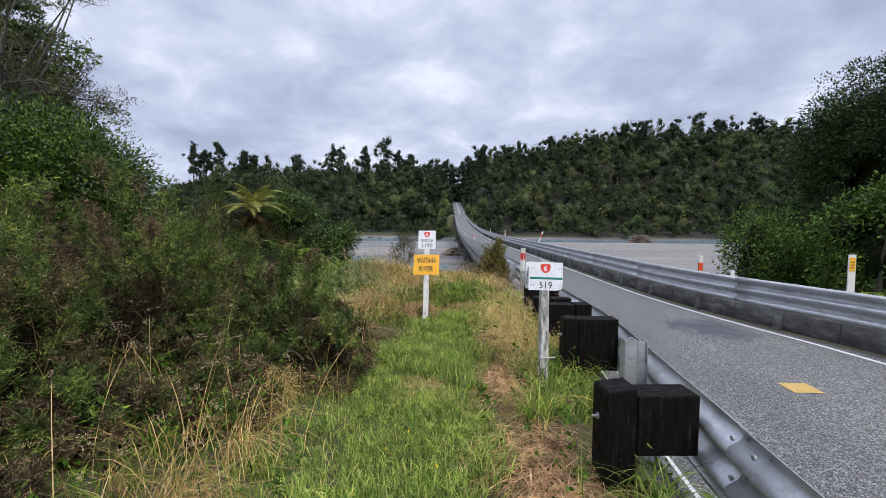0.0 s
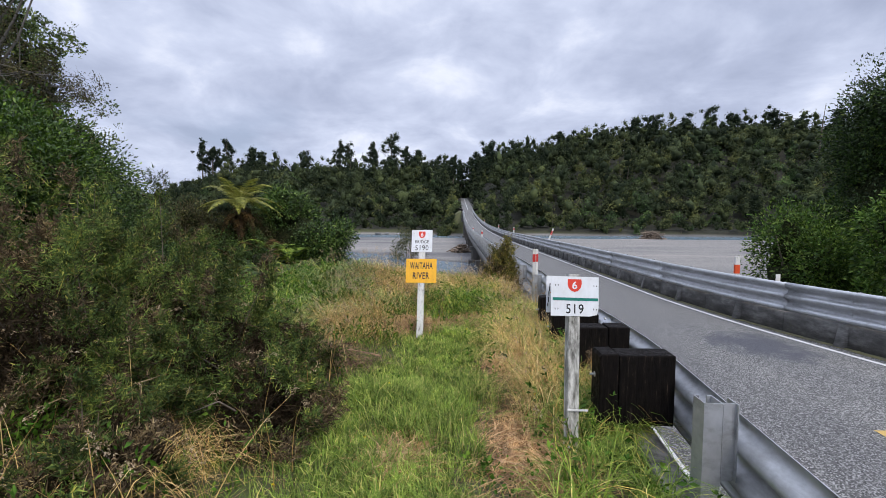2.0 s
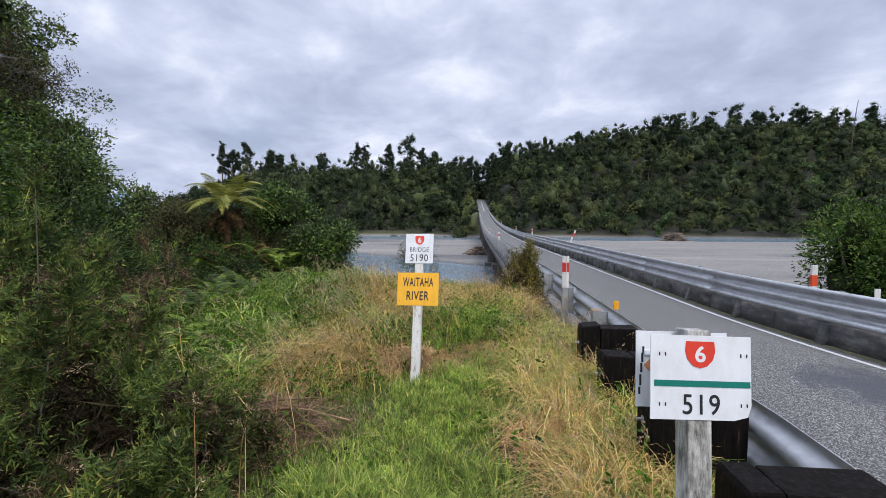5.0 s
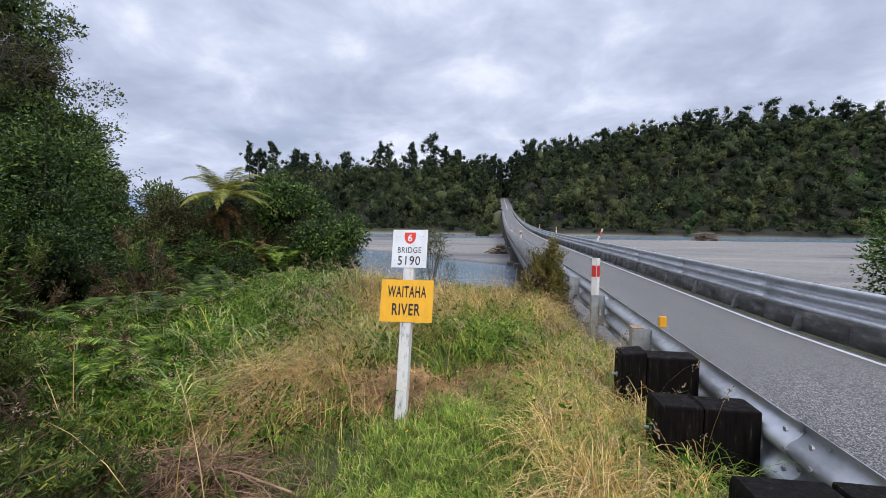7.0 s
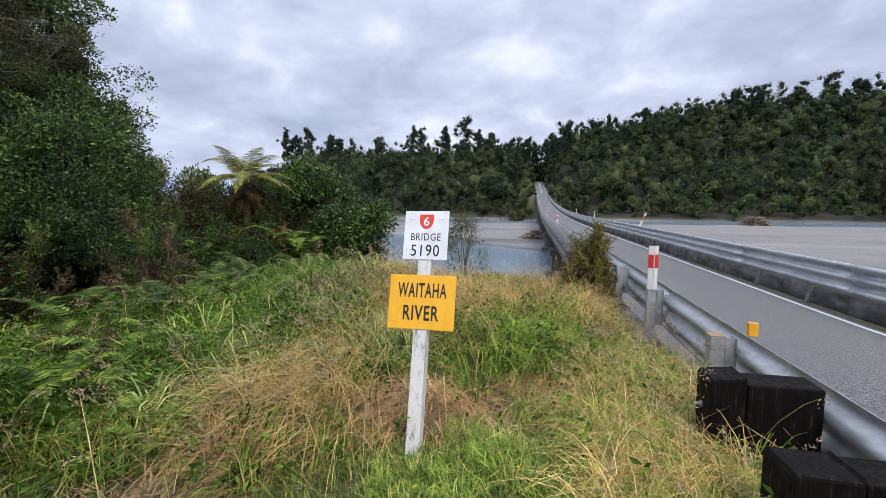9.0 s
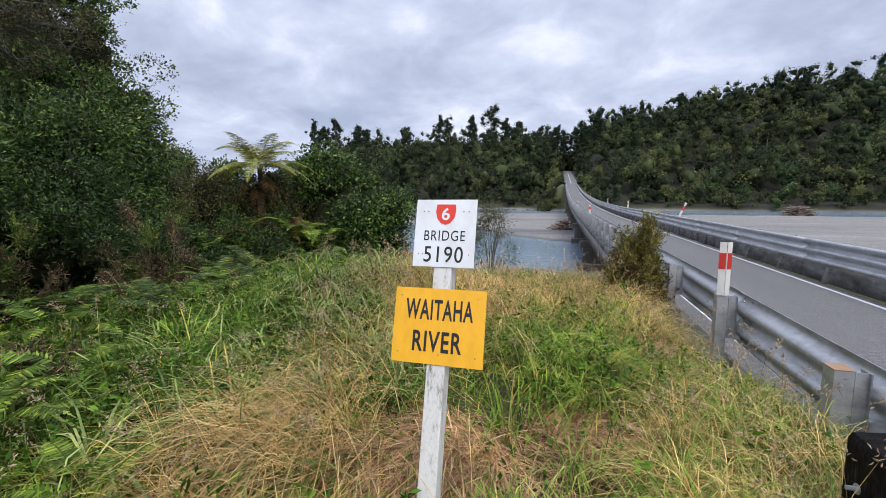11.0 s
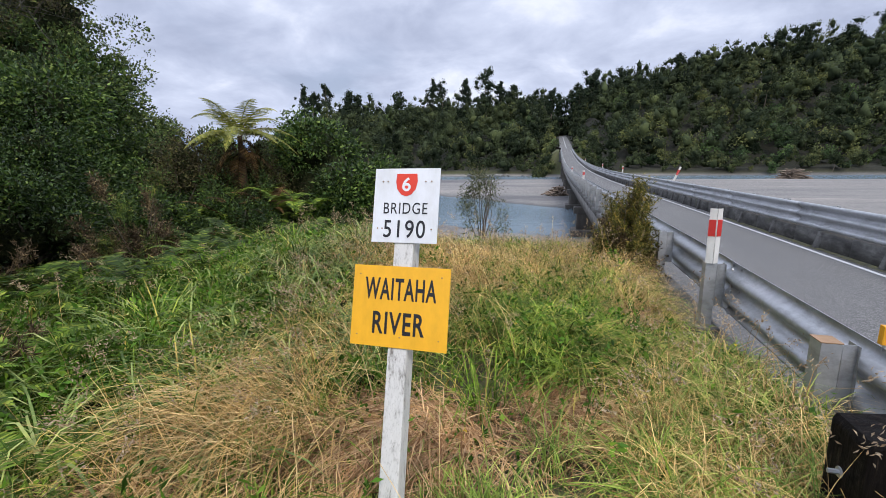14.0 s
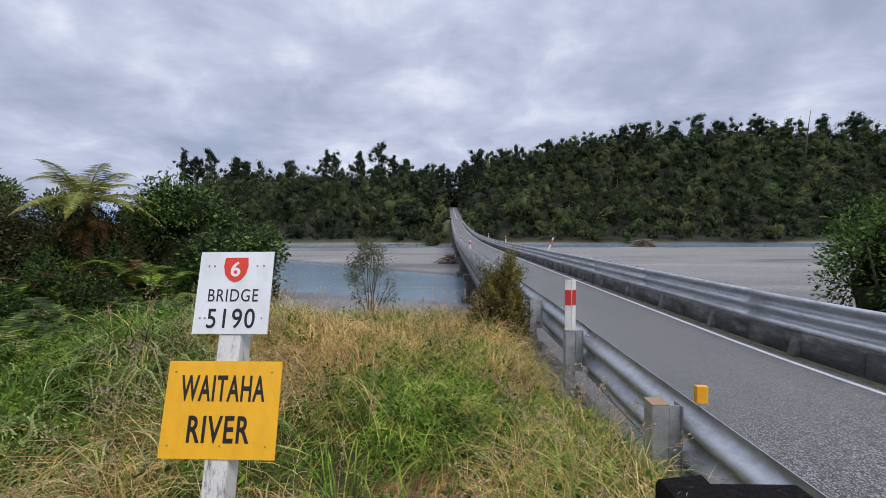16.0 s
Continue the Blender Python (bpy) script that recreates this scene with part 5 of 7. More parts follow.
# tall trees behind, left of the river view
def clump_tree(at, height, outline, n, leaf_name, leaf, per, seed, label, clump=(0.35, 0.75)):
    """A tall tree: a trunk with limbs out to dense flattened clumps of leaves, within an outline of rows (height share, radius)."""
    global rng
    keep, rng = rng, np.random.default_rng(seed)
    th = empty("tall_tree", at, label, "tree")
    wood, lf, core = Heap(), Heap(), Heap()
    hs, rs = np.array([o[0] for o in outline]), np.array([o[1] for o in outline])
    u = rng.uniform(hs[0], 1.0, n * 3)
    u = u[rng.random(n * 3) < (np.interp(u, hs, rs) / rs.max()) ** 1.2 + 0.06][:n]
    n = len(u)
    a = np.arange(n) * 2.39996 + rng.normal(0, 0.5, n)
    lump = 1 + 0.16 * np.sin(3 * a + 9 * u) + rng.normal(0, 0.09, n)
    r = np.interp(u, hs, rs) * lump * np.where(rng.random(n) < 0.75, rng.uniform(0.8, 1.0, n), rng.uniform(0.3, 0.8, n))
    P = np.stack([r * np.cos(a), r * np.sin(a), u * height], 1)
    tube(wood, [(0, 0, -0.8), (0.1, 0, height * 0.4), (-0.1, 0.1, height * 0.75), (0, 0, height * 0.97)], [0.32, 0.24, 0.12, 0.03], 8)
    for k in range(0, n, 2):
        b = np.array([0, 0, P[k, 2] * rng.uniform(0.55, 0.85)])
        m = b * 0.45 + P[k] * 0.55 + (0, 0, 0.25)
        tube(wood, [b, m, P[k]], [0.07, 0.04, 0.012], 5)
    R = rng.uniform(clump[0], clump[1], (n, 1)) * np.array([1.15, 1.15, 0.7]) * (1 - 0.35 * u[:, None])
    # near-black lumps are added as the shade inside the crown
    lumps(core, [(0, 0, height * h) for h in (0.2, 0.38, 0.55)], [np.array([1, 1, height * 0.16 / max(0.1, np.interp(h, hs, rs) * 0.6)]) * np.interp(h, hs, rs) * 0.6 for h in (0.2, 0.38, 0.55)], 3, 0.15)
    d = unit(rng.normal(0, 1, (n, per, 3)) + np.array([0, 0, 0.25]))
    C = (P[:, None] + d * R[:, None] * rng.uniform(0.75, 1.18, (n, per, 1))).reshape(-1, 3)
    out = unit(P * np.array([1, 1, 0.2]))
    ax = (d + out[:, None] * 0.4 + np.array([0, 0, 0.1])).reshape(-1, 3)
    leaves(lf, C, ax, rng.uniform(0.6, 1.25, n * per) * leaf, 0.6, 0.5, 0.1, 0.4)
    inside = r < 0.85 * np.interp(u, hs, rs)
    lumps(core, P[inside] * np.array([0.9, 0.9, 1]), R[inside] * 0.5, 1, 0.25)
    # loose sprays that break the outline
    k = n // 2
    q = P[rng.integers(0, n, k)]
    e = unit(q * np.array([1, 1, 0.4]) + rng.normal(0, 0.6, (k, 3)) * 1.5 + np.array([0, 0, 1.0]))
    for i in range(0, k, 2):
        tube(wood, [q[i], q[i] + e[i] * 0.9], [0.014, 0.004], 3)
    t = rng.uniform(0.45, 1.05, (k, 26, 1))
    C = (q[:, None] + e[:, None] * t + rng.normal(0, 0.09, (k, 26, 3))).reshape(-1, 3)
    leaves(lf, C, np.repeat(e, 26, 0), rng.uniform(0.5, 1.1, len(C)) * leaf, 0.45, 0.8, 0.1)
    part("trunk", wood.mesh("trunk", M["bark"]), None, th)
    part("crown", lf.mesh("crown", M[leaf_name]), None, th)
    part("shade_fill", core.mesh("shade_fill", M["inner"]), None, th, "dark lumps that stand in for shade inside the crown")
    rng = keep


def twiggy_tree(at, height, spread, seed, label, leaf_name, clear=0.35, per=60):
    """A thin old tree: forking grey limbs and twigs that show through scant leaves."""
    global rng
    keep, rng = rng, np.random.default_rng(seed)
    th = empty("twiggy_tree", at, label, "tree")
    wood, lf = Heap(), Heap()
    tube(wood, [(0, 0, -0.6), (0.15, 0, height * 0.3), (0.0, 0.1, height * 0.6)], [0.18, 0.13, 0.07], 7)
    tips = []
    for k in range(22):
        a = k * 2.4
        b = np.array([0.05, 0, height * rng.uniform(clear * 0.7, 0.6)])
        ln = rng.uniform(0.5, 1.0)
        e = np.array([math.cos(a) * spread * ln, math.sin(a) * spread * ln, height * rng.uniform(0.5, 1.0)])
        m = b * 0.5 + e * 0.5 + rng.normal(0, 0.12, 3)
        tube(wood, [b, m, e], [0.045, 0.026, 0.008], 5)
        for i in range(9):
            f = rng.uniform(0.35, 1.0)
            p = (b * (1 - f) + m * f) if f < 0.5 else (m * (1 - f) + e * f)
            t = p + unit(rng.normal(0, 1, 3) + np.array([math.cos(a) * 0.5, math.sin(a) * 0.5, 0.7])) * rng.uniform(0.4, 1.1)
            tube(wood, [p, (p + t) / 2 + rng.normal(0, 0.05, 3), t], [0.013, 0.009, 0.003], 4)
            for w in range(3):
                t2 = t + unit(rng.normal(0, 1, 3) + np.array([0, 0, 0.5])) * rng.uniform(0.2, 0.5)
                tube(wood, [(p + t) / 2, t, t2], [0.006, 0.004, 0.002], 3)
                tips.append(t2)
    T = np.array(tips)
    T = T[rng.random(len(T)) < 0.85 - 0.35 * smooth((T[:, 2] / height - 0.75) / 0.25)]
    C = (T[:, None] + rng.normal(0, 0.1, (len(T), per, 3)) * np.array([1, 1, 0.7])).reshape(-1, 3)
    leaves(lf, C, rng.normal(0, 1, C.shape) + np.array([0, 0, 0.4]), rng.uniform(0.035, 0.07, len(C)), 0.5, 0.5, 0.1, 0.2)
    part("trunk", wood.mesh("trunk", M["grey_bark"]), None, th)
    part("crown", lf.mesh("crown", M[leaf_name]), None, th)
    rng = keep


clump_tree((-17.4, 9.6, -0.8), 12.4, [(0.1, 4.0), (0.3, 4.7), (0.45, 4.0), (0.6, 3.2), (0.75, 2.4), (0.9, 1.4), (1.0, 0.4)], 430, "tree_leaf", 0.12, 240, 11, "tall dark olive native tree in dense clumps of leaves")
clump_tree((-21.0, 6.4, -0.6), 13.0, [(0.1, 3.6), (0.4, 3.8), (0.7, 3.0), (0.9, 1.6), (1.0, 0.5)], 240, "tree_leaf", 0.15, 150, 12, "tall dark olive native tree in dense clumps of leaves")
twiggy_tree((-11.0, 3.9, -0.5), 9.6, 2.4, 41, "thin brown-leaved tree with bare grey twigs", "brown_leaf")
twiggy_tree((-15.2, 6.2, -0.6), 8.2, 1.9, 42, "thin brown-leaved tree with bare grey twigs", "brown_leaf", 0.35, 80)
shrub("bushy_tree", "dense dark green broadleaf tree", "tree", (-14.6, 9.2, -0.8), (4.6, 4.4, 6.4), "right_leaf", 150, 230, 0.13, seed=13, limbs=20, puff=0.11)
shrub("bushy_tree", "dense dark green broadleaf tree", "tree", (-12.8, 5.6, -0.6), (4.2, 4.2, 5.0), "right_leaf", 140, 230, 0.125, seed=14, limbs=16, puff=0.12)
shrub("bushy_tree", "small round dark tree far along the bank", "tree", (-35.5, 32.5, -2.0), (4.2, 3.8, 8.2), "tree_leaf", 80, 120, 0.3, seed=15, limbs=10, puff=0.14)
shrub("bushy_tree", "small round dark tree far along the bank", "tree", (-30.0, 33.0, -2.2), (8.0, 5.0, 6.6), "tree_leaf", 80, 120, 0.3, seed=16, limbs=10, puff=0.14)
shrub("broadleaf_shrub", "mid-green broadleaf shrub with fine leaves", "shrub", (-8.9, 4.6, -0.5), (3.4, 3.2, 3.9), "right_leaf", 240, 260, 0.08, seed=17, limbs=20, puff=0.13)
shrub("broadleaf_shrub", "bright green glossy broadleaf bush", "shrub", (-6.8, 0.5, -0.3), (3.9, 3.2, 4.1), "bright_leaf", 240, 430, 0.066, seed=18, limbs=20, puff=0.13, hang=0.25)
shrub("broadleaf_shrub", "bright green glossy broadleaf bush", "shrub", (-9.2, -0.4, -0.3), (4.2, 3.8, 4.9), "bright_leaf", 230, 360, 0.075, seed=19, limbs=20, puff=0.13, hang=0.25)
shrub("broadleaf_shrub", "round dark green glossy shrub on the bank edge", "shrub", (-4.6, 8.0, -0.85), (3.5, 3.0, 3.45), "right_leaf", 250, 300, 0.075, seed=20, limbs=22, puff=0.115, width=0.6, core=0.8)
shrub("broadleaf_shrub", "low dark green shrub under the round one", "shrub", (-6.6, 9.4, -0.9), (3.2, 3.0, 2.7), "right_leaf", 110, 190, 0.08, seed=21, limbs=12, puff=0.14)
shrub("broadleaf_shrub", "dense dark green small-leaved shrub", "shrub", (-7.6, 3.4, -0.5), (2.6, 2.4, 2.7), "dark_leaf", 150, 260, 0.058, seed=27, limbs=14, puff=0.14)
shrub("broadleaf_shrub", "dense dark green small-leaved shrub", "shrub", (-6.0, 4.4, -0.6), (1.8, 1.6, 1.7), "dark_leaf", 120, 240, 0.055, seed=28, limbs=14, puff=0.16)
shrub("broadleaf_shrub", "low dark green shrub under the trees", "shrub", (-8.9, 3.4, -0.6), (3.0, 2.4, 2.1), "dark_leaf", 170, 200, 0.065, seed=29, limbs=14, puff=0.15)
shrub("broadleaf_shrub", "low dark green shrub under the trees", "shrub", (-11.0, 5.2, -0.6), (3.4, 2.8, 2.6), "dark_leaf", 170, 200, 0.08, seed=30, limbs=14, puff=0.15)
shrub("broadleaf_shrub", "low dark green shrub behind the gorse", "shrub", (-6.5, 2.65, -0.5), (2.0, 1.7, 1.95), "dark_leaf", 130, 220, 0.055, seed=36, limbs=14, puff=0.16)
shrub("broadleaf_shrub", "mid-green leafy shrub on the bank", "shrub", (-8.2, 6.4, -0.7), (2.3, 2.0, 2.2), "right_leaf", 130, 220, 0.065, seed=37, limbs=14, puff=0.15)
shrub("broadleaf_shrub", "low dark tangled shrub in front of the tree fern", "shrub", (-4.75, 4.9, -0.6), (1.5, 1.2, 1.5), "dark_leaf", 110, 220, 0.045, seed=38, limbs=12, puff=0.17)
shrub("broadleaf_shrub", "low dark tangled shrub on the crest of the bank", "shrub", (-3.9, 6.5, -0.7), (1.4, 1.2, 1.35), "dark_leaf", 110, 220, 0.045, seed=39, limbs=12, puff=0.17)
# right bank, behind the far rail; the trees' shade is put into darker leaves
shrub("bushy_tree", "large broadleaf tree behind the guardrail, its shade put into dark green leaves", "tree", (17.2, 9.6, -2.5), (7.0, 6.5, 10.8), "dark_leaf", 300, 400, 0.105, seed=31, limbs=30, puff=0.085, low=-0.6, core=0.62)
shrub("bushy_tree", "large broadleaf tree behind the guardrail, its shade put into dark green leaves", "tree", (19.0, 4.0, -0.4), (7.0, 6.5, 8.8), "dark_leaf", 240, 320, 0.12, seed=32, limbs=30, puff=0.085, low=-0.6, core=0.62)
shrub("broadleaf_shrub", "leafy green shrub with pale new leaves", "shrub", (12.7, 10.2, -3.2), (4.4, 3.6, 5.1), "new_leaf", 300, 210, 0.115, seed=33, limbs=16, puff=0.15, low=-0.6, core=0.6)
shrub("broadleaf_shrub", "leafy green shrub with pale new leaves", "shrub", (13.4, 6.4, -1.6), (3.4, 3.0, 4.5), "new_leaf", 190, 190, 0.115, seed=34, limbs=16, puff=0.13, low=-0.6, core=0.5)
shrub("broadleaf_shrub", "low dark shrub behind the guardrail", "shrub", (12.2, 2.6, -0.2), (3.2, 3.4, 1.9), "right_leaf", 100, 170, 0.12, seed=35, limbs=12, puff=0.17, low=-0.6)
shrub("broadleaf_shrub", "dark green shrub on the slope to the river", "shrub", (-8.6, 9.5, -1.0), (3.6, 3.2, 3.0), "dark_leaf", 110, 190, 0.09, seed=22, limbs=12, puff=0.14)
shrub("broadleaf_shrub", "dark green shrub on the slope to the river", "shrub", (-11.4, 9.8, -0.9), (3.6, 3.2, 3.2), "dark_leaf", 110, 190, 0.09, seed=23, limbs=12, puff=0.14)
shrub("broadleaf_shrub", "low tangled green shrub below the ferns", "shrub", (-7.4, 6.6, -0.8), (2.4, 2.2, 2.0), "dark_leaf", 90, 160, 0.08, seed=24, limbs=12, puff=0.15)
shrub("broadleaf_shrub", "tangled brown-leaved shrub round the tree fern", "shrub", (-5.9, 6.9, -0.75), (2.3, 1.6, 2.75), "brown_leaf", 110, 260, 0.05, seed=25, limbs=12, puff=0.15)
shrub("broadleaf_shrub", "tangled brown-leaved shrub round the tree fern", "shrub", (-7.0, 6.5, -0.75), (2.3, 1.9, 2.75), "brown_leaf", 110, 260, 0.055, seed=26, limbs=12, puff=0.15)
# by the bridge head and by the water
shrub("sapling", "slender grey-green sapling above the river", "tree", (-1.35, 11.0, -1.9), (1.6, 1.5, 3.4), "grey_leaf", 62, 90, 0.07, seed=43, limbs=14, puff=0.13, low=-0.1, width=0.32, lobes=8, core=0.0, ragged=0.3, stem=0.008)


def frond(lf, base, yaw, length, rise, droop, width, pairs, tilt=0.0, fine=0):
    """A fern frond: a bent rib with leaflets that shorten towards the tip; fine > 0 divides each leaflet again into that many pairs."""
    s = np.linspace(0.12, 1, pairs)
    d = np.array([math.cos(yaw), math.sin(yaw)])
    side = np.array([-d[1], d[0], 0.0])
    P = np.stack([base[0] + d[0] * length * s, base[1] + d[1] * length * s, base[2] + rise * s - droop * s ** 2.2], 1)
    T = unit(np.gradient(P, axis=0))
    w = width * np.sin(np.pi * (0.12 + 0.88 * s) ** 0.75) * (1 - 0.35 * s) + 0.01
    step = length / pairs
    for sg in (-1, 1):
        out = side * sg + T * 0.35 + np.array([0, 0, -0.25 + tilt]) + rng.normal(0, 0.06, (pairs, 3))
        A, B = P, P + out * w[:, None]
        if fine:
            q = (np.arange(fine) + 0.6) / fine
            for s2 in (-1, 1):
                C = (A[:, None] * (1 - q[None, :, None]) + B[:, None] * q[None, :, None]).reshape(-1, 3)
                ax = np.repeat(T * s2 + unit(out) * 0.5, fine, 0)
                L = (step * 0.8 * (1.05 - 0.6 * q)[None, :] * np.ones((pairs, 1))).ravel()
                E = C + unit(ax) * L[:, None]
                hw = np.repeat(unit(out), fine, 0) * np.repeat(w / fine * 0.55, fine)[:, None]
                V = np.stack([C - hw, E, C + hw], 1)
                lf.add(V.reshape(-1, 3), [np.arange(len(C))[:, None] * 3 + [0, 1, 2]])
            continue
        ww = T * step * 0.36
        V = np.stack([A - ww, (A + B) / 2 - ww * 1.1, B, (A + B) / 2 + ww * 1.1, A + ww], 1)
        i = np.arange(pairs)[:, None] * 5
        lf.add(V.reshape(-1, 3), [np.concatenate([i + [0, 1, 4], i + [1, 3, 4], i + [1, 2, 3]])])
    return P


def tree_fern(at, trunk_h, crown, label):
    th = empty("tree_fern", at, label, "tree fern")
    wood = Heap()
    tube(wood, [(0, 0, -0.4), (0.03, 0, trunk_h * 0.5), (0, 0.02, trunk_h)], [0.12, 0.09, 0.05], 9)
    for k in range(16):
        a = k * 2.4
        p = np.array([math.cos(a) * 0.1, math.sin(a) * 0.1, trunk_h * rng.uniform(0.3, 1.0)])
        tube(wood, [p, p + (math.cos(a) * 0.12, math.sin(a) * 0.12, 0.1)], [0.02, 0.006], 4)
    part("trunk", wood.mesh("trunk", M["fern_trunk"]), None, th)
    for k in range(19):
        lf = Heap()
        a = k * 2.399 + rng.normal(0, 0.15)
        young = k < 8
        L = crown * rng.uniform(0.85, 1.1)
        rise = L * (rng.uniform(0.8, 1.2) if young else rng.uniform(0.3, 0.6))
        P = frond(lf, np.array([0, 0, trunk_h]), a, L * (0.75 if young else 1.0), rise, L * (0.62 if young else rng.uniform(0.5, 0.8)), L * 0.25, 58)
        tube(lf, P[::4], np.linspace(0.012, 0.003, len(P[::4])), 4)
        part("frond", lf.mesh("frond", M["fern_yellow"]), None, th)
    for k in range(8):
        lf = Heap()
        a = k * 2.399 + 1
        P = frond(lf, np.array([0, 0, trunk_h - 0.1 - 0.05 * k]), a, crown * rng.uniform(0.5, 0.95), 0.25, crown * rng.uniform(0.7, 1.3), crown * 0.17, 34)
        tube(lf, P[::4], np.linspace(0.01, 0.003, len(P[::4])), 4)
        part("dead_frond", lf.mesh("dead_frond", M["fern_dead"]), None, th, "hanging rust-brown dead frond")


shrub("broadleaf_shrub", "tangled green shrub in front of the tree fern", "shrub", (-5.3, 5.75, -0.7), (1.7, 1.2, 2.35), "right_leaf", 130, 240, 0.05, seed=46, limbs=12, puff=0.15)
tree_fern((-5.6, 6.3, -0.7), 2.82, 1.3, "young tree fern with yellow-green spreading fronds")
tree_fern((-6.4, 8.0, -0.8), 2.0, 1.0, "smaller tree fern with yellow-green fronds in the shrubs")


def ferns(name, centres, label, mat, length, lift=0.0):
    """Ground ferns, each a rosette of arching fronds on thin stalks."""
    for x, y, s in centres:
        z = float(ground_z(x, y))
        th = empty(name, (x, y, z), label, "fern", "ground ferns on the bank")
        n = int(rng.integers(6, 10))
        for k in range(n):
            lf = Heap()
            a = k * 2 * np.pi / n + rng.normal(0, 0.3)
            L = length * s * rng.uniform(0.7, 1.2)
            b = np.array([0.06 * math.cos(a), 0.06 * math.sin(a), lift * s * rng.uniform(0.5, 1.3)])
            tube(lf, [(0, 0, 0), b * 0.6, b], [0.006, 0.005, 0.004], 3)
            P = frond(lf, b, a, L, L * rng.uniform(0.6, 1.25), L * rng.uniform(0.5, 0.95), L * 0.25, 24, 0.1, 0)
            tube(lf, P[::4], np.linspace(0.005, 0.002, len(P[::4])), 3)
            part("frond", lf.mesh("frond", M[mat]), None, th)


fc = []
for k in range(46):
    x, y = rng.uniform(-6.0, -1.3), rng.uniform(-0.9, 5.4)
    if x > -2.6 - 0.25 * (y - 1) or (x > -2.1 and y > 1.2):
        continue
    fc.append((x, y, rng.uniform(0.75, 1.25)))
fc += [(-1.7, -0.15, 0.8), (-2.2, -0.4, 1.0), (-1.9, 0.5, 0.8), (-2.5, 0.3, 1.0), (-3.3, 4.7, 1.1), (-2.9, 5.2, 0.9), (-3.6, 5.2, 1.1), (-1.3, -0.5, 0.7), (-1.5, 0.9, 0.7), (-1.1, 0.1, 0.6), (-3.1, -0.3, 1.1), (-3.6, 0.9, 1.1), (-4.2, 1.8, 1.1), (-4.6, 2.6, 1.1), (-3.9, 3.1, 1.1)]
ferns("ground_fern", [f for i, f in enumerate(fc) if f[1] < 1.3 and (i % 2 or f[0] < -3.0)], "bright green bracken fern growing in long grass", "fern_green", 0.46, 0.28)
fc += [(-4.3 + 0.2 * k + rng.normal(0, 0.15), 4.7 + 0.5 * math.sin(k * 2.3), rng.uniform(0.8, 1.1)) for k in range(12)]
ferns("ground_fern", [f for f in fc if f[1] >= 1.3], "green bracken fern in front of the shrubs, darkened as if shaded", "fern_shade", 0.46, 0.28)
ferns("ground_fern", [(9.6 + 0.4 * k, 3.0 + 0.6 * math.sin(k * 2.0), 0.9) for k in range(6)] + [(9.2 + 0.4 * k, 1.2 + 0.7 * math.sin(k * 2.6), 0.9) for k in range(5)], "green fern behind the guardrail", "fern_green", 0.6)
ferns("dead_fern", [(-5.0, 5.2, 1.0), (-4.6, 5.7, 0.9)], "tall rust-brown dead fern under the tree fern", "fern_dead", 0.75, 0.9)
ferns("ground_fern", [(-4.4, 5.9, 1.0), (-4.0, 6.1, 0.9), (-6.2, 5.1, 1.0), (-5.3, 6.4, 1.2), (-5.9, 5.7, 1.2)], "green fern under the tree fern", "fern_green", 0.75, 0.8)
ferns("dead_fern", [(-3.7, 5.4, 1.0), (-4.2, 4.6, 1.1), (-4.9, 4.8, 1.3), (-5.3, 4.2, 1.0), (-4.5, 5.6, 1.5), (-5.0, 5.3, 1.6)], "rust-brown dead bracken fern", "fern_dead", 0.75)

# ---------- gorse ----------


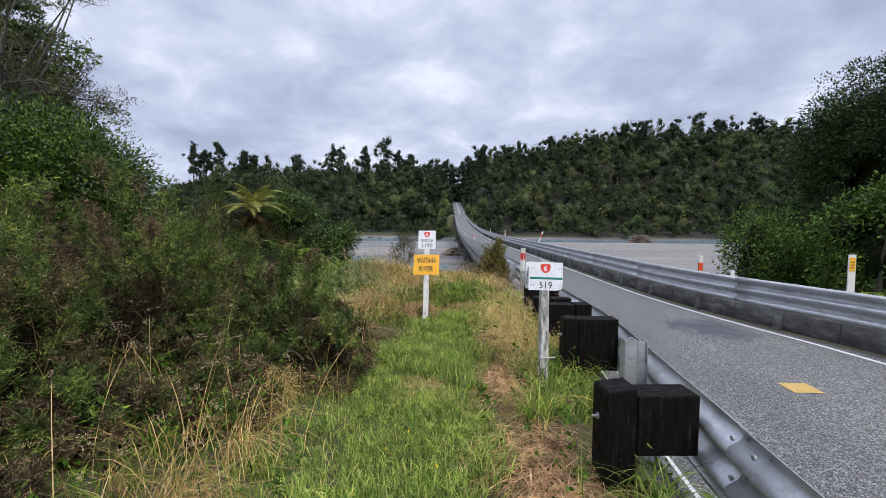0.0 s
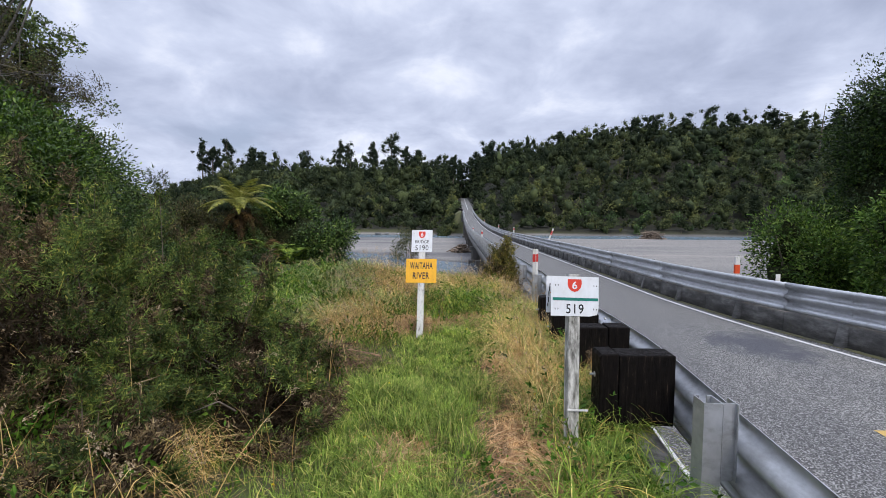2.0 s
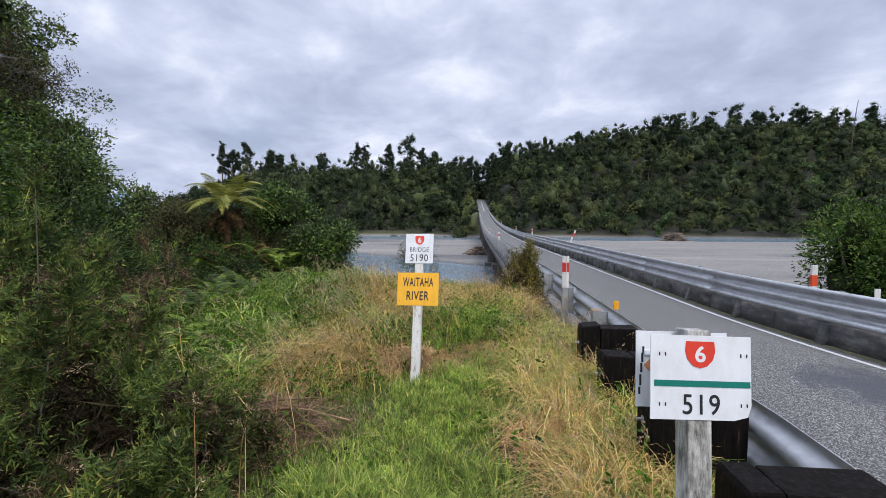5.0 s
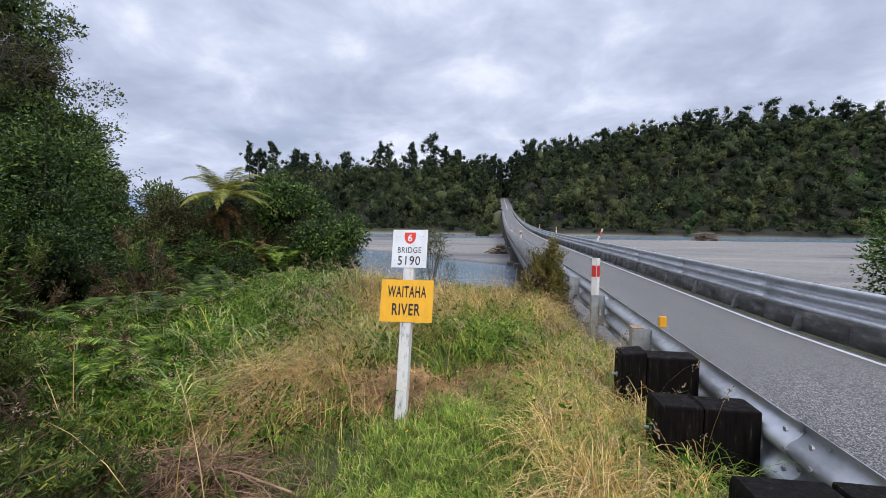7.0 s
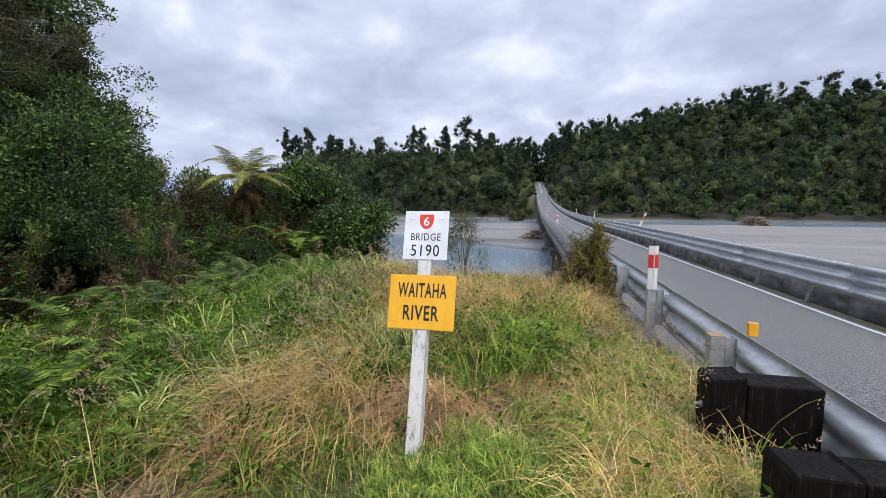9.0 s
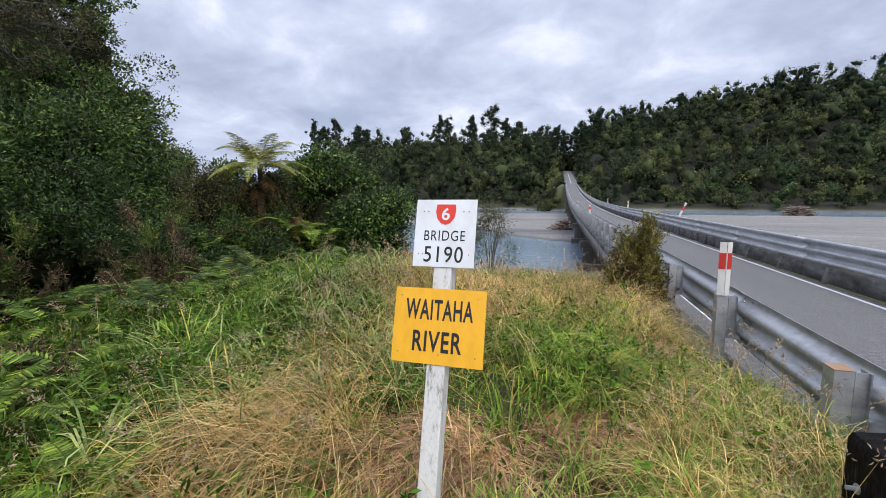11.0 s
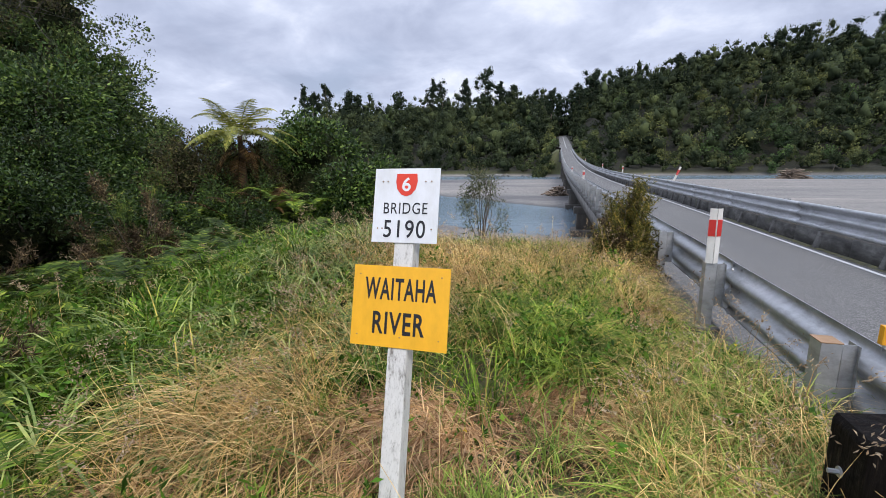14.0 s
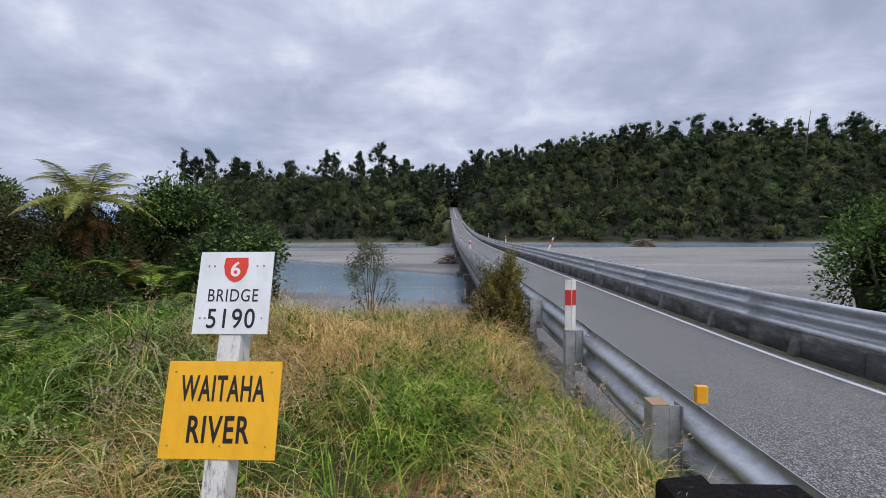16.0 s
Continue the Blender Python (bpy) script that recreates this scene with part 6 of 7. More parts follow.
def gorse_bush(at, size, n_shoots, dead, seed, label, name="gorse_bush", mats=("gorse", "gorse_dead", "inner_dead"), group="gorse bushes beside the path", spine=0.066, upright=0.6, width=0.22, browse=0.3):
    """A bush of upright feathery shoots set with short spines, browner below, over crooked stems."""
    global rng
    keep, rng = rng, np.random.default_rng(seed)
    sx, sy, sz = size
    th = empty(name, at, label, "shrub", group)
    wood, green, brown, inner = Heap(), Heap(), Heap(), Heap()
    ext = np.array([sx / 2, sy / 2, sz])
    nc = max(30, n_shoots // 13)
    cd = unit(rng.normal(0, 1, (nc, 3)) * np.array([1, 1, 0.8]))
    cd[:, 2] = np.abs(cd[:, 2])
    cen = cd * rng.uniform(0.6, 1.0, (nc, 1)) * (1 + 0.16 * np.sin(4 * cd[:, :1] + seed) + 0.12 * np.sin(6 * cd[:, 1:2] + 2 * seed)) * ext
    which = rng.integers(0, nc, n_shoots)
    d = unit(cd[which] + rng.normal(0, 0.42, (n_shoots, 3)))
    tips = cen[which] + unit(d + np.array([0, 0, 0.35])) * rng.uniform(0.1, 0.3, (n_shoots, 1)) * (0.6 + 0.25 * sz) - cd[which] * 0.12
    for k in range(24):
        t = tips[rng.integers(0, n_shoots)] * 0.95
        m = t * 0.5 + rng.normal(0, 0.1, 3)
        tube(wood, [rng.normal(0, 0.3, 3) * (sx / 2, sy / 2, 0) - (0, 0, 0.1), m, t], [0.010, 0.006, 0.002], 4)
    L = rng.uniform(0.18, 0.42, n_shoots) * (0.7 + 0.3 * sz)
    dirs = unit(d + np.array([0, 0, upright]) + rng.normal(0, 0.16, (n_shoots, 3)))
    near = at[1] < 0 and at[0] > -3.3
    fine = 0.58 if near else 0.8
    gone = rng.random(nc) < dead
    low = (tips[:, 2] < sz * browse * (0.6 + 0.8 * rng.random(nc)[which])) & (rng.random(n_shoots) < 0.8) | gone[which] | (rng.random(n_shoots) < 0.06)
    # each shoot is a plume: side sprigs that shorten towards the tip, all set with spines
    sprigs, on_sprig, on_axis = (8, 6, 12) if near else (6, 4, 8)
    s = np.linspace(0.15, 0.97, sprigs)
    axis = dirs[:, None] * (L[:, None, None] * (s[None, :, None] - 1)) + tips[:, None]
    turn = unit(np.cross(dirs[:, None], rng.normal(0, 1, (n_shoots, sprigs, 3))))
    sd = unit(turn + dirs[:, None] * 0.75)
    sl = (L[:, None] * 0.42 * (1.12 - s)[None, :]) * rng.uniform(0.7, 1.2, (n_shoots, sprigs))
    q = np.linspace(0.15, 1.0, on_sprig)
    C1 = (axis[:, :, None] + sd[:, :, None] * (sl[:, :, None] * q)[..., None]).reshape(n_shoots, -1, 3)
    A1 = np.repeat(sd, on_sprig, 1)
    C2 = tips[:, None] + dirs[:, None] * (L[:, None, None] * (np.linspace(0.2, 1.0, on_axis)[None, :, None] - 1))
    A2 = np.repeat(dirs[:, None], on_axis, 1)
    C, A = np.concatenate([C1, C2], 1), np.concatenate([A1, A2], 1)
    C = C + rng.normal(0, 0.004, C.shape)
    ax = unit(rng.normal(0, 1, C.shape)) * 0.85 + A
    size_l = spine * fine * rng.uniform(0.7, 1.3, C.shape[:2])
    for mask, heap in ((~low, green), (low, brown)):
        c = C[mask].reshape(-1, 3)
        ok = c[:, 2] > 0.0
        needles(heap, c[ok], ax[mask].reshape(-1, 3)[ok], size_l[mask].ravel()[ok], width * 0.95, 0.2)
    # shoot axes and loose dead twigs
    for mask, heap in ((~low, green), (low, brown)):
        leaves(heap, (tips - dirs * L[:, None])[mask], dirs[mask], L[mask] * 0.95, 0.014, 0.02, 0.0)
    c = tips[rng.integers(0, n_shoots, n_shoots // 3)] * rng.uniform(0.55, 0.95, (n_shoots // 3, 1))
    leaves(brown, c, unit(rng.normal(0, 1, c.shape)) + np.array([0, 0, 0.4]), rng.uniform(0.1, 0.3, len(c)), 0.009, 0.3, 0.03)
    # dark slivers fill the inside and stand in for its shade
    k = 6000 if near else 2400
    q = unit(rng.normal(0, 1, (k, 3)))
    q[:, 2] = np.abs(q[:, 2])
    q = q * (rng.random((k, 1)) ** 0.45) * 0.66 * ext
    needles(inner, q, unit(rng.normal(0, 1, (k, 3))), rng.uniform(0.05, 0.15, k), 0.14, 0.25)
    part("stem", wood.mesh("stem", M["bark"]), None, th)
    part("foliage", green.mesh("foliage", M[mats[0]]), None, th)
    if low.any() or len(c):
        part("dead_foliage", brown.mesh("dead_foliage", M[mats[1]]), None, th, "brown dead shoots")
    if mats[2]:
        part("shade_fill", inner.mesh("shade_fill", M[mats[2]]), None, th, "dark filling that stands in for shade inside the bush")
    rng = keep


GL = "dense dark green gorse bush with brown dead twigs below"
for at, size, n, dead, seed in (((-1.35, -2.35, 0.0), (1.9, 1.7, 1.15), 1200, 0.12, 51), ((-2.5, -2.7, 0.0), (2.2, 2.0, 1.75), 1500, 0.14, 52), ((-2.4, -1.5, 0.0), (1.7, 1.5, 1.75), 1000, 0.2, 53),
                                ((-3.4, -1.3, -0.1), (2.4, 2.2, 2.5), 1200, 0.32, 54), ((-3.1, -3.9, 0.0), (2.0, 1.9, 1.8), 1500, 0.15, 55), ((-4.2, -3.2, 0.0), (2.5, 2.3, 2.25), 1200, 0.08, 56),
                                ((-5.6, 1.5, -0.3), (1.9, 1.9, 1.3), 600, 0.3, 57), ((-5.0, 3.4, -0.5), (1.9, 1.8, 1.75), 800, 0.75, 59),
                                ((-2.8, -5.2, 0.0), (1.5, 1.3, 0.95), 1000, 0.35, 60), ((-3.0, 0.35, -0.1), (0.8, 0.8, 0.6), 300, 0.8, 61), ((-0.95, -2.05, 0.0), (1.0, 0.9, 0.75), 500, 0.25, 62), ((-2.0, -4.2, 0.0), (1.3, 1.0, 0.62), 700, 0.6, 63),
                                ((-2.4, -5.6, 0.0), (1.2, 1.0, 0.55), 450, 0.5, 64), ((-1.85, -5.2, 0.0), (1.1, 1.0, 0.5), 450, 0.55, 66), ((-1.45, -3.4, 0.0), (1.0, 0.8, 0.55), 380, 0.7, 65), ((-4.9, -1.0, -0.1), (2.4, 2.2, 2.5), 900, 0.25, 67), ((-0.72, -2.85, 0.0), (1.15, 1.2, 0.72), 700, 0.35, 68), ((-1.2, -3.75, 0.0), (1.1, 1.0, 0.6), 600, 0.5, 69)):
    gorse_bush(at, size, n, min(0.8, 0.04 + dead * 0.8), seed, GL if dead < 0.4 else "half-dead brown gorse bush")
for at, size, n, seed, label in (((1.78, 5.05, -0.35), (1.0, 0.9, 1.65), 1700, 71, "upright olive and bronze small-leaved shrub beside the bridge"), ((1.5, 5.1, -0.4), (0.6, 0.6, 0.85), 380, 72, "low bronze shrub at the foot of the bridge")):
    gorse_bush(at, size, n, 0.12, seed, label, "bronze_shrub", ("bronze", "gorse_dead", "inner"), "", 0.05, 1.0, 0.34, 0.3)

# ---------- grass ----------


def scatter(n, x0, x1, y0, y1, chance):
    x, y = rng.uniform(x0, x1, n), rng.uniform(y0, y1, n)
    ok = rng.random(n) < chance(x, y)
    ok &= x < rail_left(y) - 0.17 - 0.2 * smooth((y - 1.6) / 0.6)
    x, y = x[ok], y[ok]
    return np.stack([x, y, ground_z(x, y) - 0.01], 1)


def tufted(roots, per, spread):
    """Several blades round each root."""
    R = np.repeat(roots, per, 0)
    R[:, :2] += rng.normal(0, spread, (len(R), 2))
    R[:, 2] = ground_z(R[:, 0], R[:, 1]) - 0.01
    return R


def on_path(x, y):
    """The mown strip that the walk follows."""
    mid = 0.46 + 0.10 * np.sin(y * 0.6)
    return smooth(1.35 - np.abs(x - mid) / 0.72) * smooth((0.3 - y) / 1.0)


def tall_zone(x, y):
    return smooth((y + 0.2 + 1.1 * smooth(-x / 0.5)) / 1.1)


def fronts(x, y):
    """Long grass at the foot of the gorse and along the posts."""
    return smooth((x - 1.05) / 0.5) * 0.8 + smooth((-0.35 - x) / 0.5)


def dry_patch(x, y):
    a = 0.8 * np.exp(-(((x + 0.9) / 0.5) ** 2 + ((y - 0.9) / 1.2) ** 2)) + 0.9 * np.exp(-(((x - 1.6) / 0.3) ** 2 + ((y - 0.1) / 1.6) ** 2)) + np.exp(-(((x + 0.2) / 0.8) ** 2 + ((y - 4.4) / 0.9) ** 2))
    a += 0.9 * np.exp(-(((x + 0.75) / 0.45) ** 2 + ((y + 3.7) / 1.1) ** 2)) + 0.8 * np.exp(-(((x - 1.2) / 0.6) ** 2 + ((y - 5.0) / 0.9) ** 2)) + 0.9 * np.exp(-(((x + 0.8) / 0.75) ** 2 + ((y - 3.0) / 1.0) ** 2)) - 0.5 * np.exp(-(((x - 0.8) / 0.5) ** 2 + ((y - 1.8) / 0.7) ** 2)) + 0.36
    return smooth((a * (0.75 + 0.6 * wave(x, y, 2.3, 4.0)) - 0.38) / 0.35)


def cut_patch(x, y):
    a = 0.9 * np.exp(-(((x - 0.95) / 0.45) ** 2 + ((y - 0.75) / 0.45) ** 2)) + 0.9 * np.exp(-(((x - 0.2) / 0.5) ** 2 + ((y - 0.45) / 0.35) ** 2)) + 0.7 * np.exp(-(((x - 1.4) / 0.3) ** 2 + ((y - 2.4) / 0.6) ** 2))
    a += 0.8 * np.exp(-(((x - 1.15) / 0.22) ** 2 + ((y + 1.4) / 0.25) ** 2)) + 0.85 * np.exp(-(((x - 1.2) / 0.26) ** 2 + ((y + 2.9) / 0.7) ** 2)) + 0.85 * np.exp(-(((x - 1.25) / 0.38) ** 2 + ((y + 4.5) / 1.0) ** 2))
    return np.clip(a, 0, 1)


def grass_all():
    # mown green strip
    hp = Heap()
    R = scatter(62000, -0.8, 2.0, -8.5, 1.2, lambda x, y: 0.12 + 0.9 * on_path(x, y) * np.clip(0.62 + 0.5 * wave(x, y, 3.1, 1) + 0.3 * wave(x, y, 7.3, 5), 0, 1) - 0.6 * cut_patch(x, y))
    R = tufted(R, 4, 0.025)
    n = len(R)
    h = rng.uniform(0.05, 0.14, n) * (1 + 0.8 * (wave(R[:, 0], R[:, 1], 2.2, 6) > 0.35))
    blades(hp, R, rng.uniform(0, 6.28, n), h, h * rng.uniform(0.3, 1.1, n), rng.uniform(0.005, 0.010, n), 2)
    tagged(new("short_grass", hp.mesh("short_grass", M["grass"])), "short bright green grass on the trodden path", "grass", kind="stuff")
    # longer green grass
    hp = Heap()
    R = scatter(9000, -5.5, 2.3, -8.5, 8.5, lambda x, y: np.clip(0.2 + 0.25 * smooth((-0.3 - x) / 0.4) * smooth((-2.8 - y) / 0.8) + tall_zone(x, y) * 0.55 + fronts(x, y) * 0.3 - on_path(x, y), 0, 1) * (1 - 0.85 * cut_patch(x, y)) * (1 - 0.7 * dry_patch(x, y)) * (0.65 + 0.5 * wave(x, y, 1.7, 2)) * np.where(x < -2.3, 0.5, 1.0))
    R = tufted(R, 7, 0.035)
    n = len(R)
    tall = 0.18 + 0.12 * tall_zone(R[:, 0], R[:, 1]) * smooth((1.9 - R[:, 0]) / 0.6) * (1 - 0.5 * smooth((R[:, 1] - 3) / 2)) + 0.10 * wave(R[:, 0], R[:, 1], 1.3, 5)
    h = tall * rng.uniform(0.6, 1.35, n)
    blades(hp, R, rng.uniform(0, 6.28, n), h, h * rng.uniform(0.5, 1.9, n), rng.uniform(0.005, 0.010, n), 3)
    tagged(new("long_grass", hp.mesh("long_grass", M["long_grass"])), "long green roadside grass bent over in tufts", "grass", kind="stuff")
    # a brighter kind mixed in
    hp = Heap()
    R = scatter(6000, -4.5, 2.2, -8.0, 8.0, lambda x, y: np.clip(0.15 + tall_zone(x, y) * 0.4 + fronts(x, y) * 0.5 - on_path(x, y) * 0.6, 0, 1) * (0.5 + 0.6 * wave(x, y, 2.6, 8)) * (1 - 0.85 * cut_patch(x, y)))
    R = tufted(R, 6, 0.03)
    n = len(R)
    h = rng.uniform(0.14, 0.42, n)
    blades(hp, R, rng.uniform(0, 6.28, n), h, h * rng.uniform(0.2, 1.0, n), rng.uniform(0.003, 0.007, n), 3)
    tagged(new("fresh_grass", hp.mesh("fresh_grass", M["grass"])), "fresh yellow-green grass among the long grass", "grass", kind="stuff")

    def arch(hp, P, yaw, length, rise, tip, width, levels=5):
        """Long blades that rise, bend over and come down."""
        n = len(P)
        s = np.linspace(0, 1, levels + 1)
        d = np.stack([np.cos(yaw), np.sin(yaw)], 1)
        p = np.stack([-d[:, 1], d[:, 0]], 1)
        bend = rng.normal(0, 0.14, n) * length
        V = np.zeros((n, 2 * levels + 1, 3))
        k4 = 4 * rise - 2 * tip
        for k in range(levels + 1):
            q = s[k] ** 1.25
            c = np.zeros((n, 3))
            c[:, :2] = P[:, :2] + d * (length * q)[:, None] + p * (bend * q * q)[:, None]
            c[:, 2] = P[:, 2] + k4 * s[k] * (1 - s[k]) * 0.85 + tip * s[k]
            hw = (width * (1 - 0.6 * s[k]) * 0.5)[:, None]
            if k == levels:
                V[:, 2 * k] = c
            else:
                V[:, 2 * k] = c
                V[:, 2 * k + 1] = c
                V[:, 2 * k, :2] += p * hw
                V[:, 2 * k + 1, :2] -= p * hw
        i = np.arange(n)[:, None] * (2 * levels + 1)
        quads = [i + [2 * k, 2 * k + 1, 2 * k + 3, 2 * k + 2] for k in range(levels - 1)]
        hp.add(V.reshape(-1, 3), [np.concatenate(quads), i + [2 * levels - 2, 2 * levels - 1, 2 * levels]])

    def hummocks(name, R, per, size, wmin, wmax, mat, label, around=2.2, flow=None, radius=0.10):
        """Clumps of long arching blades; flow gives the side to which most fall."""
        hp = Heap()
        k = len(R)
        S = rng.uniform(size[0], size[1], k)
        yaw0 = rng.uniform(0, 6.28, k) if flow is None else rng.normal(flow, 0.35, k)
        S, Y = np.repeat(S, per), np.repeat(yaw0, per) + rng.normal(0, around, k * per)
        P = np.repeat(R, per, 0)
        a, rr = rng.uniform(0, 6.28, k * per), np.sqrt(rng.random(k * per)) * radius * S / 0.4
        P[:, 0] += np.cos(a) * rr
        P[:, 1] += np.sin(a) * rr
        L = S * rng.uniform(0.5, 1.35, k * per)
        rise = S * rng.uniform(0.4, 0.85, k * per) * (1 - 0.5 * np.minimum(1, rr / (radius * 2)))
        arch(hp, P, Y, L, rise, rise * rng.uniform(-0.1, 0.9, k * per), rng.uniform(wmin, wmax, k * per))
        tagged(new(name, hp.mesh(name, M[mat])), label, "grass", kind="stuff")

    R = scatter(1150, -4.6, 2.2, -4.0, 8.0, lambda x, y: np.clip(0.03 + tall_zone(x, y) * 0.75 + 0.25 * smooth((x - 1.05) / 0.5) - on_path(x, y), 0, 1) * (1 - 0.9 * cut_patch(x, y)) * (1 - 0.75 * dry_patch(x, y)) * np.where(x < -2.4, 0.6, 1.0))
    hummocks("grass_tussocks", R, 46, (0.28, 0.55), 0.006, 0.012, "long_grass", "long green tussock grass falling outwards")
    R = scatter(460, -4.2, -0.3, -0.4, 4.5, lambda x, y: tall_zone(x, y) * 0.75 * (0.5 + 0.5 * wave(x, y, 1.9, 4)))
    hummocks("broad_grass_clumps", R, 26, (0.35, 0.65), 0.012, 0.022, "broad_grass", "broad-bladed blue-green grass clumps arching over")
    R = scatter(400, -3.6, 2.2, -8.0, 8.0, lambda x, y: dry_patch(x, y) * np.clip(tall_zone(x, y) + fronts(x, y) * 0.4 - on_path(x, y), 0, 1) * (1 - 0.6 * cut_patch(x, y)))
    hummocks("straw_tussocks", R, 44, (0.3, 0.6), 0.003, 0.006, "straw", "golden dry tussock grass falling over", 1.2, 3.7)
    # swaths of long straw laid over to one side
    R = scatter(150, -1.25, 0.25, -0.5, 3.0, lambda x, y: np.exp(-(((x + 0.42 + 0.22 * (1 - y)) / 0.34) ** 2)) * tall_zone(x, y) * smooth((y + 0.5) / 0.6) * (0.12 + 0.88 * (wave(x, y, 2.7, 1.3) > 0.1)))
    hummocks("laid_straw", R, 70, (0.5, 0.95), 0.003, 0.0055, "straw", "long golden straw laid over in swaths", 0.6, 3.85, 0.2)
    R = scatter(420, -0.3, 2.0, 2.6, 7.0, lambda x, y: 0.55 + 0.4 * wave(x, y, 2.2, 3))
    hummocks("crest_straw", R, 40, (0.3, 0.6), 0.003, 0.005, "straw", "dry golden grass along the crest of the bank", 1.3, 0.6)
    R = scatter(170, -3.2, -0.35, -7.5, -2.6, lambda x, y: np.exp(-(((x + 0.85 + 0.1 * (y + 5)) / 0.4) ** 2)) * 0.8 + 0.08)
    hummocks("verge_straw", R, 46, (0.3, 0.6), 0.003, 0.005, "straw", "golden straw along the foot of the gorse", 0.9, 0.2)
    R = scatter(420, -0.2, 2.2, -8.0, 3.2, lambda x, y: np.clip(0.06 + 0.8 * smooth((x - 1.2) / 0.35) + 0.05 * tall_zone(x, y) - 0.1 * on_path(x, y), 0, 1) * (1 - 0.9 * cut_patch(x, y)))
    hummocks("bright_tussocks", R, 60, (0.2, 0.42), 0.004, 0.008, "grass", "fresh bright green grass tufts", 2.5)
    R = scatter(150, 1.05, 2.05, -2.6, 1.6, lambda x, y: smooth((x - 1.1) / 0.25) * (1 - 0.8 * cut_patch(x, y)) * 0.9)
    hummocks("verge_tall_straw", R, 40, (0.35, 0.6), 0.003, 0.005, "straw", "tall dry golden grass beside the guardrail posts", 1.6, 2.0)
    R = scatter(120, 1.05, 2.05, -2.6, 1.6, lambda x, y: smooth((x - 1.1) / 0.25) * (1 - 0.8 * cut_patch(x, y)) * 0.9)
    hummocks("verge_tall_grass", R, 40, (0.3, 0.55), 0.004, 0.007, "grass", "tall yellow-green grass beside the guardrail posts", 1.8, 2.0)
    R = scatter(120, -1.7, 0.5, 2.4, 4.6, lambda x, y: np.exp(-(((x + 0.55 + 0.1 * (y - 3.4)) / 0.6) ** 2 + ((y - 3.5) / 0.8) ** 2)))
    hummocks("crest_tall_straw", R, 60, (0.5, 0.8), 0.003, 0.0055, "straw", "tall golden dry grass on the crest behind the sign", 1.0, 3.4, 0.2)
    # the deep green mound beside the river sign
    R = scatter(130, 0.25, 1.35, 0.95, 2.9, lambda x, y: np.exp(-(((x - 0.75) / 0.42) ** 2 + ((y - 1.8) / 0.75) ** 2)))
    hummocks("green_mound", R, 56, (0.34, 0.56), 0.006, 0.012, "long_grass", "deep green long grass falling over in a mound")
    # standing dry stalks with seed heads
    hp, sd = Heap(), Heap()
    R = scatter(1700, -4.0, 2.25, -8.5, 8.5, lambda x, y: (0.2 + 0.8 * dry_patch(x, y)) * np.clip(tall_zone(x, y) + fronts(x, y) * 0.6 - 0.8 * on_path(x, y), 0, 1) * (1 - 0.75 * cut_patch(x, y)))
    R = tufted(R, 5, 0.05)
    n = len(R)
    h = rng.uniform(0.25, 0.6, n) * np.where(R[:, 1] < -0.5, 0.8, 1.0) * (1 - 0.35 * smooth((R[:, 1] - 3.5) / 2))
    yaw = rng.normal(3.6, 1.0, n)
    lean = h * rng.uniform(0.2, 1.6, n)
    blades(hp, R, yaw, h, lean, rng.uniform(0.003, 0.005, n), 4)
    pick = rng.random(n) < 0.42
    R2, y2, h2 = R[pick], yaw[pick], h[pick] * rng.uniform(1.05, 1.35, pick.sum())
    ln = h2 * rng.uniform(0.1, 0.7, len(h2))
    blades(hp, R2, y2, h2, ln, 0.0035, 4)
    tip = np.stack([R2[:, 0] + np.cos(y2) * ln, R2[:, 1] + np.sin(y2) * ln, R2[:, 2] + h2 * (1 - 0.35 * np.minimum(ln / h2, 1.6))], 1)
    m = 26
    s = rng.uniform(0, 1, (len(tip), m, 1))
    dirs = np.stack([np.cos(y2) * 0.7, np.sin(y2) * 0.7, np.full_like(y2, 0.45)], 1)
    C = tip[:, None] - dirs[:, None] * (s - 0.5) * 0.13 + rng.normal(0, 1, (len(tip), m, 3)) * 0.02 * (1.1 - np.abs(s - 0.4))
    leaves(sd, C.reshape(-1, 3), np.repeat(dirs, m, 0), 0.021, 0.32, 0.7)
    tagged(new("dry_grass", hp.mesh("dry_grass", M["straw"])), "dry golden grass stalks leaning over", "grass", kind="stuff")
    tagged(new("grass_seed_heads", sd.mesh("grass_seed_heads", M["seed"])), "pinkish feathery seed heads on dry grass stalks", "grass", kind="stuff")
    # flattened dead grass, patch by patch, each combed to one side
    hp = Heap()
    for x, y, rx, ry, n, flow in ((0.95, 0.8, 0.34, 0.3, 2600, 0.4), (0.15, 0.4, 0.42, 0.3, 2600, 3.9), (-0.35, 0.15, 0.25, 0.3, 1200, 3.9), (1.4, 2.4, 0.25, 0.55, 1500, 1.2), (1.2, -1.4, 0.2, 0.25, 800, 0.2), (1.2, -2.9, 0.22, 0.6, 1500, 5.0),
                                  (1.25, -4.6, 0.3, 0.8, 1500, 4.6), (0.3, -3.2, 0.2, 0.25, 350, 1.0), (0.9, -6.3, 0.3, 0.4, 700, 2.0), (-0.9, -0.4, 0.25, 0.25, 700, 3.7)):
        R = np.stack([rng.normal(x, rx * 0.62, n), rng.normal(y, ry * 0.62, n), np.zeros(n)], 1)
        g = np.exp(-(((R[:, 0] - x) / rx) ** 2 + ((R[:, 1] - y) / ry) ** 2))
        R[:, 2] = ground_z(R[:, 0], R[:, 1]) + rng.uniform(0.0, 0.13, n) * g * smooth((y + 3.2) / 2) + 0.015
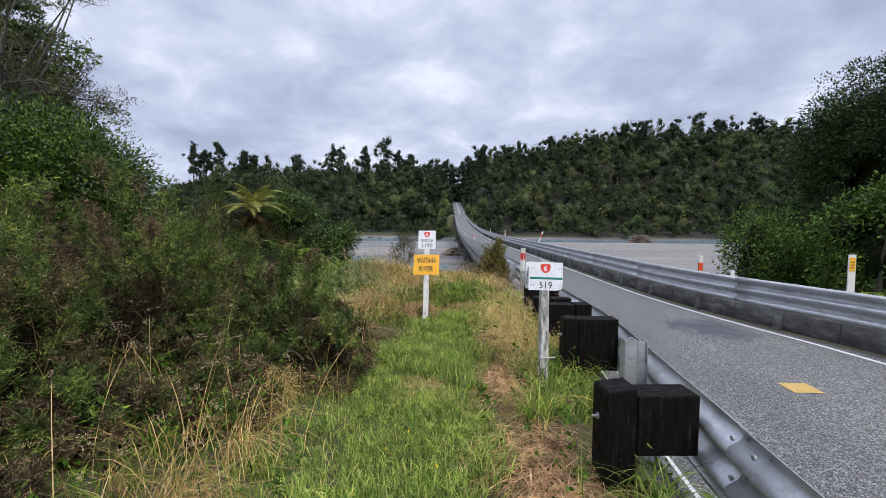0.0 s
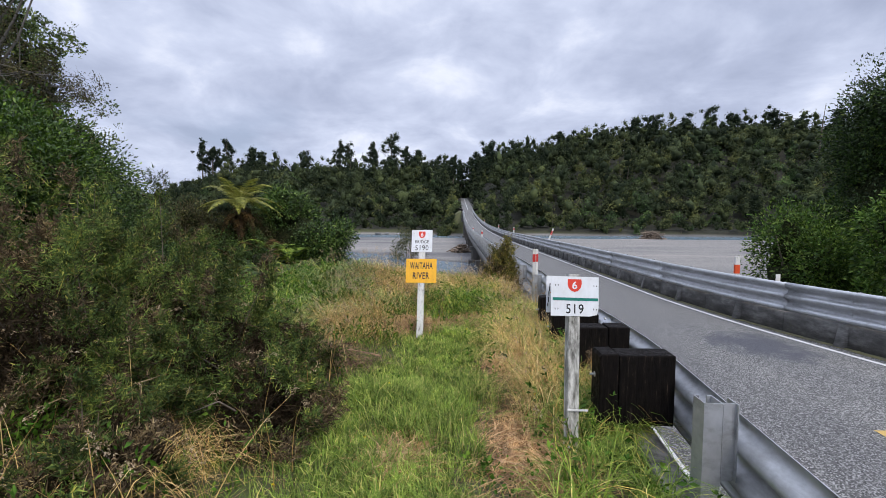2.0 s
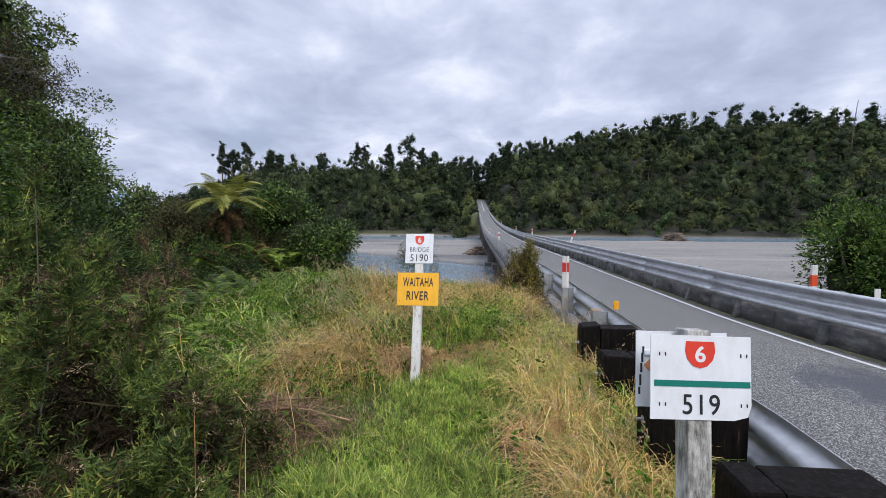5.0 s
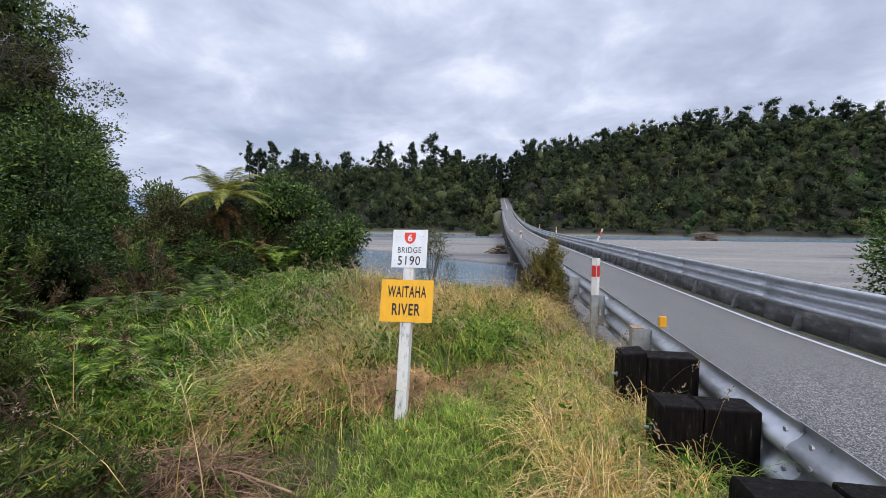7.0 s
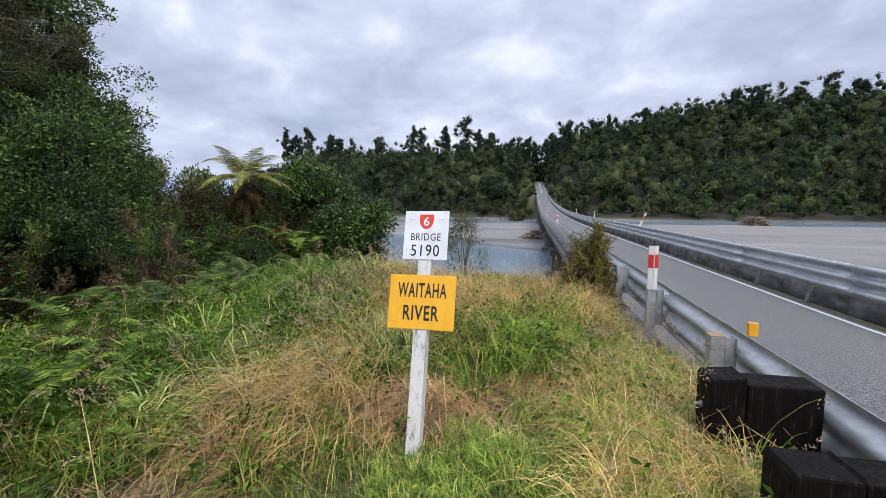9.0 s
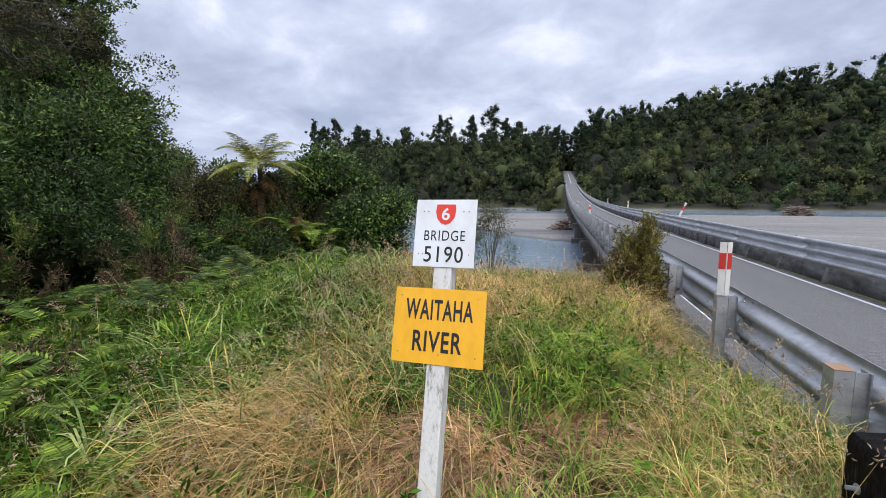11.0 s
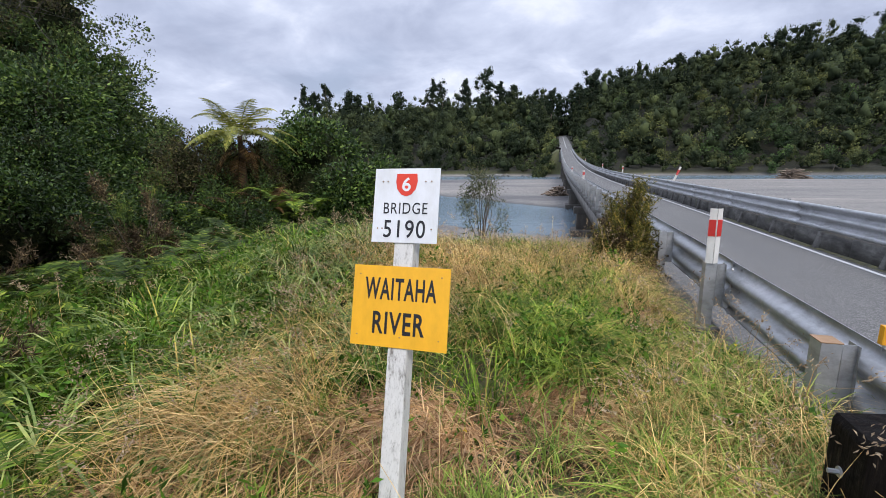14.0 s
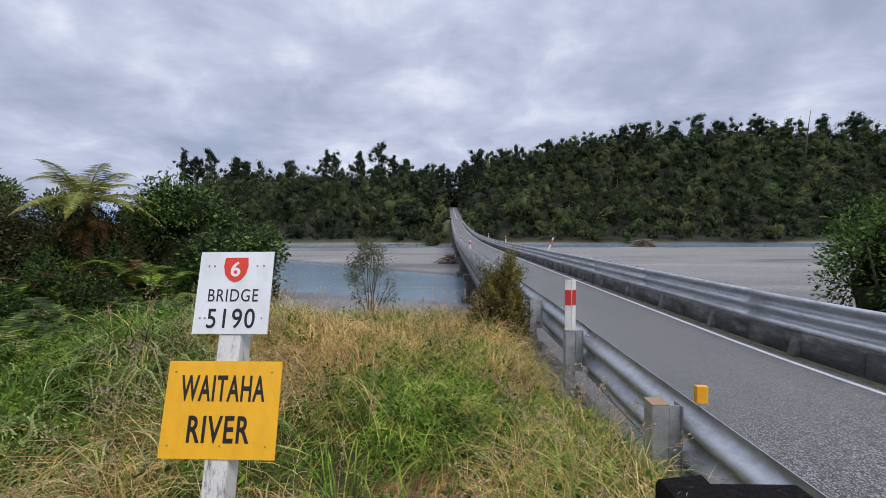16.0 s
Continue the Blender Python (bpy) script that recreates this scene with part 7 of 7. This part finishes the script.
        R = R[R[:, 0] < rail_left(R[:, 1]) - 0.3]
        n = len(R)
        L = rng.uniform(0.14, 0.5, n)
        arch(hp, R, rng.normal(flow, 0.9, n), L, rng.uniform(0.01, 0.06, n), rng.uniform(-0.02, 0.03, n), rng.uniform(0.004, 0.008, n), 3)
    R = scatter(9000, -3.5, 2.2, -8.5, 7.0, lambda x, y: 0.3 + 0.45 * on_path(x, y) * (wave(x, y, 3.7, 2.2) > 0.1))
    n = len(R)
    blades(hp, R, rng.uniform(0, 6.28, n), rng.uniform(0.015, 0.07, n), rng.uniform(0.1, 0.34, n), rng.uniform(0.003, 0.0055, n), 3, 1.1)
    tagged(new("dead_grass_mat", hp.mesh("dead_grass_mat", M["thatch"])), "matted pinkish-brown dead grass lying flat", "grass", kind="stuff")
    # a heap of dead brush at the end of the gorse
    hp = Heap()
    n = 1500
    R = np.stack([rng.normal(-0.82, 0.3, n), rng.normal(-1.25, 0.2, n), np.zeros(n)], 1)
    g = np.exp(-(((R[:, 0] + 0.82) / 0.45) ** 2 + ((R[:, 1] + 1.25) / 0.3) ** 2))
    R[:, 2] = ground_z(R[:, 0], R[:, 1]) + rng.uniform(0, 0.26, n) * g
    arch(hp, R, rng.uniform(0, 6.28, n), rng.uniform(0.15, 0.55, n), rng.uniform(0.01, 0.09, n), rng.uniform(-0.04, 0.08, n), rng.uniform(0.003, 0.008, n), 3)
    for k in range(26):
        p = np.array([rng.normal(-0.82, 0.22), rng.normal(-1.25, 0.15), 0.0])
        p[2] = float(ground_z(p[0], p[1])) + rng.uniform(0.04, 0.24)
        a = rng.uniform(0, 3.14)
        d = np.array([math.cos(a), math.sin(a), rng.normal(0, 0.2)]) * rng.uniform(0.15, 0.35)
        tube(hp, [p - d, p + rng.normal(0, 0.02, 3), p + d], [0.008, 0.006, 0.003], 4)
    tagged(new("dead_brush", hp.mesh("dead_brush", M["brush"])), "heap of pinkish-brown dead brush beside the path", "brush", kind="stuff")
    # grass and dry stalks in front of and through the gorse
    hp, sd, gr = Heap(), Heap(), Heap()
    R = scatter(170, -3.6, -0.5, -6.6, -3.0, lambda x, y: np.clip(0.15 + 0.85 * smooth((-4.0 - y) / 0.8), 0, 1))
    R = tufted(R, 9, 0.05)
    n = len(R)
    h = rng.uniform(0.2, 0.5, n)
    pale = rng.random(n) < 0.35
    yaw = rng.uniform(0, 6.28, n)
    blades(gr, R[~pale], yaw[~pale], h[~pale], h[~pale] * rng.uniform(0.3, 1.2, (~pale).sum()), 0.009, 3)
    blades(hp, R[pale], yaw[pale], h[pale] * 1.15, h[pale] * rng.uniform(0.3, 1.3, pale.sum()), 0.005, 4)
    R = scatter(170, -3.2, -0.3, -5.4, -1.2, lambda x, y: 0.75 + 0 * x)
    n = len(R)
    yaw, h = rng.uniform(0, 6.28, n), rng.uniform(0.55, 1.05, n)
    ln = h * rng.uniform(0.15, 0.7, n)
    blades(hp, R, yaw, h, ln, 0.006, 5)
    tip = np.stack([R[:, 0] + np.cos(yaw) * ln, R[:, 1] + np.sin(yaw) * ln, R[:, 2] + h * (1 - 0.35 * np.minimum(ln / h, 1.6))], 1)
    dirs = np.stack([np.cos(yaw) * 0.8, np.sin(yaw) * 0.8, np.full_like(yaw, 0.1)], 1)
    C = tip[:, None] - dirs[:, None] * rng.uniform(0, 1, (n, 22, 1)) * 0.12 + rng.normal(0, 0.008, (n, 22, 3))
    leaves(sd, C.reshape(-1, 3), np.repeat(dirs, 22, 0), 0.015, 0.3, 0.4)
    tagged(new("gorse_foot_grass", gr.mesh("gorse_foot_grass", M["long_grass"])), "green grass growing at the foot of the gorse", "grass", kind="stuff")
    tagged(new("gorse_dry_stalks", hp.mesh("gorse_dry_stalks", M["straw"])), "dry pale stalks standing through the gorse", "grass", kind="stuff")
    tagged(new("gorse_seed_heads", sd.mesh("gorse_seed_heads", M["seed"])), "drooping pale seed heads among the gorse", "grass", kind="stuff")
    # clover and leafy weeds
    hp = Heap()
    R = scatter(9000, -4.5, 2.2, -8.5, 6.5, lambda x, y: np.clip(0.10 + 0.5 * (wave(x, y, 2.9, 3.3) > 0.2) + 0.35 * tall_zone(x, y) - 0.2 * on_path(x, y), 0, 1))
    R = tufted(R, 7, 0.035)
    n = len(R)
    R[:, 2] += rng.uniform(0.02, 0.16, n) * (0.5 + 0.9 * tall_zone(R[:, 0], R[:, 1]))
    leaves(hp, R, np.tile([0.0, 0.0, 0.55], (n, 1)), rng.uniform(0.018, 0.045, n), 0.75, 0.8, 0.1)
    tagged(new("clover_weeds", hp.mesh("clover_weeds", M["weed"])), "small leafy clover and weeds among the grass", "weeds", kind="stuff")
    hp = Heap()
    R = scatter(140, -0.5, 2.1, -7.0, 3.0, lambda x, y: 0.2 + 0.6 * fronts(x, y))
    R[:, 2] += rng.uniform(0.1, 0.28, len(R))
    R = np.repeat(R, 6, 0)
    leaves(hp, R, np.tile([0.0, 0.0, 0.3], (len(R), 1)), 0.013, 0.6, 1.0)
    tagged(new("yellow_flowers", hp.mesh("yellow_flowers", M["flower"])), "tiny yellow flowers in the grass", "flowers", kind="stuff")
    # leafy green stems, thick beyond the sign
    hp = Heap()
    R = scatter(5200, -4.5, 2.0, -6.5, 6.0, lambda x, y: np.clip(0.10 + 0.8 * tall_zone(x, y) * np.exp(-(((x - 0.75) / 0.8) ** 2 + ((y - 1.9) / 1.1) ** 2)) + 0.55 * smooth((-0.9 - x) / 0.8) * smooth((y + 1.5) / 1) + 0.25 * smooth((x - 1.2) / 0.4), 0, 1) * (1 - on_path(x, y)) * (1 - 0.7 * dry_patch(x, y)) * (1 - 0.9 * cut_patch(x, y)))
    m = 18
    n = len(R)
    s = rng.uniform(0.15, 1, (n, m, 1))
    hh = rng.uniform(0.15, 0.45, (n, 1, 1))
    lean = rng.normal(0, 0.25, (n, 1, 2))
    C = R[:, None] + np.concatenate([lean * hh * s, hh * s], -1)
    ax = unit(rng.normal(0, 1, (n, m, 3)) * np.array([1, 1, 0.4])) + np.array([0, 0, 0.25])
    leaves(hp, C.reshape(-1, 3), ax.reshape(-1, 3), rng.uniform(0.025, 0.065, n * m), 0.42, 0.3, 0.08)
    tagged(new("leafy_weeds", hp.mesh("leafy_weeds", M["weed"])), "lush leafy green weeds in the long grass", "weeds", kind="stuff")
    # leafy mounds
    hp, inn = Heap(), Heap()
    R = scatter(480, -5.6, 1.5, -1.4, 5.2, lambda x, y: np.clip(0.7 * smooth((-0.7 - x) / 0.9) * smooth((y + 1.6) / 0.6) + 0.95 * np.exp(-(((x - 0.75) / 0.5) ** 2 + ((y - 1.8) / 0.6) ** 2)) + 0.16 * tall_zone(x, y) * (1 - dry_patch(x, y)), 0, 1) * (1 - cut_patch(x, y)))
    R = np.concatenate([R, scatter(24, -3.0, -0.9, -4.4, -2.8, lambda x, y: 0.6 + 0 * x)])
    n, m = len(R), 170
    S = np.stack([rng.uniform(0.14, 0.3, n), rng.uniform(0.14, 0.3, n), rng.uniform(0.2, 0.44, n)], 1)
    S[R[:, 0] > 0, 2] *= 0.8
    d = unit(rng.normal(0, 1, (n, m, 3)) * np.array([1, 1, 0.9]))
    d[..., 2] = np.abs(d[..., 2])
    C = R[:, None] + d * S[:, None] * rng.uniform(0.7, 1.15, (n, m, 1))
    # near-black lumps put shade under the leaves of each mound
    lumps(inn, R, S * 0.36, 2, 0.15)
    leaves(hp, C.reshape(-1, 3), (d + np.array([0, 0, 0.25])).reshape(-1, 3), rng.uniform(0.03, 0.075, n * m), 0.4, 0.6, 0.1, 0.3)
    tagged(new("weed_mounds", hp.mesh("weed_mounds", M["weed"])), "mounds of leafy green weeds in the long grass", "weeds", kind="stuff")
    tagged(new("weed_mound_shade", inn.mesh("weed_mound_shade", M["inner"])), "dark lumps that stand in for shade inside the weed mounds", "weeds", kind="stuff")
    # single tall stalks with loose heads along the crest and by the posts
    hp, sd = Heap(), Heap()
    R = scatter(900, -3.6, 2.05, -3.5, 6.5, lambda x, y: np.clip(0.1 + 0.5 * smooth((y - 2.5) / 2) + 0.7 * smooth((x - 1.2) / 0.4) * smooth((y + 2.5) / 1), 0, 1) * (1 - on_path(x, y)))
    n = len(R)
    yaw = rng.uniform(0, 6.28, n)
    h = rng.uniform(0.4, 0.8, n)
    ln = h * rng.uniform(0.1, 0.5, n)
    blades(hp, R, yaw, h, ln, 0.0035, 5)
    tip = np.stack([R[:, 0] + np.cos(yaw) * ln, R[:, 1] + np.sin(yaw) * ln, R[:, 2] + h * (1 - 0.35 * np.minimum(ln / h, 1.6))], 1)
    m = 16
    dirs = np.stack([np.cos(yaw) * 0.5, np.sin(yaw) * 0.5, np.full_like(yaw, 0.7)], 1)
    C = tip[:, None] - dirs[:, None] * rng.uniform(0, 1, (n, m, 1)) * 0.12 + rng.normal(0, 0.008, (n, m, 3))
    leaves(sd, C.reshape(-1, 3), np.repeat(dirs, m, 0), 0.022, 0.35, 0.6)
    tagged(new("seed_stalks", hp.mesh("seed_stalks", M["straw"])), "thin dry stalks standing above the grass", "grass", kind="stuff")
    tagged(new("loose_seed_heads", sd.mesh("loose_seed_heads", M["seed"])), "loose pinkish seed heads on thin stalks", "grass", kind="stuff")
    # flax-like arching clumps
    hp = Heap()
    for x, y, k in ((-1.9, 2.4, 50), (-3.0, 3.6, 60), (-2.3, 4.6, 60), (-3.6, 2.4, 50), (-1.5, 4.9, 40), (-1.2, 0.3, 30), (-2.2, 0.9, 40)):
        R = tufted(np.array([[x, y, 0.0]]), k, 0.08)
        h = rng.uniform(0.4, 0.75, k)
        blades(hp, R, rng.uniform(0, 6.28, k), h, h * rng.uniform(0.5, 1.3, k), rng.uniform(0.010, 0.018, k), 5)
    tagged(new("sedge_clumps", hp.mesh("sedge_clumps", M["long_grass"])), "arching pale green sedge clumps", "sedge", kind="stuff")
    # rough growth down the slope and across the right verge
    hp = Heap()
    x, y = rng.uniform(-9, 2.0, 9000), rng.uniform(7.5, 18, 9000)
    R = np.stack([x, y, ground_z(x, y)], 1)
    R = R[R[:, 2] > -3.2]
    n = len(R)
    h = rng.uniform(0.2, 0.55, n)
    blades(hp, R, rng.uniform(0, 6.28, n), h, h * rng.uniform(0.3, 1.0, n), 0.012, 3)
    x, y = rng.uniform(7.9, 14, 6000), rng.uniform(-9, 8, 6000)
    ok = x > rail_right(y) + 1.2
    R = np.stack([x[ok], y[ok], ground_z(x[ok], y[ok])], 1)
    n = len(R)
    h = rng.uniform(0.1, 0.35, n)
    blades(hp, R, rng.uniform(0, 6.28, n), h, h * rng.uniform(0.3, 1.0, n), 0.012, 3)
    # thinner cover further back along the verge
    x, y = rng.uniform(-12, 1.6, 9000), rng.uniform(-20, 1, 9000)
    ok = (x < -4.5) | (y < -7.8)
    ok &= x < rail_left(y) - 0.5
    R = np.stack([x[ok], y[ok], ground_z(x[ok], y[ok])], 1)
    n = len(R)
    h = rng.uniform(0.1, 0.4, n)
    blades(hp, R, rng.uniform(0, 6.28, n), h, h * rng.uniform(0.3, 1.2, n), 0.014, 2)
    tagged(new("rough_grass", hp.mesh("rough_grass", M["long_grass"])), "rough grass on the slope and the far verge", "grass", kind="stuff")


grass_all()
